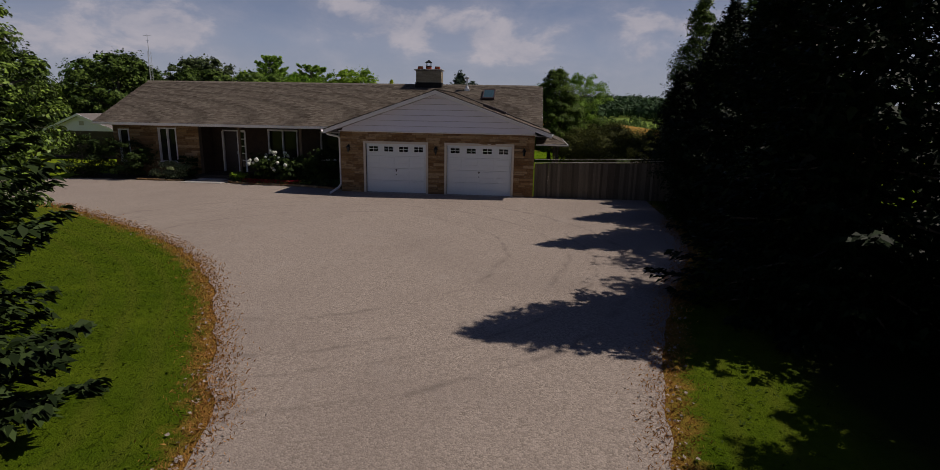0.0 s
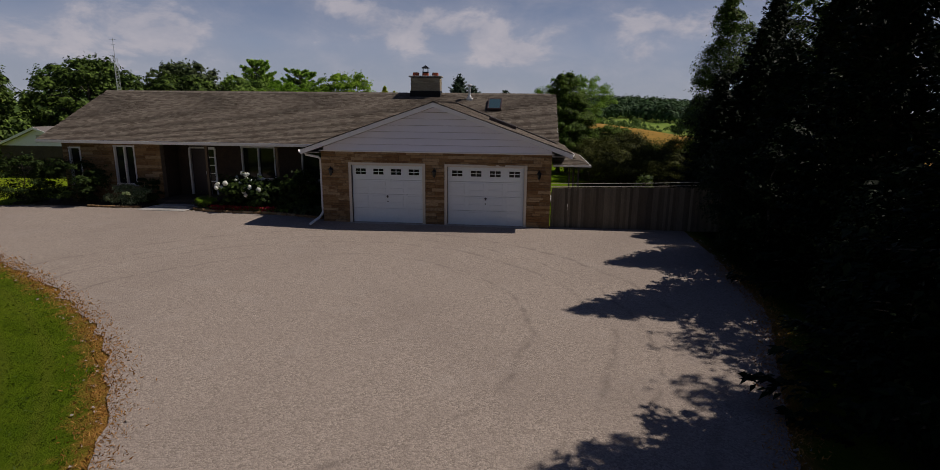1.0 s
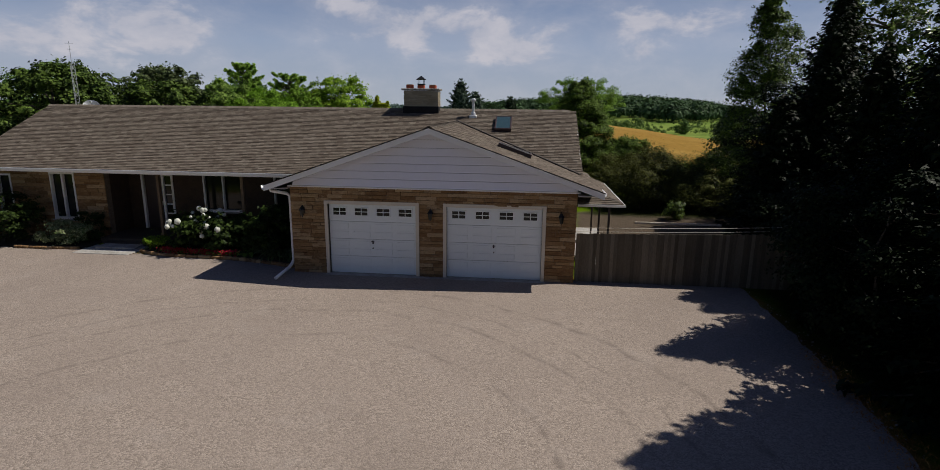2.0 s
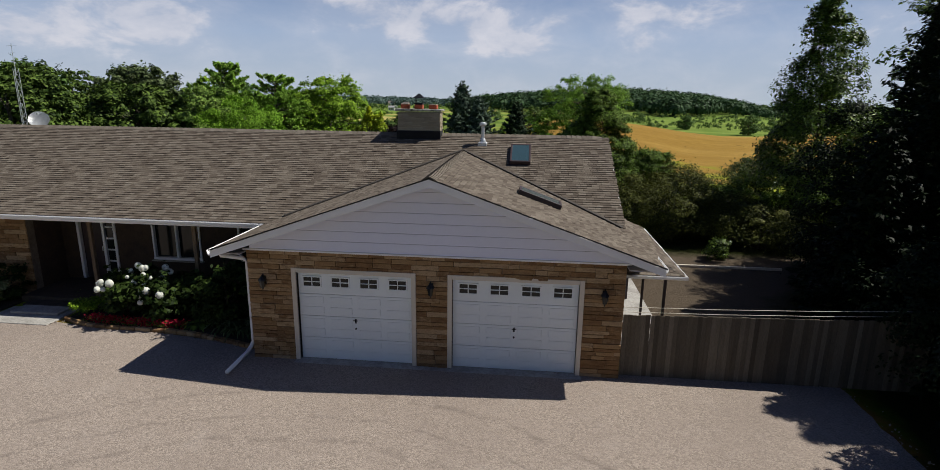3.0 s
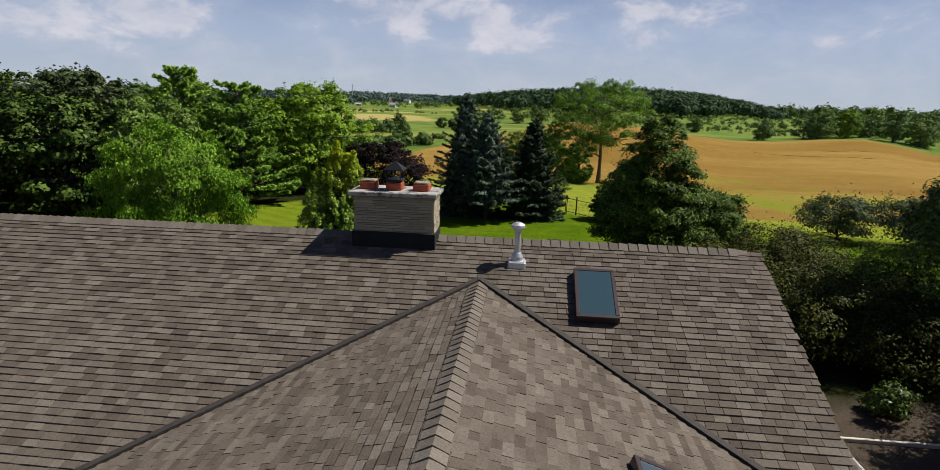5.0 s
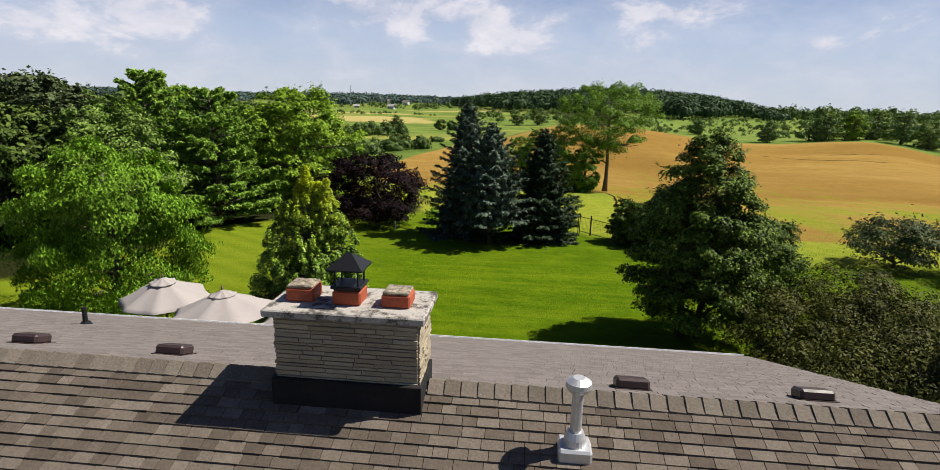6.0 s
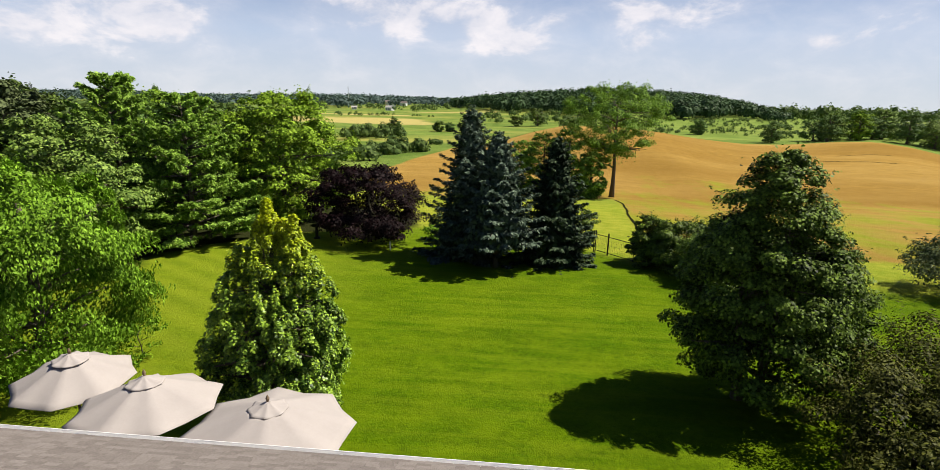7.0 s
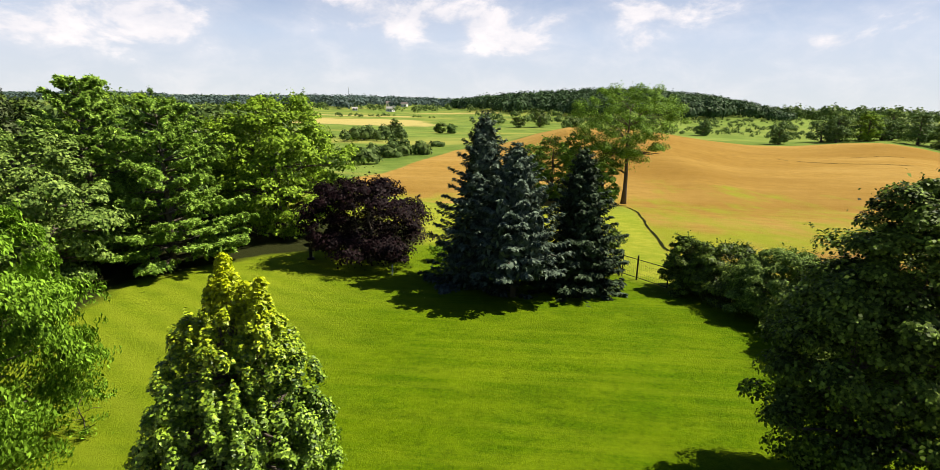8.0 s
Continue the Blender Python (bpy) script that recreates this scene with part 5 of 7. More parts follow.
# undergrowth wears the same near-black green to stand for shade
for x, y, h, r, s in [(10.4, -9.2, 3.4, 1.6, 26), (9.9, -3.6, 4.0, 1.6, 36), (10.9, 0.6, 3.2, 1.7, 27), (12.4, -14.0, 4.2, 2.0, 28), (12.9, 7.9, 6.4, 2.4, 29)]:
    broadleaf("understorey_shrub", (x, y), h, r, r, 0.1, "leafy shrub between spruces, coloured near black for their shade", "spruce_shade_green", s, 60, 240, 0.09, 0.30, "round", 0.6, 0, 0.05, "shrub", group="driveway undergrowth")
broadleaf("poplar_tree", (14.3, 14.5), 10.8, 2.2, 2.2, 0.6, "tall dark poplar with a ragged top by the yard", "leaf_maple", 31, 200, 170, 0.135, 0.19, "tall", trunk_r=0.10, flat=1.7)
broadleaf("maple_tree", (16.6, 9.2), 10.0, 3.3, 3.3, 0.6, "tall dark leafy tree beyond the yard", "leaf_maple", 33, 170, 130, 0.17, 0.17, "egg")
broadleaf("maple_tree", (14.2, -8.5), 11.0, 3.0, 3.0, 1.5, "dark broadleaf tree behind the spruces", "leaf_maple", 32, 60, 170, 0.18, 0.26, "egg")

# back garden
broadleaf("honey_locust_tree", (-13.3, 18.1), 6.1, 2.9, 2.7, 0.5, "light green feathery tree beside the terrace", "leaf_light", 41, 115, 430, 0.12, 0.20, "umbrella", 0.42, 0.20, flat=0.8)
broadleaf("mulberry_sapling", (-11.6, 19.6), 1.5, 0.75, 0.7, 0.1, "thin light green sapling on the lawn beside the terrace", "leaf_light", 46, 22, 45, 0.09, 0.32, "round", 0.5, 0.1, 0.02, "shrub", shell=1.6)
broadleaf("columnar_beech", (-5.95, 16.5), 5.5, 1.6, 1.55, 0.05, "upright tree with yellow new leaves at its tips", "leaf_gold", 42, 900, 115, 0.076, 0.085, "column", 0.62, flat=3.0, shell=2.0)
broadleaf("maple_tree", (5.65, 19.4), 6.7, 2.28, 2.2, 0.75, "dense dark green maple on the back lawn", "leaf_norway", 43, 230, 330, 0.084, 0.165, "tall", 0.8, trunks=2, trunk_r=0.13, flat=0.9)
broadleaf("purple_plum_tree", (-9.6, 36.6), 4.5, 3.5, 3.5, 0.5, "round purple-leaved plum tree at the lawn's end", "leaf_plum", 44, 110, 270, 0.14, 0.19, "umbrella", 0.7, 0.0, 0.09, trunks=4)
conifer("spruce_tree", (-1.75, 31.3), 6.5, 2.55, "blue spruce with a bare foot on the lawn", "spruce_blue", 51, 1.65, 0.24, 0.36, 13, 0.20, 2.1, 0.74, group="lawn spruces")
conifer("spruce_tree", (-3.25, 33.6), 7.75, 2.85, "tall blue spruce behind another on the lawn", "spruce_blue", 52, 0.4, 0.24, 0.37, 13, 0.20, 1.9, 0.74, group="lawn spruces")
conifer("spruce_tree", (1.05, 33.0), 6.3, 2.5, "dark green spruce at the end of the lawn", "spruce_mid", 53, 0.3, 0.25, 0.37, 13, 0.21, 2.0, 0.74, group="lawn spruces")
broadleaf("elm_tree", (10.9, 79.2), 14.4, 5.9, 5.4, 4.4, "tall lone elm with a spreading crown in the field edge", "leaf_elm", 54, 135, 240, 0.20, 0.165, "vase", 0.6, 0.0, 0.30, flat=1.0)
broadleaf("willow_shrub", (2.75, 36.4), 2.7, 0.85, 0.85, 0.1, "small dark green shrub beside the spruces and the gate", "leaf_maple", 55, 40, 190, 0.11, 0.22, "egg", 0.5, category="shrub")
for i, (x, y, h, r) in enumerate([(4.9, 76.0, 8.6, 2.8), (7.7, 75.6, 6.0, 1.9), (2.0, 80.0, 8.2, 2.8), (-0.8, 83.0, 7.0, 2.6)]):
    broadleaf("ash_thicket", (x, y), h, r, r, 0.1, "bushy green ash growth beside the lone elm", "leaf_elm", 191 + i, 90, 170, 0.24, 0.22, "egg", 0.55, category="tree", group="field edge growth")
white_pine((-18.5, 33.6), 7.9, 4.3, "soft green white pine with long level boughs", 61)
white_pine((-23.5, 35.0), 9.0, 4.2, "soft green white pine among the garden trees", 62)
broadleaf("ash_tree", (-17.3, 43.0), 9.0, 4.6, 4.4, 0.5, "broad bright green ash tree closing the lawn", "leaf_green", 63, 210, 190, 0.20, 0.155, "egg", 0.65)
broadleaf("oak_tree", (-21.2, 28.6), 6.8, 3.2, 3.2, 0.3, "leafy oak with pale glossy leaves beside the lawn", "leaf_oak", 64, 180, 180, 0.155, 0.165, "egg", 0.75)
BACK = [(-30, 34, 9.5, "leaf_grey", 71), (-27.5, 44, 9.0, "leaf_poplar", 72), (-36, 41, 10.0, "leaf_belt", 73), (-35, 27, 9.0, "leaf_belt", 74), (-23, 50, 8.8, "leaf_maple", 75), (-41, 33, 9.6, "leaf_poplar", 76), (-30, 21, 8.0, "leaf_belt", 77), (-46, 45, 10.5, "leaf_belt", 78), (-40, 18, 8.8, "leaf_belt", 79), (-33, 13, 8.0, "leaf_belt", 80), (-26, 27, 7.6, "leaf_belt", 182), (-25.5, 57, 9.0, "leaf_poplar", 184), (-31, 60, 9.5, "leaf_maple", 185), (-34, 52, 11.0, "leaf_green", 186), (-50, 28, 10.5, "leaf_belt", 188), (-46, 12, 9.5, "leaf_belt", 189)]
for x, y, h, m, s in BACK:
    broadleaf("garden_tree", (x, y), h - 0.7, 4.1, 4.1, 0.4, "leafy tree in the belt behind the house", m, s, 150, 105, 0.27, 0.17, "egg", 0.7, group="tree belt")
SHRUBS = [(6.05, 33.5, 2.5, 1.3, "leaf_norway"), (7.3, 32.4, 2.5, 1.7, "leaf_maple"), (8.5, 30.2, 2.75, 1.9, "leaf_oak"), (9.3, 27.5, 3.0, 2.1, "leaf_maple"), (9.6, 25.0, 3.2, 2.1, "leaf_norway")]
for i, (x, y, h, r, m) in enumerate(SHRUBS):
    broadleaf("hedge_shrub", (x, y), h, r, r, 0.05, "tall glossy-leaved shrub in the hedge along the lawn", m, 81 + i, 110, 250, 0.105, 0.20, "umbrella", 0.6, 0, 0.06, "shrub", group="lawn hedge")
SCRUB = [(8.4, 13.2, 2.8, 1.9), (10.6, 14.2, 2.0, 2.0), (12.8, 15.6, 2.6, 2.1), (11.6, 12.2, 1.8, 1.9), (14.6, 13.2, 3.0, 2.3), (16.6, 16.6, 3.0, 2.4), (9.4, 16.4, 2.6, 1.8), (17.8, 12.6, 3.1, 2.3), (6.9, 14.4, 2.0, 1.5), (7.5, 16.8, 2.4, 1.6), (10.0, 18.6, 2.8, 2.0), (12.0, 18.8, 1.7, 1.9)]
for i, (x, y, h, r) in enumerate(SCRUB):
    broadleaf("scrub_bush", (x, y), h, r, r, 0.05, "brownish thicket shrub with thin twigs behind the yard" if x < 12.5 else "dark glossy-leaved shrub behind the yard", "leaf_scrub" if x < 12.5 else "leaf_norway", 91 + i, 60, 200, 0.090, 0.30, "round", 0.5, 0, 0.05, "shrub", group="yard thicket")
for i, (x, y, h, r) in enumerate([(18.2, 30.0, 2.3, 2.2), (21.6, 28.0, 2.7, 2.3)]):
    broadleaf("olive_tree", (x, y), h, r, r, 0.4, "silvery grey-green loose tree by the field", "leaf_grey", 101 + i, 44, 170, 0.16, 0.30, "round", 0.45, category="tree")


# ---- far country ----
def far_blobs(name, spots, label, mat, seed, fine=0.27):
    """Woods seen from afar: one body of many small ragged crowns."""
    rng = np.random.default_rng(seed)
    Q = []
    for x, y, h, w, n in spots:
        g = float(height(x, y))
        d = unit(rng.normal(size=(n, 3)))
        d[:, 2] = np.abs(d[:, 2]) * 1.0 - 0.45 * rng.random(n)
        lump = 1 + 0.22 * np.sin(d[:, :1] * 5 + x) * np.sin(d[:, 1:2] * 5 + y)
        c = np.array([x, y, g + h * 0.40]) + d * np.array([w * 0.5, w * 0.5, h * 0.58]) * lump * rng.uniform(0.86, 1.04, (n, 1))
        s = w * fine * rng.uniform(0.6, 1.4, n)
        Q.append(leaves(rng, c, d + [0, 0, 0.15] + rng.normal(size=(n, 3)) * 0.16, s, 0.95))
    quads(name, np.concatenate(Q), M[mat])
    tagged(bpy.data.objects[name], label, "woods", kind="stuff")


def at_bearing(k, y):
    return -1.4 + k * (y - 8.8), y


def far_country():
    rng = np.random.default_rng(7)
    S = []
    while len(S) < 2600:  # wooded hill
        k, y = rng.uniform(-0.13, 0.44), rng.uniform(390, 930)
        edge = np.interp(k, [-0.13, -0.09, 0.03, 0.12, 0.20, 0.30, 0.37, 0.44], [700, 620, 500, 430, 405, 400, 405, 440])
        if y > edge + 30 * math.sin(k * 40) + rng.normal() * 10:
            low = np.interp(k, [0.30, 0.38, 0.44], [1.0, 0.8, 0.4])
            S.append((*at_bearing(k, y), rng.uniform(9, 15.5) * low, rng.uniform(8, 14) * low ** 0.5, 64))
    far_blobs("hill_woods", S, "dark green broadleaf woods on the low hill", "far_wood", 1, 0.195)
    S = []
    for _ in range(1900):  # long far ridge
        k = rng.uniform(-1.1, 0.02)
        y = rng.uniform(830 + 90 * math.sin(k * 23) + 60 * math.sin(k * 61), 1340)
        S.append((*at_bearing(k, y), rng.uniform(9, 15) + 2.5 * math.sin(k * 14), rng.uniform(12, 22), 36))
    # the haze over these woods is in their leaf colour
    far_blobs("ridge_woods", S, "woods along the far ridge, distance haze put into their blue-green", "hazy_ridge", 3, 0.20)
    S = []
    for k0, k1, y0, y1, n, lo, hi in ((-0.42, -0.05, 560, 800, 60, 4, 10), (-0.40, -0.16, 420, 470, 26, 2, 4), (0.05, 0.22, 300, 400, 70, 2, 6),
                                      (0.20, 0.46, 262, 400, 190, 1.0, 3.2), (0.40, 0.85, 440, 600, 300, 7, 12), (0.40, 0.64, 235, 330, 60, 1.5, 3.0), (0.60, 0.95, 215, 300, 70, 6, 10), (-0.1, 0.06, 330, 520, 50, 2, 7)):
        for _ in range(n):
            h = rng.uniform(lo, hi)
            S.append((*at_bearing(rng.uniform(k0, k1), rng.uniform(y0, y1)), h, h * rng.uniform(0.75, 1.15), 70))
    for _ in range(34):  # hedgerow across the meadow
        t = rng.random()
        S.append((-72 + 24 * t + rng.normal() * 3, 192 + 22 * t + rng.normal() * 8, rng.uniform(1.5, 6.0), rng.uniform(2, 6), 150))
    for _ in range(46):  # willow scrub beyond the grain
        t = rng.random()
        S.append((-46 + 15 * t + rng.normal() * 2.5, 120 + 42 * t + rng.normal() * 9, rng.uniform(1.2, 3.8), rng.uniform(1.8, 5.0), 170))
    for _ in range(230):  # woods beyond the garden
        S.append((*at_bearing(rng.uniform(-1.5, -0.45), rng.uniform(85, 230)), rng.uniform(9, 13), rng.uniform(6, 10), 160))
    far_blobs("hedgerow_bushes", S, "hedgerows and scattered bushes between the fields", "far_hedge", 2, 0.19)


far_country()
FIELD_TREES = [(-49, 211, 7.4, 2.6, "leaf_maple"), (-40, 261, 5.0, 2.6, "leaf_maple"), (-35, 263, 4.2, 2.2, "leaf_poplar"), (-6, 317, 6.0, 3.6, "leaf_maple"), (5.4, 321, 10.0, 4.0, "leaf_maple"), (24, 330, 5.0, 3.2, "leaf_maple"),
               (84.5, 212, 7.6, 3.6, "leaf_poplar"), (76, 268, 7.2, 3.2, "leaf_poplar"), (103, 212, 9.5, 3.6, "leaf_poplar"), (108, 220, 11.0, 4.4, "leaf_oak"), (114, 214, 10.5, 3.6, "leaf_green"), (121, 218, 9.0, 4.2, "leaf_poplar"),
               (104, 224, 9.0, 4.4, "leaf_poplar"), (118, 226, 11.5, 4.6, "leaf_poplar"), (126, 222, 11.0, 4.6, "leaf_oak"), (127, 209, 11.0, 3.8, "leaf_poplar"), (134, 206, 10.0, 4.4, "leaf_oak"), (139, 212, 12.0, 4.6, "leaf_poplar"), (-93, 128, 15.6, 3.2, "leaf_poplar"), (-86, 130, 15.2, 2.8, "leaf_poplar")]
for i, (x, y, h, r, m) in enumerate(FIELD_TREES):
    broadleaf("field_tree", (x, y), h, r, r, 0.3 if h < 15 else 5.0, "leafy tree standing between the fields" if h < 15 else "tall thin tree rising above the far woods", m, 301 + i, 46, 110, 0.42, 0.30, "egg", 0.7, group="field trees")


# ---- farmsteads and mast ----
def farmhouse(x, y, w, d, h, turn, label):
    g = float(height(x, y))
    ob = thing("farmhouse", (x, y, g), label, "house", "far farmhouses")
    ob.rotation_euler.z = turn
    part("wall", block((-w / 2, -d / 2, -0.5), (w / 2, d / 2, h)), M["white"], ob)
    bm = bmesh.new()
    a = [bm.verts.new(p) for p in ((-w / 2 - 0.4, -d / 2 - 0.5, h), (w / 2 + 0.4, -d / 2 - 0.5, h), (w / 2 + 0.4, d / 2 + 0.5, h), (-w / 2 - 0.4, d / 2 + 0.5, h), (-w / 2 - 0.4, 0, h + d * 0.34), (w / 2 + 0.4, 0, h + d * 0.34))]
    for q in ((0, 1, 5, 4), (2, 3, 4, 5), (1, 2, 5), (3, 0, 4), (3, 2, 1, 0)):
        bm.faces.new([a[i] for i in q])
    part("roof", bm, M["soffit"], ob)
    for i in range(3):
        part("window", block((-w * 0.36 + i * w * 0.28, -d / 2 - 0.03, 1.0), (-w * 0.36 + i * w * 0.28 + 1.3, -d / 2 + 0.03, 2.4)), M["glass"], ob)
    return ob


farmhouse(*at_bearing(-0.308, 640), 6, 5, 2.4, 0.3, "white farmhouse with a grey roof below the ridge")
farmhouse(*at_bearing(-0.243, 630), 8, 6, 3.4, -0.35, "larger white farmhouse with a grey roof in the meadows")
x, y = at_bearing(-0.318, 800)
mast = thing("radio_mast", (x, y, float(height(x, y))), "thin grey radio mast on the far ridge", "mast")
bm = bmesh.new()
tube(bm, [(0, 0, -0.5), (0, 0, 16), (0, 0, 28)], [0.7, 0.45, 0.2], 6)
part("pole", bm, M["zinc"], mast)
for z in (17, 21, 25):
    part("crossarm", block((-1.6, -0.15, z), (1.6, 0.15, z + 0.35)), M["zinc"], mast)

# ---- terrace and umbrellas ----
tagged(part("terrace", block((-11.2, 12.1, -0.05), (-2.6, 15.4, 0.05), 0.01), M["concrete"]), "paved terrace behind the house", "terrace", kind="structure")


def umbrella(x, y, seed, lean, R=1.28, lift=0.0):
    rng = random.Random(seed)
    z = 0.05
    ob = thing("patio_umbrella", (x, y, z), "open beige canvas patio umbrella with a vented top", "umbrella", "terrace umbrellas")
    rim, top, n = 2.24 + lift, 2.74 + lift, 8
    tilt = Matrix.Translation((0, 0, 1.9)) @ Matrix.Rotation(lean, 4, "X") @ Matrix.Translation((0, 0, -1.9))

    def shell(radius, z_rim, z_top, sag, name, hole, label=""):
        bm = bmesh.new()
        per, rings = 6, 7
        grid = []
        for layer in (0.0, -0.012):
            rows = []
            for i in range(rings + 1):
                t = hole + (1 - hole) * i / rings
                row = []
                for k in range(n * per):
                    a = math.tau * k / (n * per)
                    f = (k % per) / per
                    mid = 1 - abs(2 * f - 1)
                    flat = math.cos(math.pi / n) / math.cos((f - 0.5) * math.tau / n)
                    r = radius * t * flat * (1 - 0.03 * mid * t)
                    zz = z_top + (z_rim - z_top) * (t ** 1.12) - sag * mid * t * t - 0.02 * math.sin(t * math.pi) + layer + rng.uniform(-0.004, 0.004) * (layer == 0)
                    row.append(bm.verts.new((r * math.cos(a), r * math.sin(a), zz)))
                rows.append(row)
            grid.append(rows)
        m = n * per
        for rows, flip in ((grid[0], False), (grid[1], True)):
            for i in range(rings):
                for k in range(m):
                    q = (rows[i][k], rows[i + 1][k], rows[i + 1][(k + 1) % m], rows[i][(k + 1) % m])
                    bm.faces.new(q[::-1] if flip else q)
        for i in (0, rings):
            for k in range(m):
                bm.faces.new((grid[0][i][k], grid[0][i][(k + 1) % m], grid[1][i][(k + 1) % m], grid[1][i][k]))
        bm.transform(tilt)
        return part(name, bm, M["canvas"], ob, label, True)

    canopy = shell(R, rim, top, 0.035, "canopy", 0.14)
    shell(0.32, top - 0.085, top + 0.035, 0.022, "vent_cap", 0.06, "small pleated vent cap")
    bm = bmesh.new()
    tube(bm, [tilt @ Vector((0, 0, top + 0.03)), tilt @ Vector((0, 0, top + 0.08)), tilt @ Vector((0, 0, top + 0.14))], [0.02, 0.032, 0.006], 8)
    part("finial", bm, M["timber"], ob)
    bm = bmesh.new()
    tube(bm, [(0, 0, 0.05), (0, 0, 1.9), tilt @ Vector((0, 0, top))], [0.025, 0.025, 0.02], 10)
    part("pole", bm, M["timber"], ob)
    bm = bmesh.new()
    tube(bm, [(0, 0, 0), (0, 0, 0.05), (0, 0, 0.09), (0, 0, 0.3)], [0.26, 0.26, 0.06, 0.04], 16)
    part("base", bm, M["black"], ob)
    for k in range(n):
        a = math.tau * k / n
        bm = bmesh.new()
        tube(bm, [tilt @ Vector((0.04 * math.cos(a), 0.04 * math.sin(a), top - 0.06)), tilt @ Vector((0.96 * R * math.cos(a), 0.96 * R * math.sin(a), rim - 0.02))], [0.011, 0.009], 5)
        part("rib", bm, M["timber"], ob)
    ob.rotation_euler.z = seed * 0.37
    return ob


umbrella(-8.75, 14.1, 1, 0.06, 1.05, 0.04)
umbrella(-6.80, 13.4, 2, -0.05, 1.22, 0.05)
umbrella(-4.46, 13.0, 3, 0.02, 1.38, 0.0)


# ---- board fence beside the garage ----
fence = thing("board_fence", (4.12, 0.15, 0), "weathered grey-brown board fence beside the garage", "fence")
rngf = random.Random(5)
shape = []
for k in range(4):
    bm = bmesh.new()
    cube(bm, (0, 0, 0.5), (0.0985, 0.022, 1.0), None, 0.004)
    me = bpy.data.meshes.new("board")
    bm.to_mesh(me)
    bm.free()
    me.materials.append(M["fence"])
    shape.append(me)
x = 0.06
while x < 6.2:
    ob = new("board", shape[rngf.randrange(4)])
    ob.parent = fence
    ob.location = (x, rngf.uniform(-0.006, 0.006), 0.02)
    ob.scale = (1, 1, 1.40 + 0.028 * x + rngf.uniform(-0.012, 0.012))
    ob.rotation_euler = (0, rngf.uniform(-0.006, 0.006), rngf.uniform(-0.02, 0.02))
    x += 0.0965
for k in range(4):
    part("post", block((0.05 + 2.0 * k, 0.03, 0.0), (0.14 + 2.0 * k, 0.12, 1.38 + 0.05 * k), 0.006), M["fence"], fence)
for z in (0.35, 1.15):
    part("rail", block((0.0, 0.018, z), (6.2, 0.029, z + 0.09), 0.003), M["fence"], fence)
for dz in (0.03, 0.14):
    bm = bmesh.new()
    tube(bm, [(0, 0.05, 1.44 + dz), (2, 0.05, 1.48 + dz), (4.0, 0.05, 1.55 + dz), (6.2, 0.05, 1.66 + dz)], [0.007] * 4, 6)
    part("top_wire", bm, M["cream"], fence, "pale wire strung above the boards")
kerb = part("yard_edging", block((7.4, 8.88, 0.0), (11.2, 8.95, 0.09), 0.01), M["cream"])
tagged(kerb, "low whitewashed timber edging across the yard", "edging")
broadleaf("box_bush", (9.3, 10.1), 0.85, 0.5, 0.5, 0.05, "small round green bush behind the yard edging", "leaf_maple", 111, 24, 120, 0.08, 0.4, "round", 0.6, 0, 0.03, "shrub")

# ---- planting beds ----
def bed(name, pts, label):
    bm = bmesh.new()
    c = Vector((sum(p[0] for p in pts) / len(pts), sum(p[1] for p in pts) / len(pts), 0.13))
    top = [bm.verts.new((x, y, 0.06)) for x, y in pts]
    low = [bm.verts.new((x, y, -0.02)) for x, y in pts]
    m = bm.verts.new(c)
    n = len(pts)
    for i in range(n):
        bm.faces.new((top[i], top[(i + 1) % n], m))
        bm.faces.new((low[i], low[(i + 1) % n], top[(i + 1) % n], top[i]))
    tagged(part(name, bm, M["soilbed"]), label, "flower bed", kind="structure")


bed("planting_bed", [(-10.0, 1.45), (-8.9, 1.1), (-6.6, 1.02), (-5.3, 0.72), (-4.25, 0.42), (-4.25, 2.44), (-10.1, 2.44)], "dark soil bed along the porch")
bed("planting_bed", [(-18.2, 1.6), (-14.2, 1.4), (-12.3, 1.55), (-12.25, 2.98), (-18.2, 2.98)], "dark soil bed under the front windows")
tagged(part("front_walk", block((-12.15, 0.95, -0.02), (-10.2, 2.05, 0.045), 0.01), M["concrete"]), "worn concrete walk to the front steps", "walk", kind="structure")
part("step_stone", block((-11.8, 1.55, 0.045), (-10.4, 2.049, 0.11), 0.012), M["concrete"], house)

edging = thing("bed_edging", (0, 0, 0), "row of rough edging stones round the flower bed", "edging")
rnge = random.Random(8)
for line in ([(-10.05, 1.42), (-8.9, 1.04), (-6.6, 0.96), (-5.3, 0.66), (-4.3, 0.36)], [(-14.6, 1.36), (-13.4, 1.36), (-12.35, 1.48)]):
    pts = smooth_line(line, 6)
    for (x0, y0), (x1, y1) in zip(pts, pts[1:]):
        bm = bmesh.new()
        l = math.hypot(x1 - x0, y1 - y0)
        cube(bm, (0, 0, 0.055), (l * 0.94, 0.11 + rnge.random() * 0.04, 0.09 + rnge.random() * 0.03), None, 0.016)
        bm.transform(Matrix.Translation(((x0 + x1) / 2, (y0 + y1) / 2, 0)) @ Matrix.Rotation(math.atan2(y1 - y0, x1 - x0), 4, "Z"))
        part("stone", bm, M["stone"], edging)


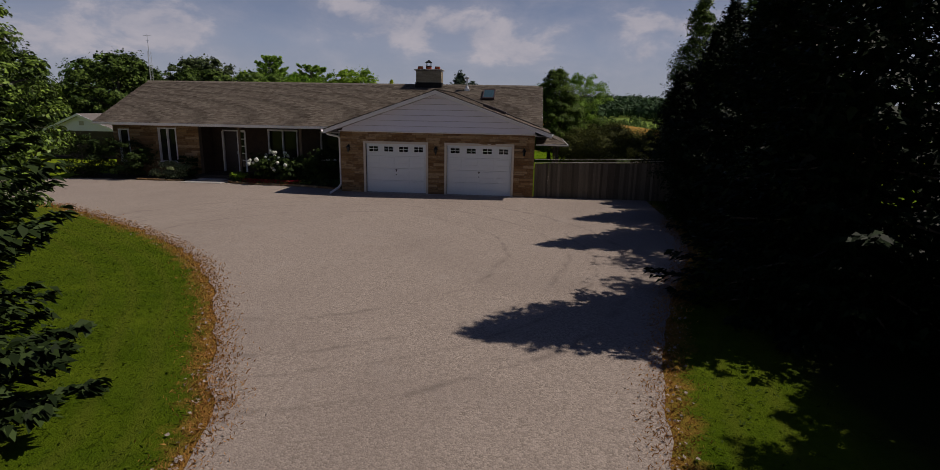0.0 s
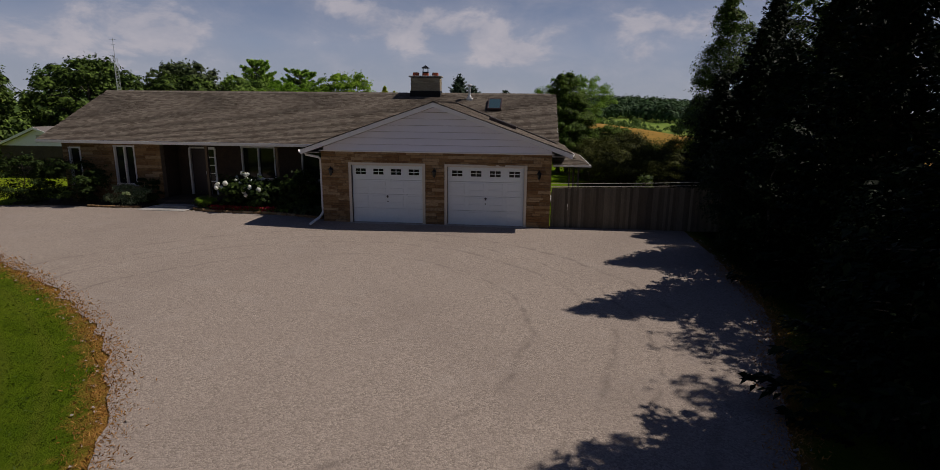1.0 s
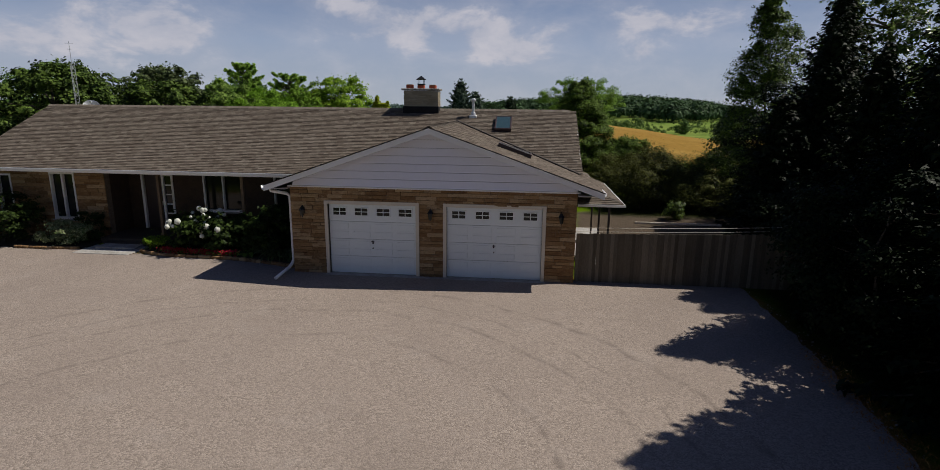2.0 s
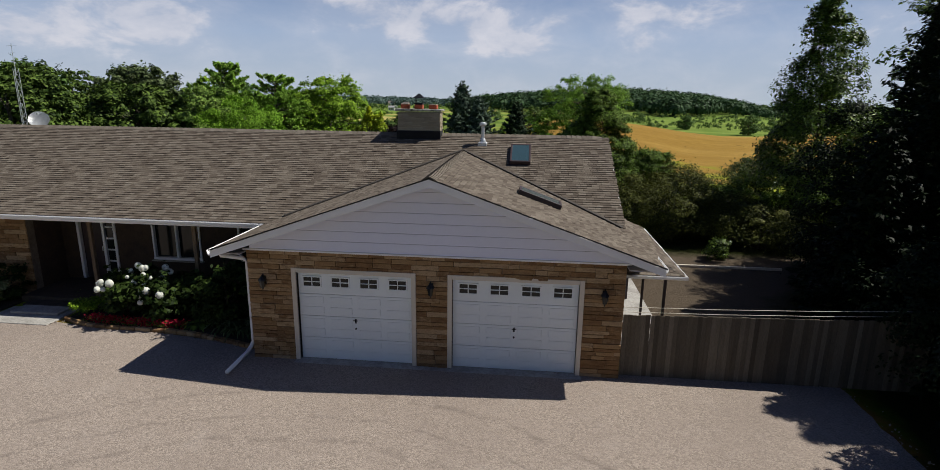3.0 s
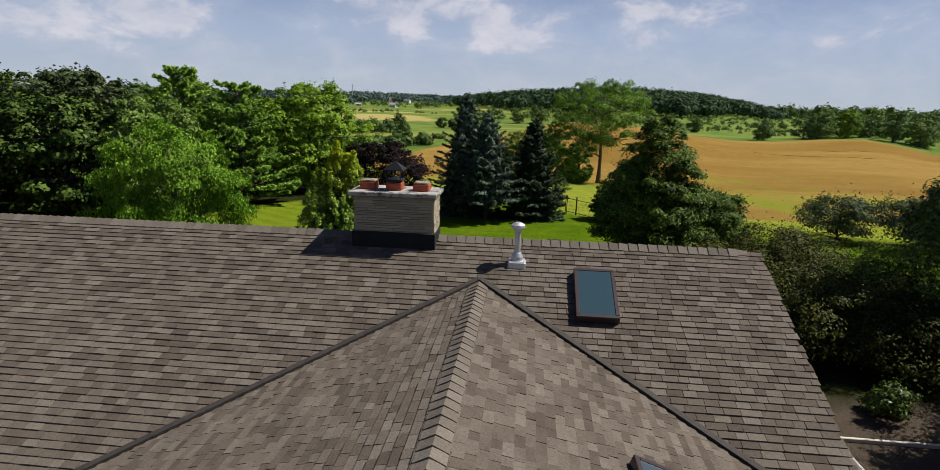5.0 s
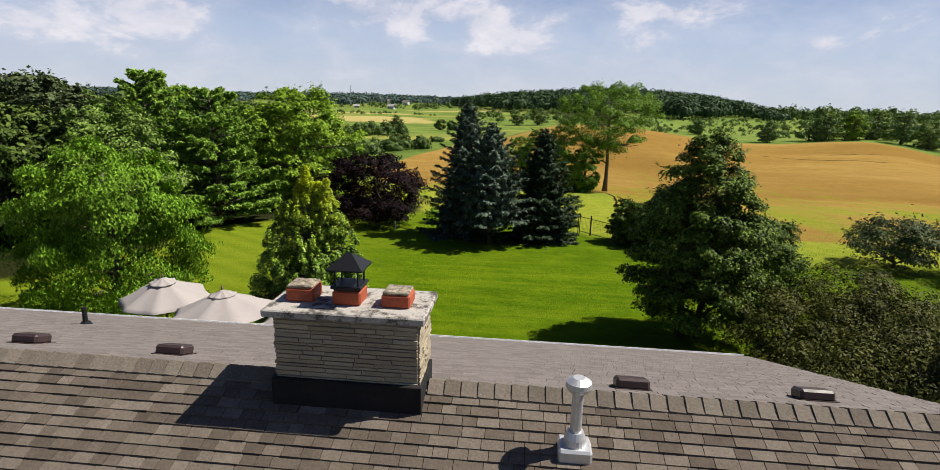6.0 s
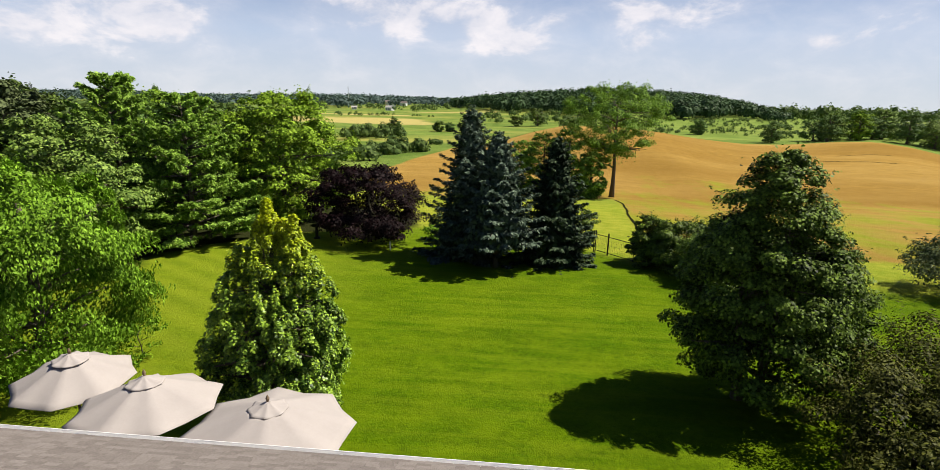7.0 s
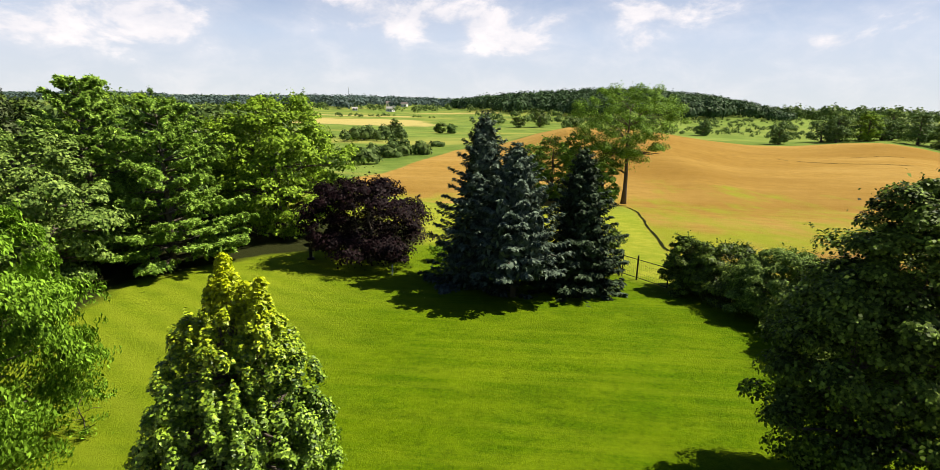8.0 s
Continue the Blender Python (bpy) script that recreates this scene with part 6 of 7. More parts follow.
def hydrangea(x, y, h, r, seed, blooms):
    # leaves coloured dark for the shade of the porch bed
    ob = broadleaf("hydrangea_bush", (x, y), h, r, r, 0.08, "leafy hydrangea with large white flower heads", "leaf_bed_shade", seed, 26, 90, 0.13, 0.4, "round", 0.75, 0, 0.02, "shrub", group="porch hydrangeas")
    rng = random.Random(seed)
    for k in range(blooms):
        a = rng.uniform(-2.9, 0.1)
        e = rng.uniform(0.15, 1.1)
        s = rng.uniform(0.05, 0.10)
        bm = bmesh.new()
        bmesh.ops.create_icosphere(bm, subdivisions=3, radius=s)
        for v in bm.verts:
            v.co *= 1 + 0.22 * noise.noise(v.co * 34 + Vector((seed, k, 0)))
            v.co.z *= 1.05
        bm.transform(Matrix.Translation((math.cos(a) * math.cos(e) * r * 1.05, math.sin(a) * math.cos(e) * r * 1.05, h * 0.45 + math.sin(e) * h * 0.6)))
        part("flower_head", bm, M["petal_white"], ob, smooth=True)


hydrangea(-8.5, 1.75, 1.3, 0.66, 121, 12)
hydrangea(-7.9, 2.05, 1.55, 0.62, 122, 11)
hydrangea(-7.3, 1.75, 1.3, 0.66, 123, 8)
hydrangea(-6.7, 2.1, 1.25, 0.55, 124, 3)
broadleaf("boxwood_bush", (-9.75, 1.78), 0.55, 0.36, 0.34, 0.05, "small clipped green bush by the walk", "leaf_green", 131, 18, 110, 0.055, 0.45, "round", 0.6, 0, 0.02, "shrub")
broadleaf("lilac_bush", (-5.7, 1.75), 1.8, 0.8, 0.7, 0.05, "dark leafy bush in the porch bed", "leaf_bed_shade", 132, 30, 120, 0.11, 0.36, "round", 0.6, 0, 0.03, "shrub")
broadleaf("lilac_bush", (-4.85, 2.0), 1.9, 0.6, 0.6, 0.05, "dark leafy bush between porch bed and garage", "leaf_bed_shade", 137, 30, 120, 0.11, 0.36, "round", 0.6, 0, 0.03, "shrub")
broadleaf("euonymus_bush", (-13.3, 2.0), 0.85, 0.95, 0.55, 0.05, "low variegated pale green bush under the window", "leaf_variegated", 133, 34, 140, 0.075, 0.36, "round", 0.6, 0, 0.02, "shrub")
broadleaf("yew_bush", (-12.8, 2.55), 1.15, 0.55, 0.4, 0.05, "dark green bush against the stone wall", "leaf_bed_shade", 134, 24, 120, 0.08, 0.4, "round", 0.5, 0, 0.02, "shrub")
broadleaf("yew_bush", (-15.5, 1.9), 2.05, 1.15, 0.9, 0.05, "big dark rounded bush under the front window", "leaf_bed_shade", 135, 44, 150, 0.10, 0.33, "round", 0.5, 0, 0.03, "shrub")
broadleaf("yew_bush", (-17.6, 1.7), 2.25, 1.15, 1.0, 0.05, "rounded green bush at the house corner", "leaf_bed_shade", 136, 44, 150, 0.10, 0.33, "round", 0.5, 0, 0.03, "shrub")


def blades(name, x, y, n, length, label, mat, seed, width=0.12):
    """A clump of arching strap leaves."""
    rng = np.random.default_rng(seed)
    Q = []
    for _ in range(n):
        a, lift = rng.random() * math.tau, rng.uniform(0.5, 1.2)
        L = length * rng.uniform(0.6, 1.1)
        p = [np.array([0.03 * math.cos(a), 0.03 * math.sin(a), 0.05])]
        for k in range(3):
            e = lift - 0.75 * k
            p.append(p[-1] + L / 3 * np.array([math.cos(a) * math.cos(e), math.sin(a) * math.cos(e), math.sin(e)]))
        side = np.array([-math.sin(a), math.cos(a), 0]) * width * L * 0.5
        for k in range(3):
            w0, w1 = (0.6, 1.0, 0.75)[k], (1.0, 0.75, 0.08)[k]
            Q.append([p[k] - side * w0, p[k] + side * w0, p[k + 1] + side * w1, p[k + 1] - side * w1])
    ob = thing(name, (x, y, 0.05), label, "plant")
    quads("leaf_clump", np.array(Q), M[mat], ob)


for i, (x, y) in enumerate([(-5.0, 1.15), (-4.6, 1.35), (-5.4, 1.2)]):
    blades("daylily", x, y, 60, 0.75, "clump of arching green strap leaves by the downspout", "leaf_grey", 141 + i, 0.10)
for i, (x, y) in enumerate([(-9.3, 2.2), (-9.0, 2.35), (-6.2, 1.3)]):
    blades("hosta", x, y, 40, 0.5, "clump of broad hosta leaves in the bed", "leaf_maple", 151 + i, 0.35)
rng = np.random.default_rng(9)
pts = np.array(smooth_line([(-9.2, 1.36), (-8.6, 1.24), (-7.4, 1.2), (-6.5, 1.2)], 30))
k = rng.integers(0, len(pts), 1500)
c = np.column_stack([pts[k] + rng.normal(0, 0.075, (1500, 2)), rng.uniform(0.10, 0.25, 1500)])
quads("red_begonias", leaves(rng, c, rng.normal(size=c.shape) * 0.6 + [0, -0.2, 1], rng.uniform(0.035, 0.07, 1500), 0.9), M["petal_red"])
tagged(bpy.data.objects["red_begonias"], "edging row of small red flowers along the bed", "flowers", kind="stuff")
c = c + rng.normal(0, 0.03, c.shape) - [0, 0, 0.05]
quads("flower_leaves", leaves(rng, c, rng.normal(size=c.shape) + [0, 0, 0.6], 0.06, 0.8), M["leaf_maple"])
tagged(bpy.data.objects["flower_leaves"], "low green leaves under the red flowers", "flowers", kind="stuff")

# ---- outbuilding, tower, gate ----
shed = thing("outbuilding", (-24.6, 10.2, -0.25), "small gabled outbuilding with pale siding behind the house", "shed")
bm = bmesh.new()
cube(bm, (0, 3.5, 1.0), (5.0, 7.0, 2.0))
part("wall", bm, M["porch"], shed)
bm = bmesh.new()
v = [bm.verts.new(c) for c in ((-2.5, -0.01, 2.0), (2.5, -0.01, 2.0), (0, -0.01, 3.0), (-2.5, 6.9, 2.0), (2.5, 6.9, 2.0), (0, 6.9, 3.0))]
for q in ((0, 1, 2), (3, 5, 4), (0, 3, 4, 1), (1, 4, 5, 2), (2, 5, 3, 0)):
    bm.faces.new([v[i] for i in q])
part("gable_wall", bm, M["siding"], shed)
for s in (-1, 1):
    slab("roof", [(0, -0.3, 3.09), (s * 2.85, -0.3, 1.95), (s * 2.85, 7.2, 1.95), (0, 7.2, 3.09)], 0.07, M["shingle_pale"], shed)
    board("rake_board", (0, -0.305, 3.08), (s * 2.87, -0.305, 1.93), 0.14, 0.025, M["white"], shed)
part("gable_vent", block((-0.16, -0.03, 2.35), (0.16, 0.0, 2.62), 0.01), M["soffit"], shed)

tower = thing("antenna_tower", (-21.6, 13.2, 0), "slim galvanised lattice antenna tower behind the house", "tower")
legs = [(0.12 * math.cos(a), 0.12 * math.sin(a)) for a in (0.5, 0.5 + math.tau / 3, 0.5 + 2 * math.tau / 3)]
for x, y in legs:
    bm = bmesh.new()
    tube(bm, [(x, y, 0), (x, y, 6.9)], [0.012, 0.012], 6)
    part("leg", bm, M["zinc"], tower)
for k in range(14):
    z = 0.3 + 0.47 * k
    bm = bmesh.new()
    for i in range(3):
        a, b = legs[i], legs[(i + 1) % 3]
        tube(bm, [(*a, z), (*b, z + 0.47)], [0.008, 0.008], 4)
        tube(bm, [(*a, z), (*b, z)], [0.008, 0.008], 4)
    part("brace", bm, M["zinc"], tower)
bm = bmesh.new()
tube(bm, [(0, 0, 6.6), (0, 0, 8.0)], [0.018, 0.012], 6)
for z, l in ((7.9, 0.25), (7.6, 0.12)):
    tube(bm, [(-l, 0, z), (l, 0, z)], [0.01, 0.01], 4)
part("mast", bm, M["zinc"], tower)
dish = thing("satellite_dish", (-20.8, 13.2, 0), "small pale satellite dish on a pole", "satellite dish")
bm = bmesh.new()
tube(bm, [(0, 0, 0), (0, 0, 4.55)], [0.03, 0.03], 8)
part("pole", bm, M["zinc"], dish)
bm = bmesh.new()
aim = Matrix.Translation((0.08, -0.1, 4.6)) @ Matrix.Rotation(0.9, 4, "X") @ Matrix.Rotation(0.5, 4, "Y")
rings = []
for i in range(5):
    r = 0.08 + 0.085 * i
    rings.append([bm.verts.new(aim @ Vector((r * math.cos(a * math.tau / 18), r * math.sin(a * math.tau / 18), 0.5 * r * r))) for a in range(18)])
bm.faces.new(rings[0])
for r0, r1 in zip(rings, rings[1:]):
    for k in range(18):
        bm.faces.new((r0[k], r0[(k + 1) % 18], r1[(k + 1) % 18], r1[k]))
bmesh.ops.solidify(bm, geom=list(bm.faces), thickness=0.012)
part("reflector", bm, M["zinc"], dish)
bm = bmesh.new()
tube(bm, [aim @ Vector((0, 0.38, 0.08)), aim @ Vector((0, 0.1, 0.45))], [0.012, 0.012], 6)
cube(bm, aim @ Vector((0, 0.06, 0.47)), (0.07, 0.07, 0.12), None, 0.01)
part("feed_arm", bm, M["zinc"], dish)

gate = thing("wire_gate", (4.1, 35.1, float(height(4.1, 35.1))), "low dark wire gate between thin posts at the field", "gate")
GATE_RUN = Vector((0.66, -0.75, 0.0))
for at in (-1.0, -0.88, 0.0, 1.7):
    bm = bmesh.new()
    tube(bm, [GATE_RUN * at + Vector((0, 0, -0.1)), GATE_RUN * at + Vector((0.01, 0, 1.22))], [0.045, 0.04] if at == 0 else [0.028, 0.026], 8)
    part("post", bm, M["black"], gate)
for a, b in ((-0.88, 0.0), (0.0, 1.7)):
    for z in (0.12, 1.02):
        bm = bmesh.new()
        tube(bm, [GATE_RUN * a + Vector((0, 0, z)), GATE_RUN * b + Vector((0, 0, z))], [0.02, 0.02], 6)
        part("rail", bm, M["black"], gate)
    bm = bmesh.new()
    n = max(6, int((b - a) / 0.11))
    for i in range(1, n):
        at = GATE_RUN * (a + (b - a) * i / n)
        tube(bm, [at + Vector((0, 0, 0.12)), at + Vector((0, 0, 1.02))], [0.003, 0.003], 4)
    for z in (0.34, 0.57, 0.80):
        tube(bm, [GATE_RUN * a + Vector((0, 0, z)), GATE_RUN * b + Vector((0, 0, z))], [0.003, 0.003], 4)
    part("wire_mesh", bm, M["black"], gate)

# ---- small things on the back lawn and far farms ----
bath = thing("bird_bath", (-12.6, 36.4, float(height(-12.6, 36.4))), "dark stone bird bath on a pedestal under the trees", "bird bath")
bm = bmesh.new()
tube(bm, [(0, 0, 0), (0, 0, 0.08), (0, 0, 0.14), (0, 0, 0.72)], [0.2, 0.2, 0.09, 0.08], 12)
part("pedestal", bm, M["black"], bath)
bm = bmesh.new()
tube(bm, [(0, 0, 0.70), (0, 0, 0.76), (0, 0, 0.82), (0, 0, 0.82), (0, 0, 0.78)], [0.1, 0.3, 0.36, 0.32, 0.1], 18)
part("bowl", bm, M["black"], bath)
stake = part("garden_stake", block((-0.03, -0.03, 0.0), (0.03, 0.03, 0.55), 0.006), M["white"])
stake.location = (-7.6, 34.0, float(height(-7.6, 34.0)) - 0.02)
tagged(stake, "short white garden stake by the plum tree", "stake")
broadleaf("spiraea_bush", (-5.6, 37.4), 1.1, 0.7, 0.6, 0.05, "small yellow-green bush beside the spruces", "leaf_light", 161, 18, 110, 0.10, 0.4, "round", 0.6, 0, 0.03, "shrub")


def farm(x, y, w, d, h, label, turn):
    ob = thing("farm_building", (x, y, float(height(x, y)) - 0.3), label, "farmhouse", "far farms")
    ob.rotation_euler.z = turn
    part("wall", block((-w / 2, -d / 2, 0), (w / 2, d / 2, h)), M["white"], ob)
    bm = bmesh.new()
    v = [bm.verts.new(c) for c in ((-w / 2 - 0.5, -d / 2 - 0.5, h - 0.1), (w / 2 + 0.5, -d / 2 - 0.5, h - 0.1), (w / 2 + 0.5, d / 2 + 0.5, h - 0.1), (-w / 2 - 0.5, d / 2 + 0.5, h - 0.1), (-w / 2 - 0.5, 0, h + d * 0.35), (w / 2 + 0.5, 0, h + d * 0.35))]
    for q in ((0, 1, 5, 4), (2, 3, 4, 5), (0, 4, 3), (1, 2, 5), (0, 3, 2, 1)):
        bm.faces.new([v[i] for i in q])
    part("roof", bm, M["shingle_pale"], ob)
    for k in range(4):
        xx = -w / 2 + w * (k + 0.5) / 4
        part("window", block((xx - 0.5, -d / 2 - 0.05, h * 0.4), (xx + 0.5, -d / 2 + 0.02, h * 0.75)), M["glass"], ob)


farm(-212, 880, 15, 9, 6.5, "white farmhouse across the valley", 0.3)
farm(-196, 905, 9, 8, 5, "small white farm shed across the valley", -0.2)
farm(-345, 930, 12, 8, 5, "pale farm building among far trees", 0.1)

# ---- shingles ----
def course_plan(u_len, v_len, seed, exposure=0.105):
    """Course by course: the shingles' start, width and height up the slope."""
    rng = random.Random(seed)
    out = []
    v, j = 0.0, 0
    while v < v_len - 0.02:
        u = -rng.random() * 0.3
        while u < u_len:
            w = rng.choice((0.13, 0.17, 0.20, 0.20, 0.25))
            a, b = max(u, 0.0), min(u + w, u_len)
            if b - a > 0.05:
                out.append((a, v, b - a, min(exposure, v_len - v), rng.random()))
            u += w
        v += exposure
        j += 1
    return out


def shingle_field(name, o, u, v, u_len, v_len, seed, material, parent, keep, label=""):
    """A joined field of shingles, each a thin tilted slab of its own."""
    o, u, v = np.array(o, float), np.array(Vector(u).normalized()), np.array(Vector(v).normalized())
    n = np.cross(u, v)
    pale_slope = material == M["shingle_pale"]
    V, F = [], []
    for a, b, w, e, r in course_plan(u_len, v_len, seed):
        p = o + u * (a + w / 2) + v * (b + e / 2)
        if not keep(p):
            continue
        g = 0.003
        lift, low = (0.007 + 0.005 * r if pale_slope else 0.014 + 0.010 * r), 0.003
        i = len(V)
        for uu, vv, hh in ((a + g, b, lift), (a + w - g, b, lift), (a + w - g, b + e + 0.02, low), (a + g, b + e + 0.02, low), (a + g, b, 0.0), (a + w - g, b, 0.0), (a + w - g, b + e, 0.0), (a + g, b + e, 0.0)):
            V.append(tuple(o + u * uu + v * vv + n * hh))
        F += [(i, i + 1, i + 2, i + 3), (i + 4, i + 5, i + 1, i), (i + 5, i + 6, i + 2, i + 1), (i + 7, i + 4, i, i + 3)]
    ob = raw(name, V, F, material, parent, label)
    ob["kind"] = "stuff"
    return ob


L_FRONT = math.hypot(RIDGE_Y - FRONT_Y, RIDGE_Z - EAVE_Z)
L_BACK = math.hypot(BACK_Y - RIDGE_Y, RIDGE_Z - 2.70)
L_GAR = math.hypot(G_HALF, G_TOP - 2.66)


def near_patch(p):
    return p[1] < 1.7 and p[0] < 2.6


shingle_field("shingles", (LEFT_X - 0.045, FRONT_Y - 0.02, EAVE_Z - 0.008), (1, 0, 0), (0, 1, SLOPE), RIGHT_X - LEFT_X + 0.09, L_FRONT, 1, M["shingle"], roof,
              lambda p: p[2] > garage_z(p[0]) - 0.25 or abs(p[0] - G_X) > G_HALF)
shingle_field("shingles", (RIGHT_X + 0.045, BACK_Y + 0.02, 2.692), (-1, 0, 0), (0, -1, B_SLOPE), RIGHT_X - LEFT_X + 0.09, L_BACK, 2, M["shingle_pale"], roof_back, lambda p: True)
shingle_field("shingles", (G_X - G_HALF - 0.02, 6.3, 2.653), (0, -1, 0), (1, 0, G_SLOPE), 6.3 - G_FRONT + 0.045, L_GAR, 3, M["shingle"], roof_gl,
              lambda p: p[1] < FRONT_Y or p[2] > front_z(p[1]) - 0.12)
shingle_field("shingles", (G_X + G_HALF + 0.02, G_FRONT - 0.045, 2.653), (0, 1, 0), (-1, 0, G_SLOPE), 6.3 - G_FRONT + 0.045, L_GAR, 4, M["shingle"], roof_gr,
              lambda p: (p[1] < FRONT_Y or p[2] > front_z(p[1]) - 0.12 or p[0] > RIGHT_X) and p[1] < 4.25 + 0.6 * (G_X + G_HALF - p[0]) and not near_patch(p))
shingle_field("shingles", (5.44, 0.53, 2.207), (0, 1, 0), (-1, 0, 0.39), 4.79, 1.07, 5, M["shingle"], side, lambda p: p[1] - 0.55 > 5.42 - p[0])
shingle_field("shingles", (4.16, 0.53, 2.207), (1, 0, 0), (0, 1, 0.39), 1.27, 1.07, 6, M["shingle"], side_hip, lambda p: p[1] - 0.55 < 5.42 - p[0])

# the shingles nearest to the flight are pieces of their own
shapes = {}


def shingle_piece(w):
    k = round(w, 2)
    if k not in shapes:
        V = [(0.003, 0, 0.024), (k - 0.003, 0, 0.024), (k - 0.003, 0.125, 0.004), (0.003, 0.125, 0.004), (0.003, 0, 0), (k - 0.003, 0, 0), (k - 0.003, 0.105, 0), (0.003, 0.105, 0)]
        me = bpy.data.meshes.new("shingle")
        me.from_pydata(V, [], [(0, 1, 2, 3), (4, 5, 1, 0), (5, 6, 2, 1), (7, 4, 0, 3)])
        me.materials.append(M["shingle_one"])
        shapes[k] = me
    return shapes[k]


gv = Vector((-1, 0, G_SLOPE)).normalized()
gu = Vector((0, 1, 0))
gn = gu.cross(gv)
base = Matrix((gu, gv, gn)).transposed().to_4x4()
o = Vector((G_X + G_HALF + 0.02, G_FRONT - 0.045, 2.653))
count = 0
for a, b, w, e, r in course_plan(6.3 - G_FRONT + 0.045, L_GAR, 4):
    c = o + gu * (a + w / 2) + gv * (b + e / 2)
    if near_patch(c) and count < 300 and e > 0.09:
        ob = new("shingle", shingle_piece(w))
        ob.parent = roof_gr
        ob.matrix_basis = Matrix.Translation(o + gu * a + gv * b + gn * (0.003 * r)) @ base
        count += 1


# ridge caps
def ridge_caps(a, b, left, right, parent, step=0.15, size=0.30):
    """Bent cap shingles, lapped along a ridge."""
    a, b = Vector(a), Vector(b)
    d = (b - a).normalized()
    n = int((b - a).length / step)
    L, R = Vector(left).normalized(), Vector(right).normalized()
    w = 0.145
    V = []
    for p, h in ((Vector((0, 0, 0)), 0.044), (d * size, 0.018)):
        up = Vector((0, 0, h))
        V += [p + L * w + up * 0.7, p + up * 1.25, p + R * w + up * 0.7]
    V += [V[0] - Vector((0, 0, 0.028)), V[1] - Vector((0, 0, 0.028)), V[2] - Vector((0, 0, 0.028))]
    me = bpy.data.meshes.new("ridge_cap")
    me.from_pydata([tuple(v) for v in V], [], [(0, 1, 4, 3), (1, 2, 5, 4), (6, 7, 1, 0), (7, 8, 2, 1), (6, 0, 3), (8, 5, 2)])
    me.materials.append(M["cap_shingle"])
    for i in range(n):
        ob = new("ridge_cap", me)
        ob.parent = parent
        ob.location = a + d * step * i
        ob.rotation_euler = (random.uniform(-0.01, 0.01), random.uniform(-0.01, 0.01), 0)


ridge_caps((LEFT_X, RIDGE_Y, RIDGE_Z), (-2.2, RIDGE_Y, RIDGE_Z), (0, -1, -SLOPE), (0, 1, -B_SLOPE), roof, 0.155)
ridge_caps((-0.72, RIDGE_Y, RIDGE_Z), (RIGHT_X - 0.2, RIDGE_Y, RIDGE_Z), (0, -1, -SLOPE), (0, 1, -B_SLOPE), roof, 0.155)
ridge_caps((G_X, G_FRONT - 0.03, G_TOP), (G_X, 5.5, G_TOP), (-1, 0, -G_SLOPE), (1, 0, -G_SLOPE), roof_gr, 0.15)
# dark strip along each valley
for s in (-1, 1):
    y_top = FRONT_Y + (G_TOP - EAVE_Z) / SLOPE
    a = Vector((G_X, y_top, G_TOP + 0.065))
    k = 4.3
    b = Vector((G_X + s * k, FRONT_Y + (garage_z(G_X + s * k) - EAVE_Z) / SLOPE, garage_z(G_X + s * k) + 0.065))
    d = (b - a).normalized()
    q = Vector((d.y, -d.x, 0)).normalized() * 0.05
    bm = bmesh.new()
    v = [bm.verts.new(p) for p in (a - q, a + q, b + q, b - q)]
    w = [bm.verts.new(p - Vector((0, 0, 0.065))) for p in (a - q, a + q, b + q, b - q)]
    bm.faces.new(v)
    for i in range(4):
        bm.faces.new((v[i], w[i], w[(i + 1) % 4], v[(i + 1) % 4]))
    part("valley_strip", bm, M["deck"], house, "dark valley strip between two roof slopes")


# ---- ledge stone facing ----
def stone_shapes(name, material, count, seed):
    rng = random.Random(seed)
    out = []
    for k in range(count):
        bm = bmesh.new()
        bmesh.ops.create_cube(bm, size=1)
        bmesh.ops.bevel(bm, geom=list(bm.edges), offset=0.06, segments=1, affect="EDGES")
        for v in bm.verts:
            if v.co.y < 0:
                v.co.y += rng.uniform(-0.18, 0.18)
        me = bpy.data.meshes.new(name)
        bm.to_mesh(me)
        bm.free()
        me.materials.append(material)
        out.append(me)
    return out


LEDGE = stone_shapes("stone", M["stone"], 8, 1)
CHIM = stone_shapes("stone", M["chimney_stone"], 6, 2)


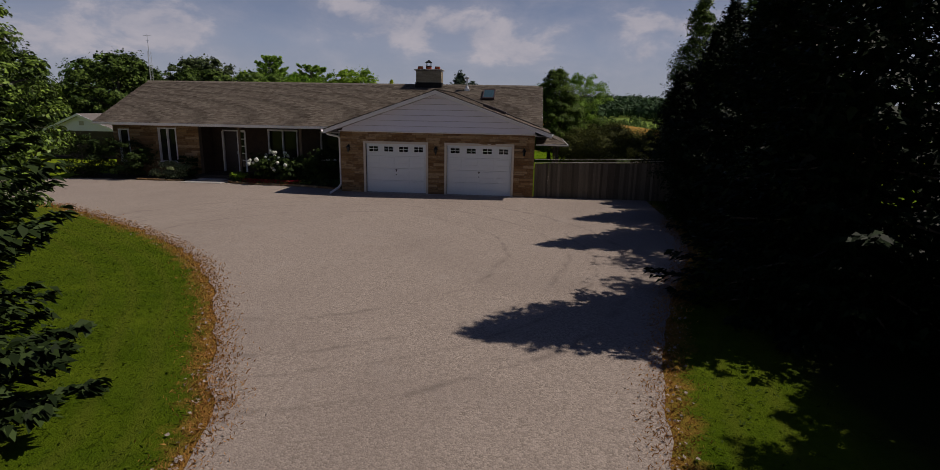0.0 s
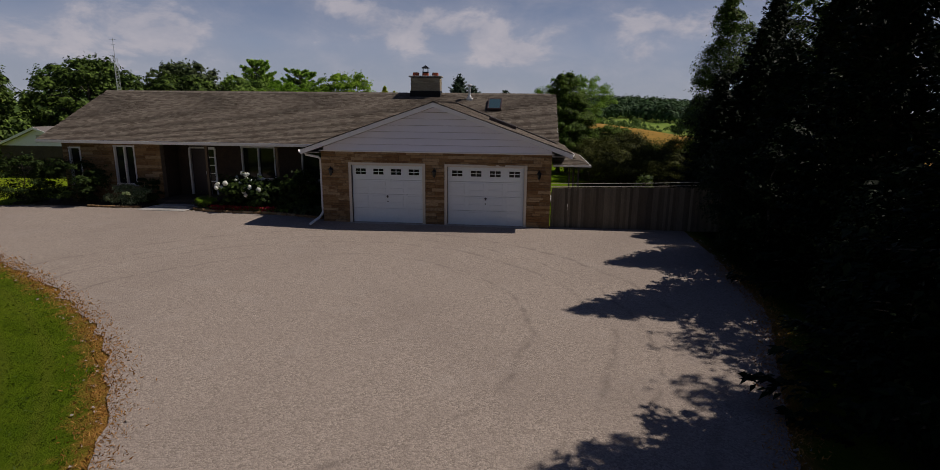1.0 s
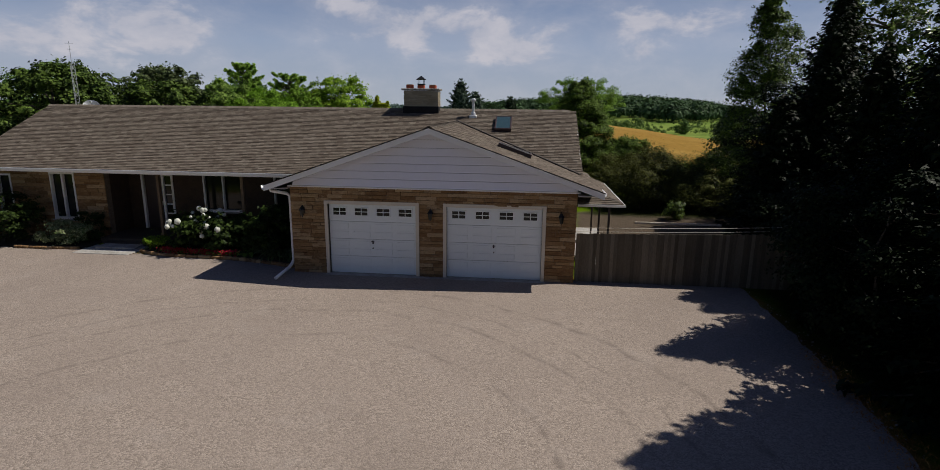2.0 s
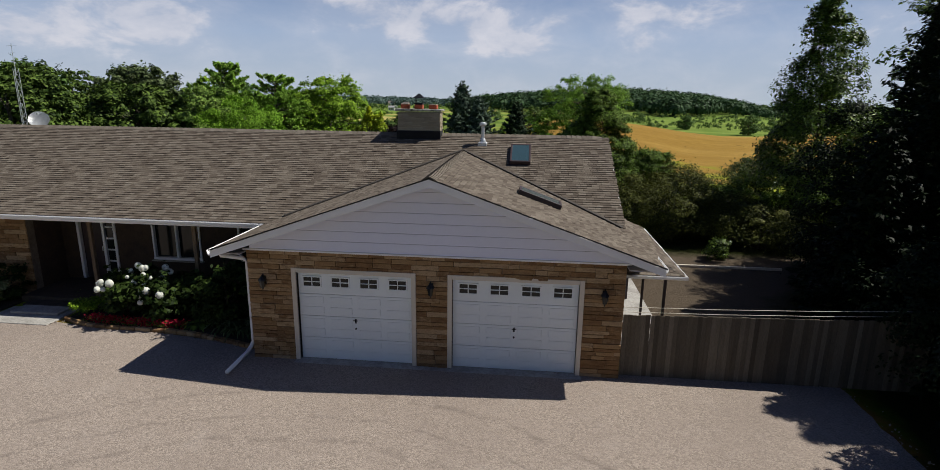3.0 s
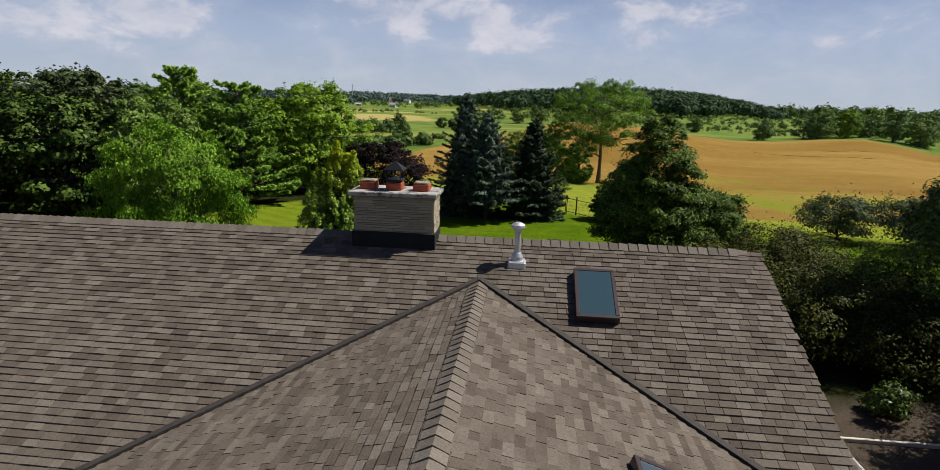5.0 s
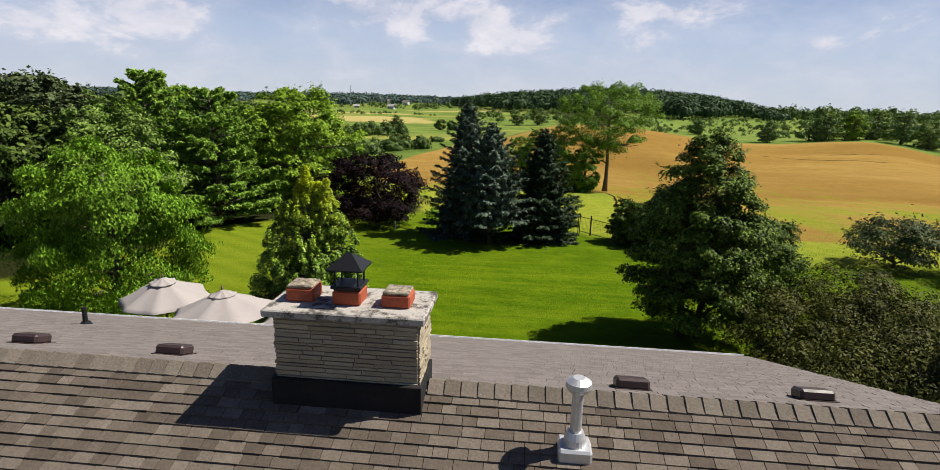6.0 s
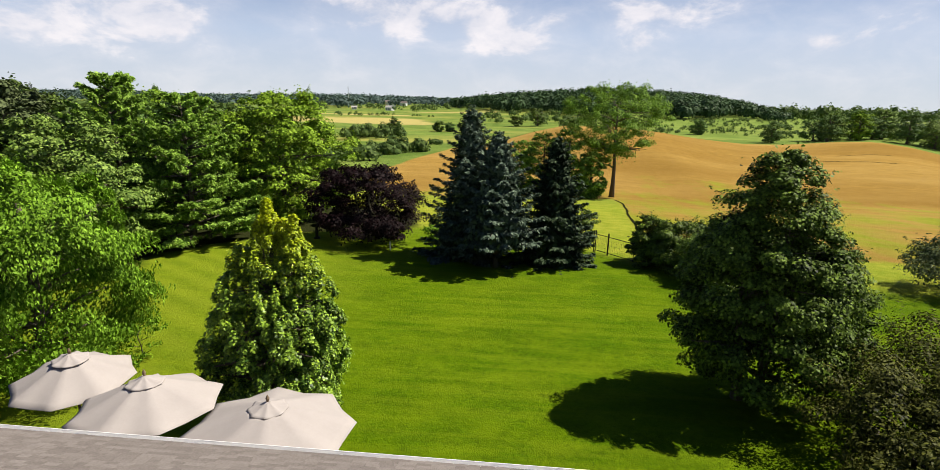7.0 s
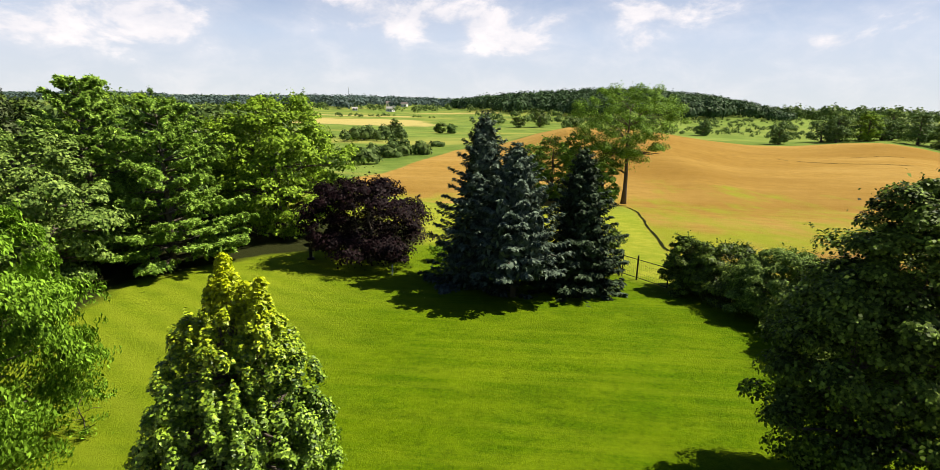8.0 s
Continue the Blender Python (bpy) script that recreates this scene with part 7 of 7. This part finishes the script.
def lay(parent, shapes, origin, along, out, width, z0, z1, holes, seed, rows=(0.075, 0.13), lengths=(0.22, 0.62), proud=(0.018, 0.045), name="stone"):
    """Lay ledge stones course by course on an upright face, round its openings."""
    rng = random.Random(seed)
    along, out = Vector(along), Vector(out)
    turn = Matrix((along, -out, Vector((0, 0, 1)))).transposed().to_4x4()
    z = z0
    while z < z1 - 0.03:
        h = min(rng.uniform(*rows), z1 - z)
        spans = [(0.0, width)]
        for a, b, lo, hi in holes:
            if lo < z + h * 0.5 < hi:
                spans = [s for p, q in spans for s in ((p, min(q, a)), (max(p, b), q)) if s[1] - s[0] > 0.02]
        for p, q in spans:
            u = p
            while u < q - 1e-3:
                w = min(rng.uniform(*lengths), q - u)
                if q - u - w < 0.12:
                    w = q - u
                d = rng.uniform(*proud)
                ob = new(name, shapes[rng.randrange(len(shapes))])
                ob.parent = parent
                c = Vector(origin) + along * (u + w / 2) + out * (d * 0.5) + Vector((0, 0, z + h / 2))
                ob.matrix_basis = Matrix.Translation(c) @ turn @ Matrix.Diagonal((w - 0.008, d, h - 0.007, 1))
                u += w
        z += h


lay(wall_garage, LEDGE, (-4.1, 0, 0), (1, 0, 0), (0, -1, 0), 8.2, 0.0, 2.575, [(a + 4.0, b + 4.2, 0.0, 2.2) for a, b in GD], 11)
lay(wall_front, LEDGE, (-16.8, 3.0, 0), (1, 0, 0), (0, -1, 0), 4.5, 0.0, 2.55, [(0.25, 0.85, 0.66, 2.35), (2.35, 3.35, 0.66, 2.45)], 12, (0.09, 0.15), (0.3, 0.7))
lay(chimney, CHIM, (-2.08, 6.19, 4.82), (1, 0, 0), (0, -1, 0), 1.30, 0.0, 0.605, [], 13, (0.024, 0.052), (0.14, 0.46), (0.008, 0.024))
lay(chimney, CHIM, (-0.78, 6.19, 4.82), (0, 1, 0), (1, 0, 0), 0.56, 0.0, 0.605, [], 14, (0.024, 0.052), (0.10, 0.30), (0.008, 0.024))
lay(chimney, CHIM, (-2.08, 6.75, 4.82), (0, -1, 0), (-1, 0, 0), 0.56, 0.0, 0.605, [], 15, (0.024, 0.052), (0.10, 0.30), (0.008, 0.024))
lay(chimney, CHIM, (-0.78, 6.75, 4.82), (-1, 0, 0), (0, 1, 0), 1.30, 0.0, 0.605, [], 16, (0.024, 0.052), (0.14, 0.46), (0.008, 0.024))
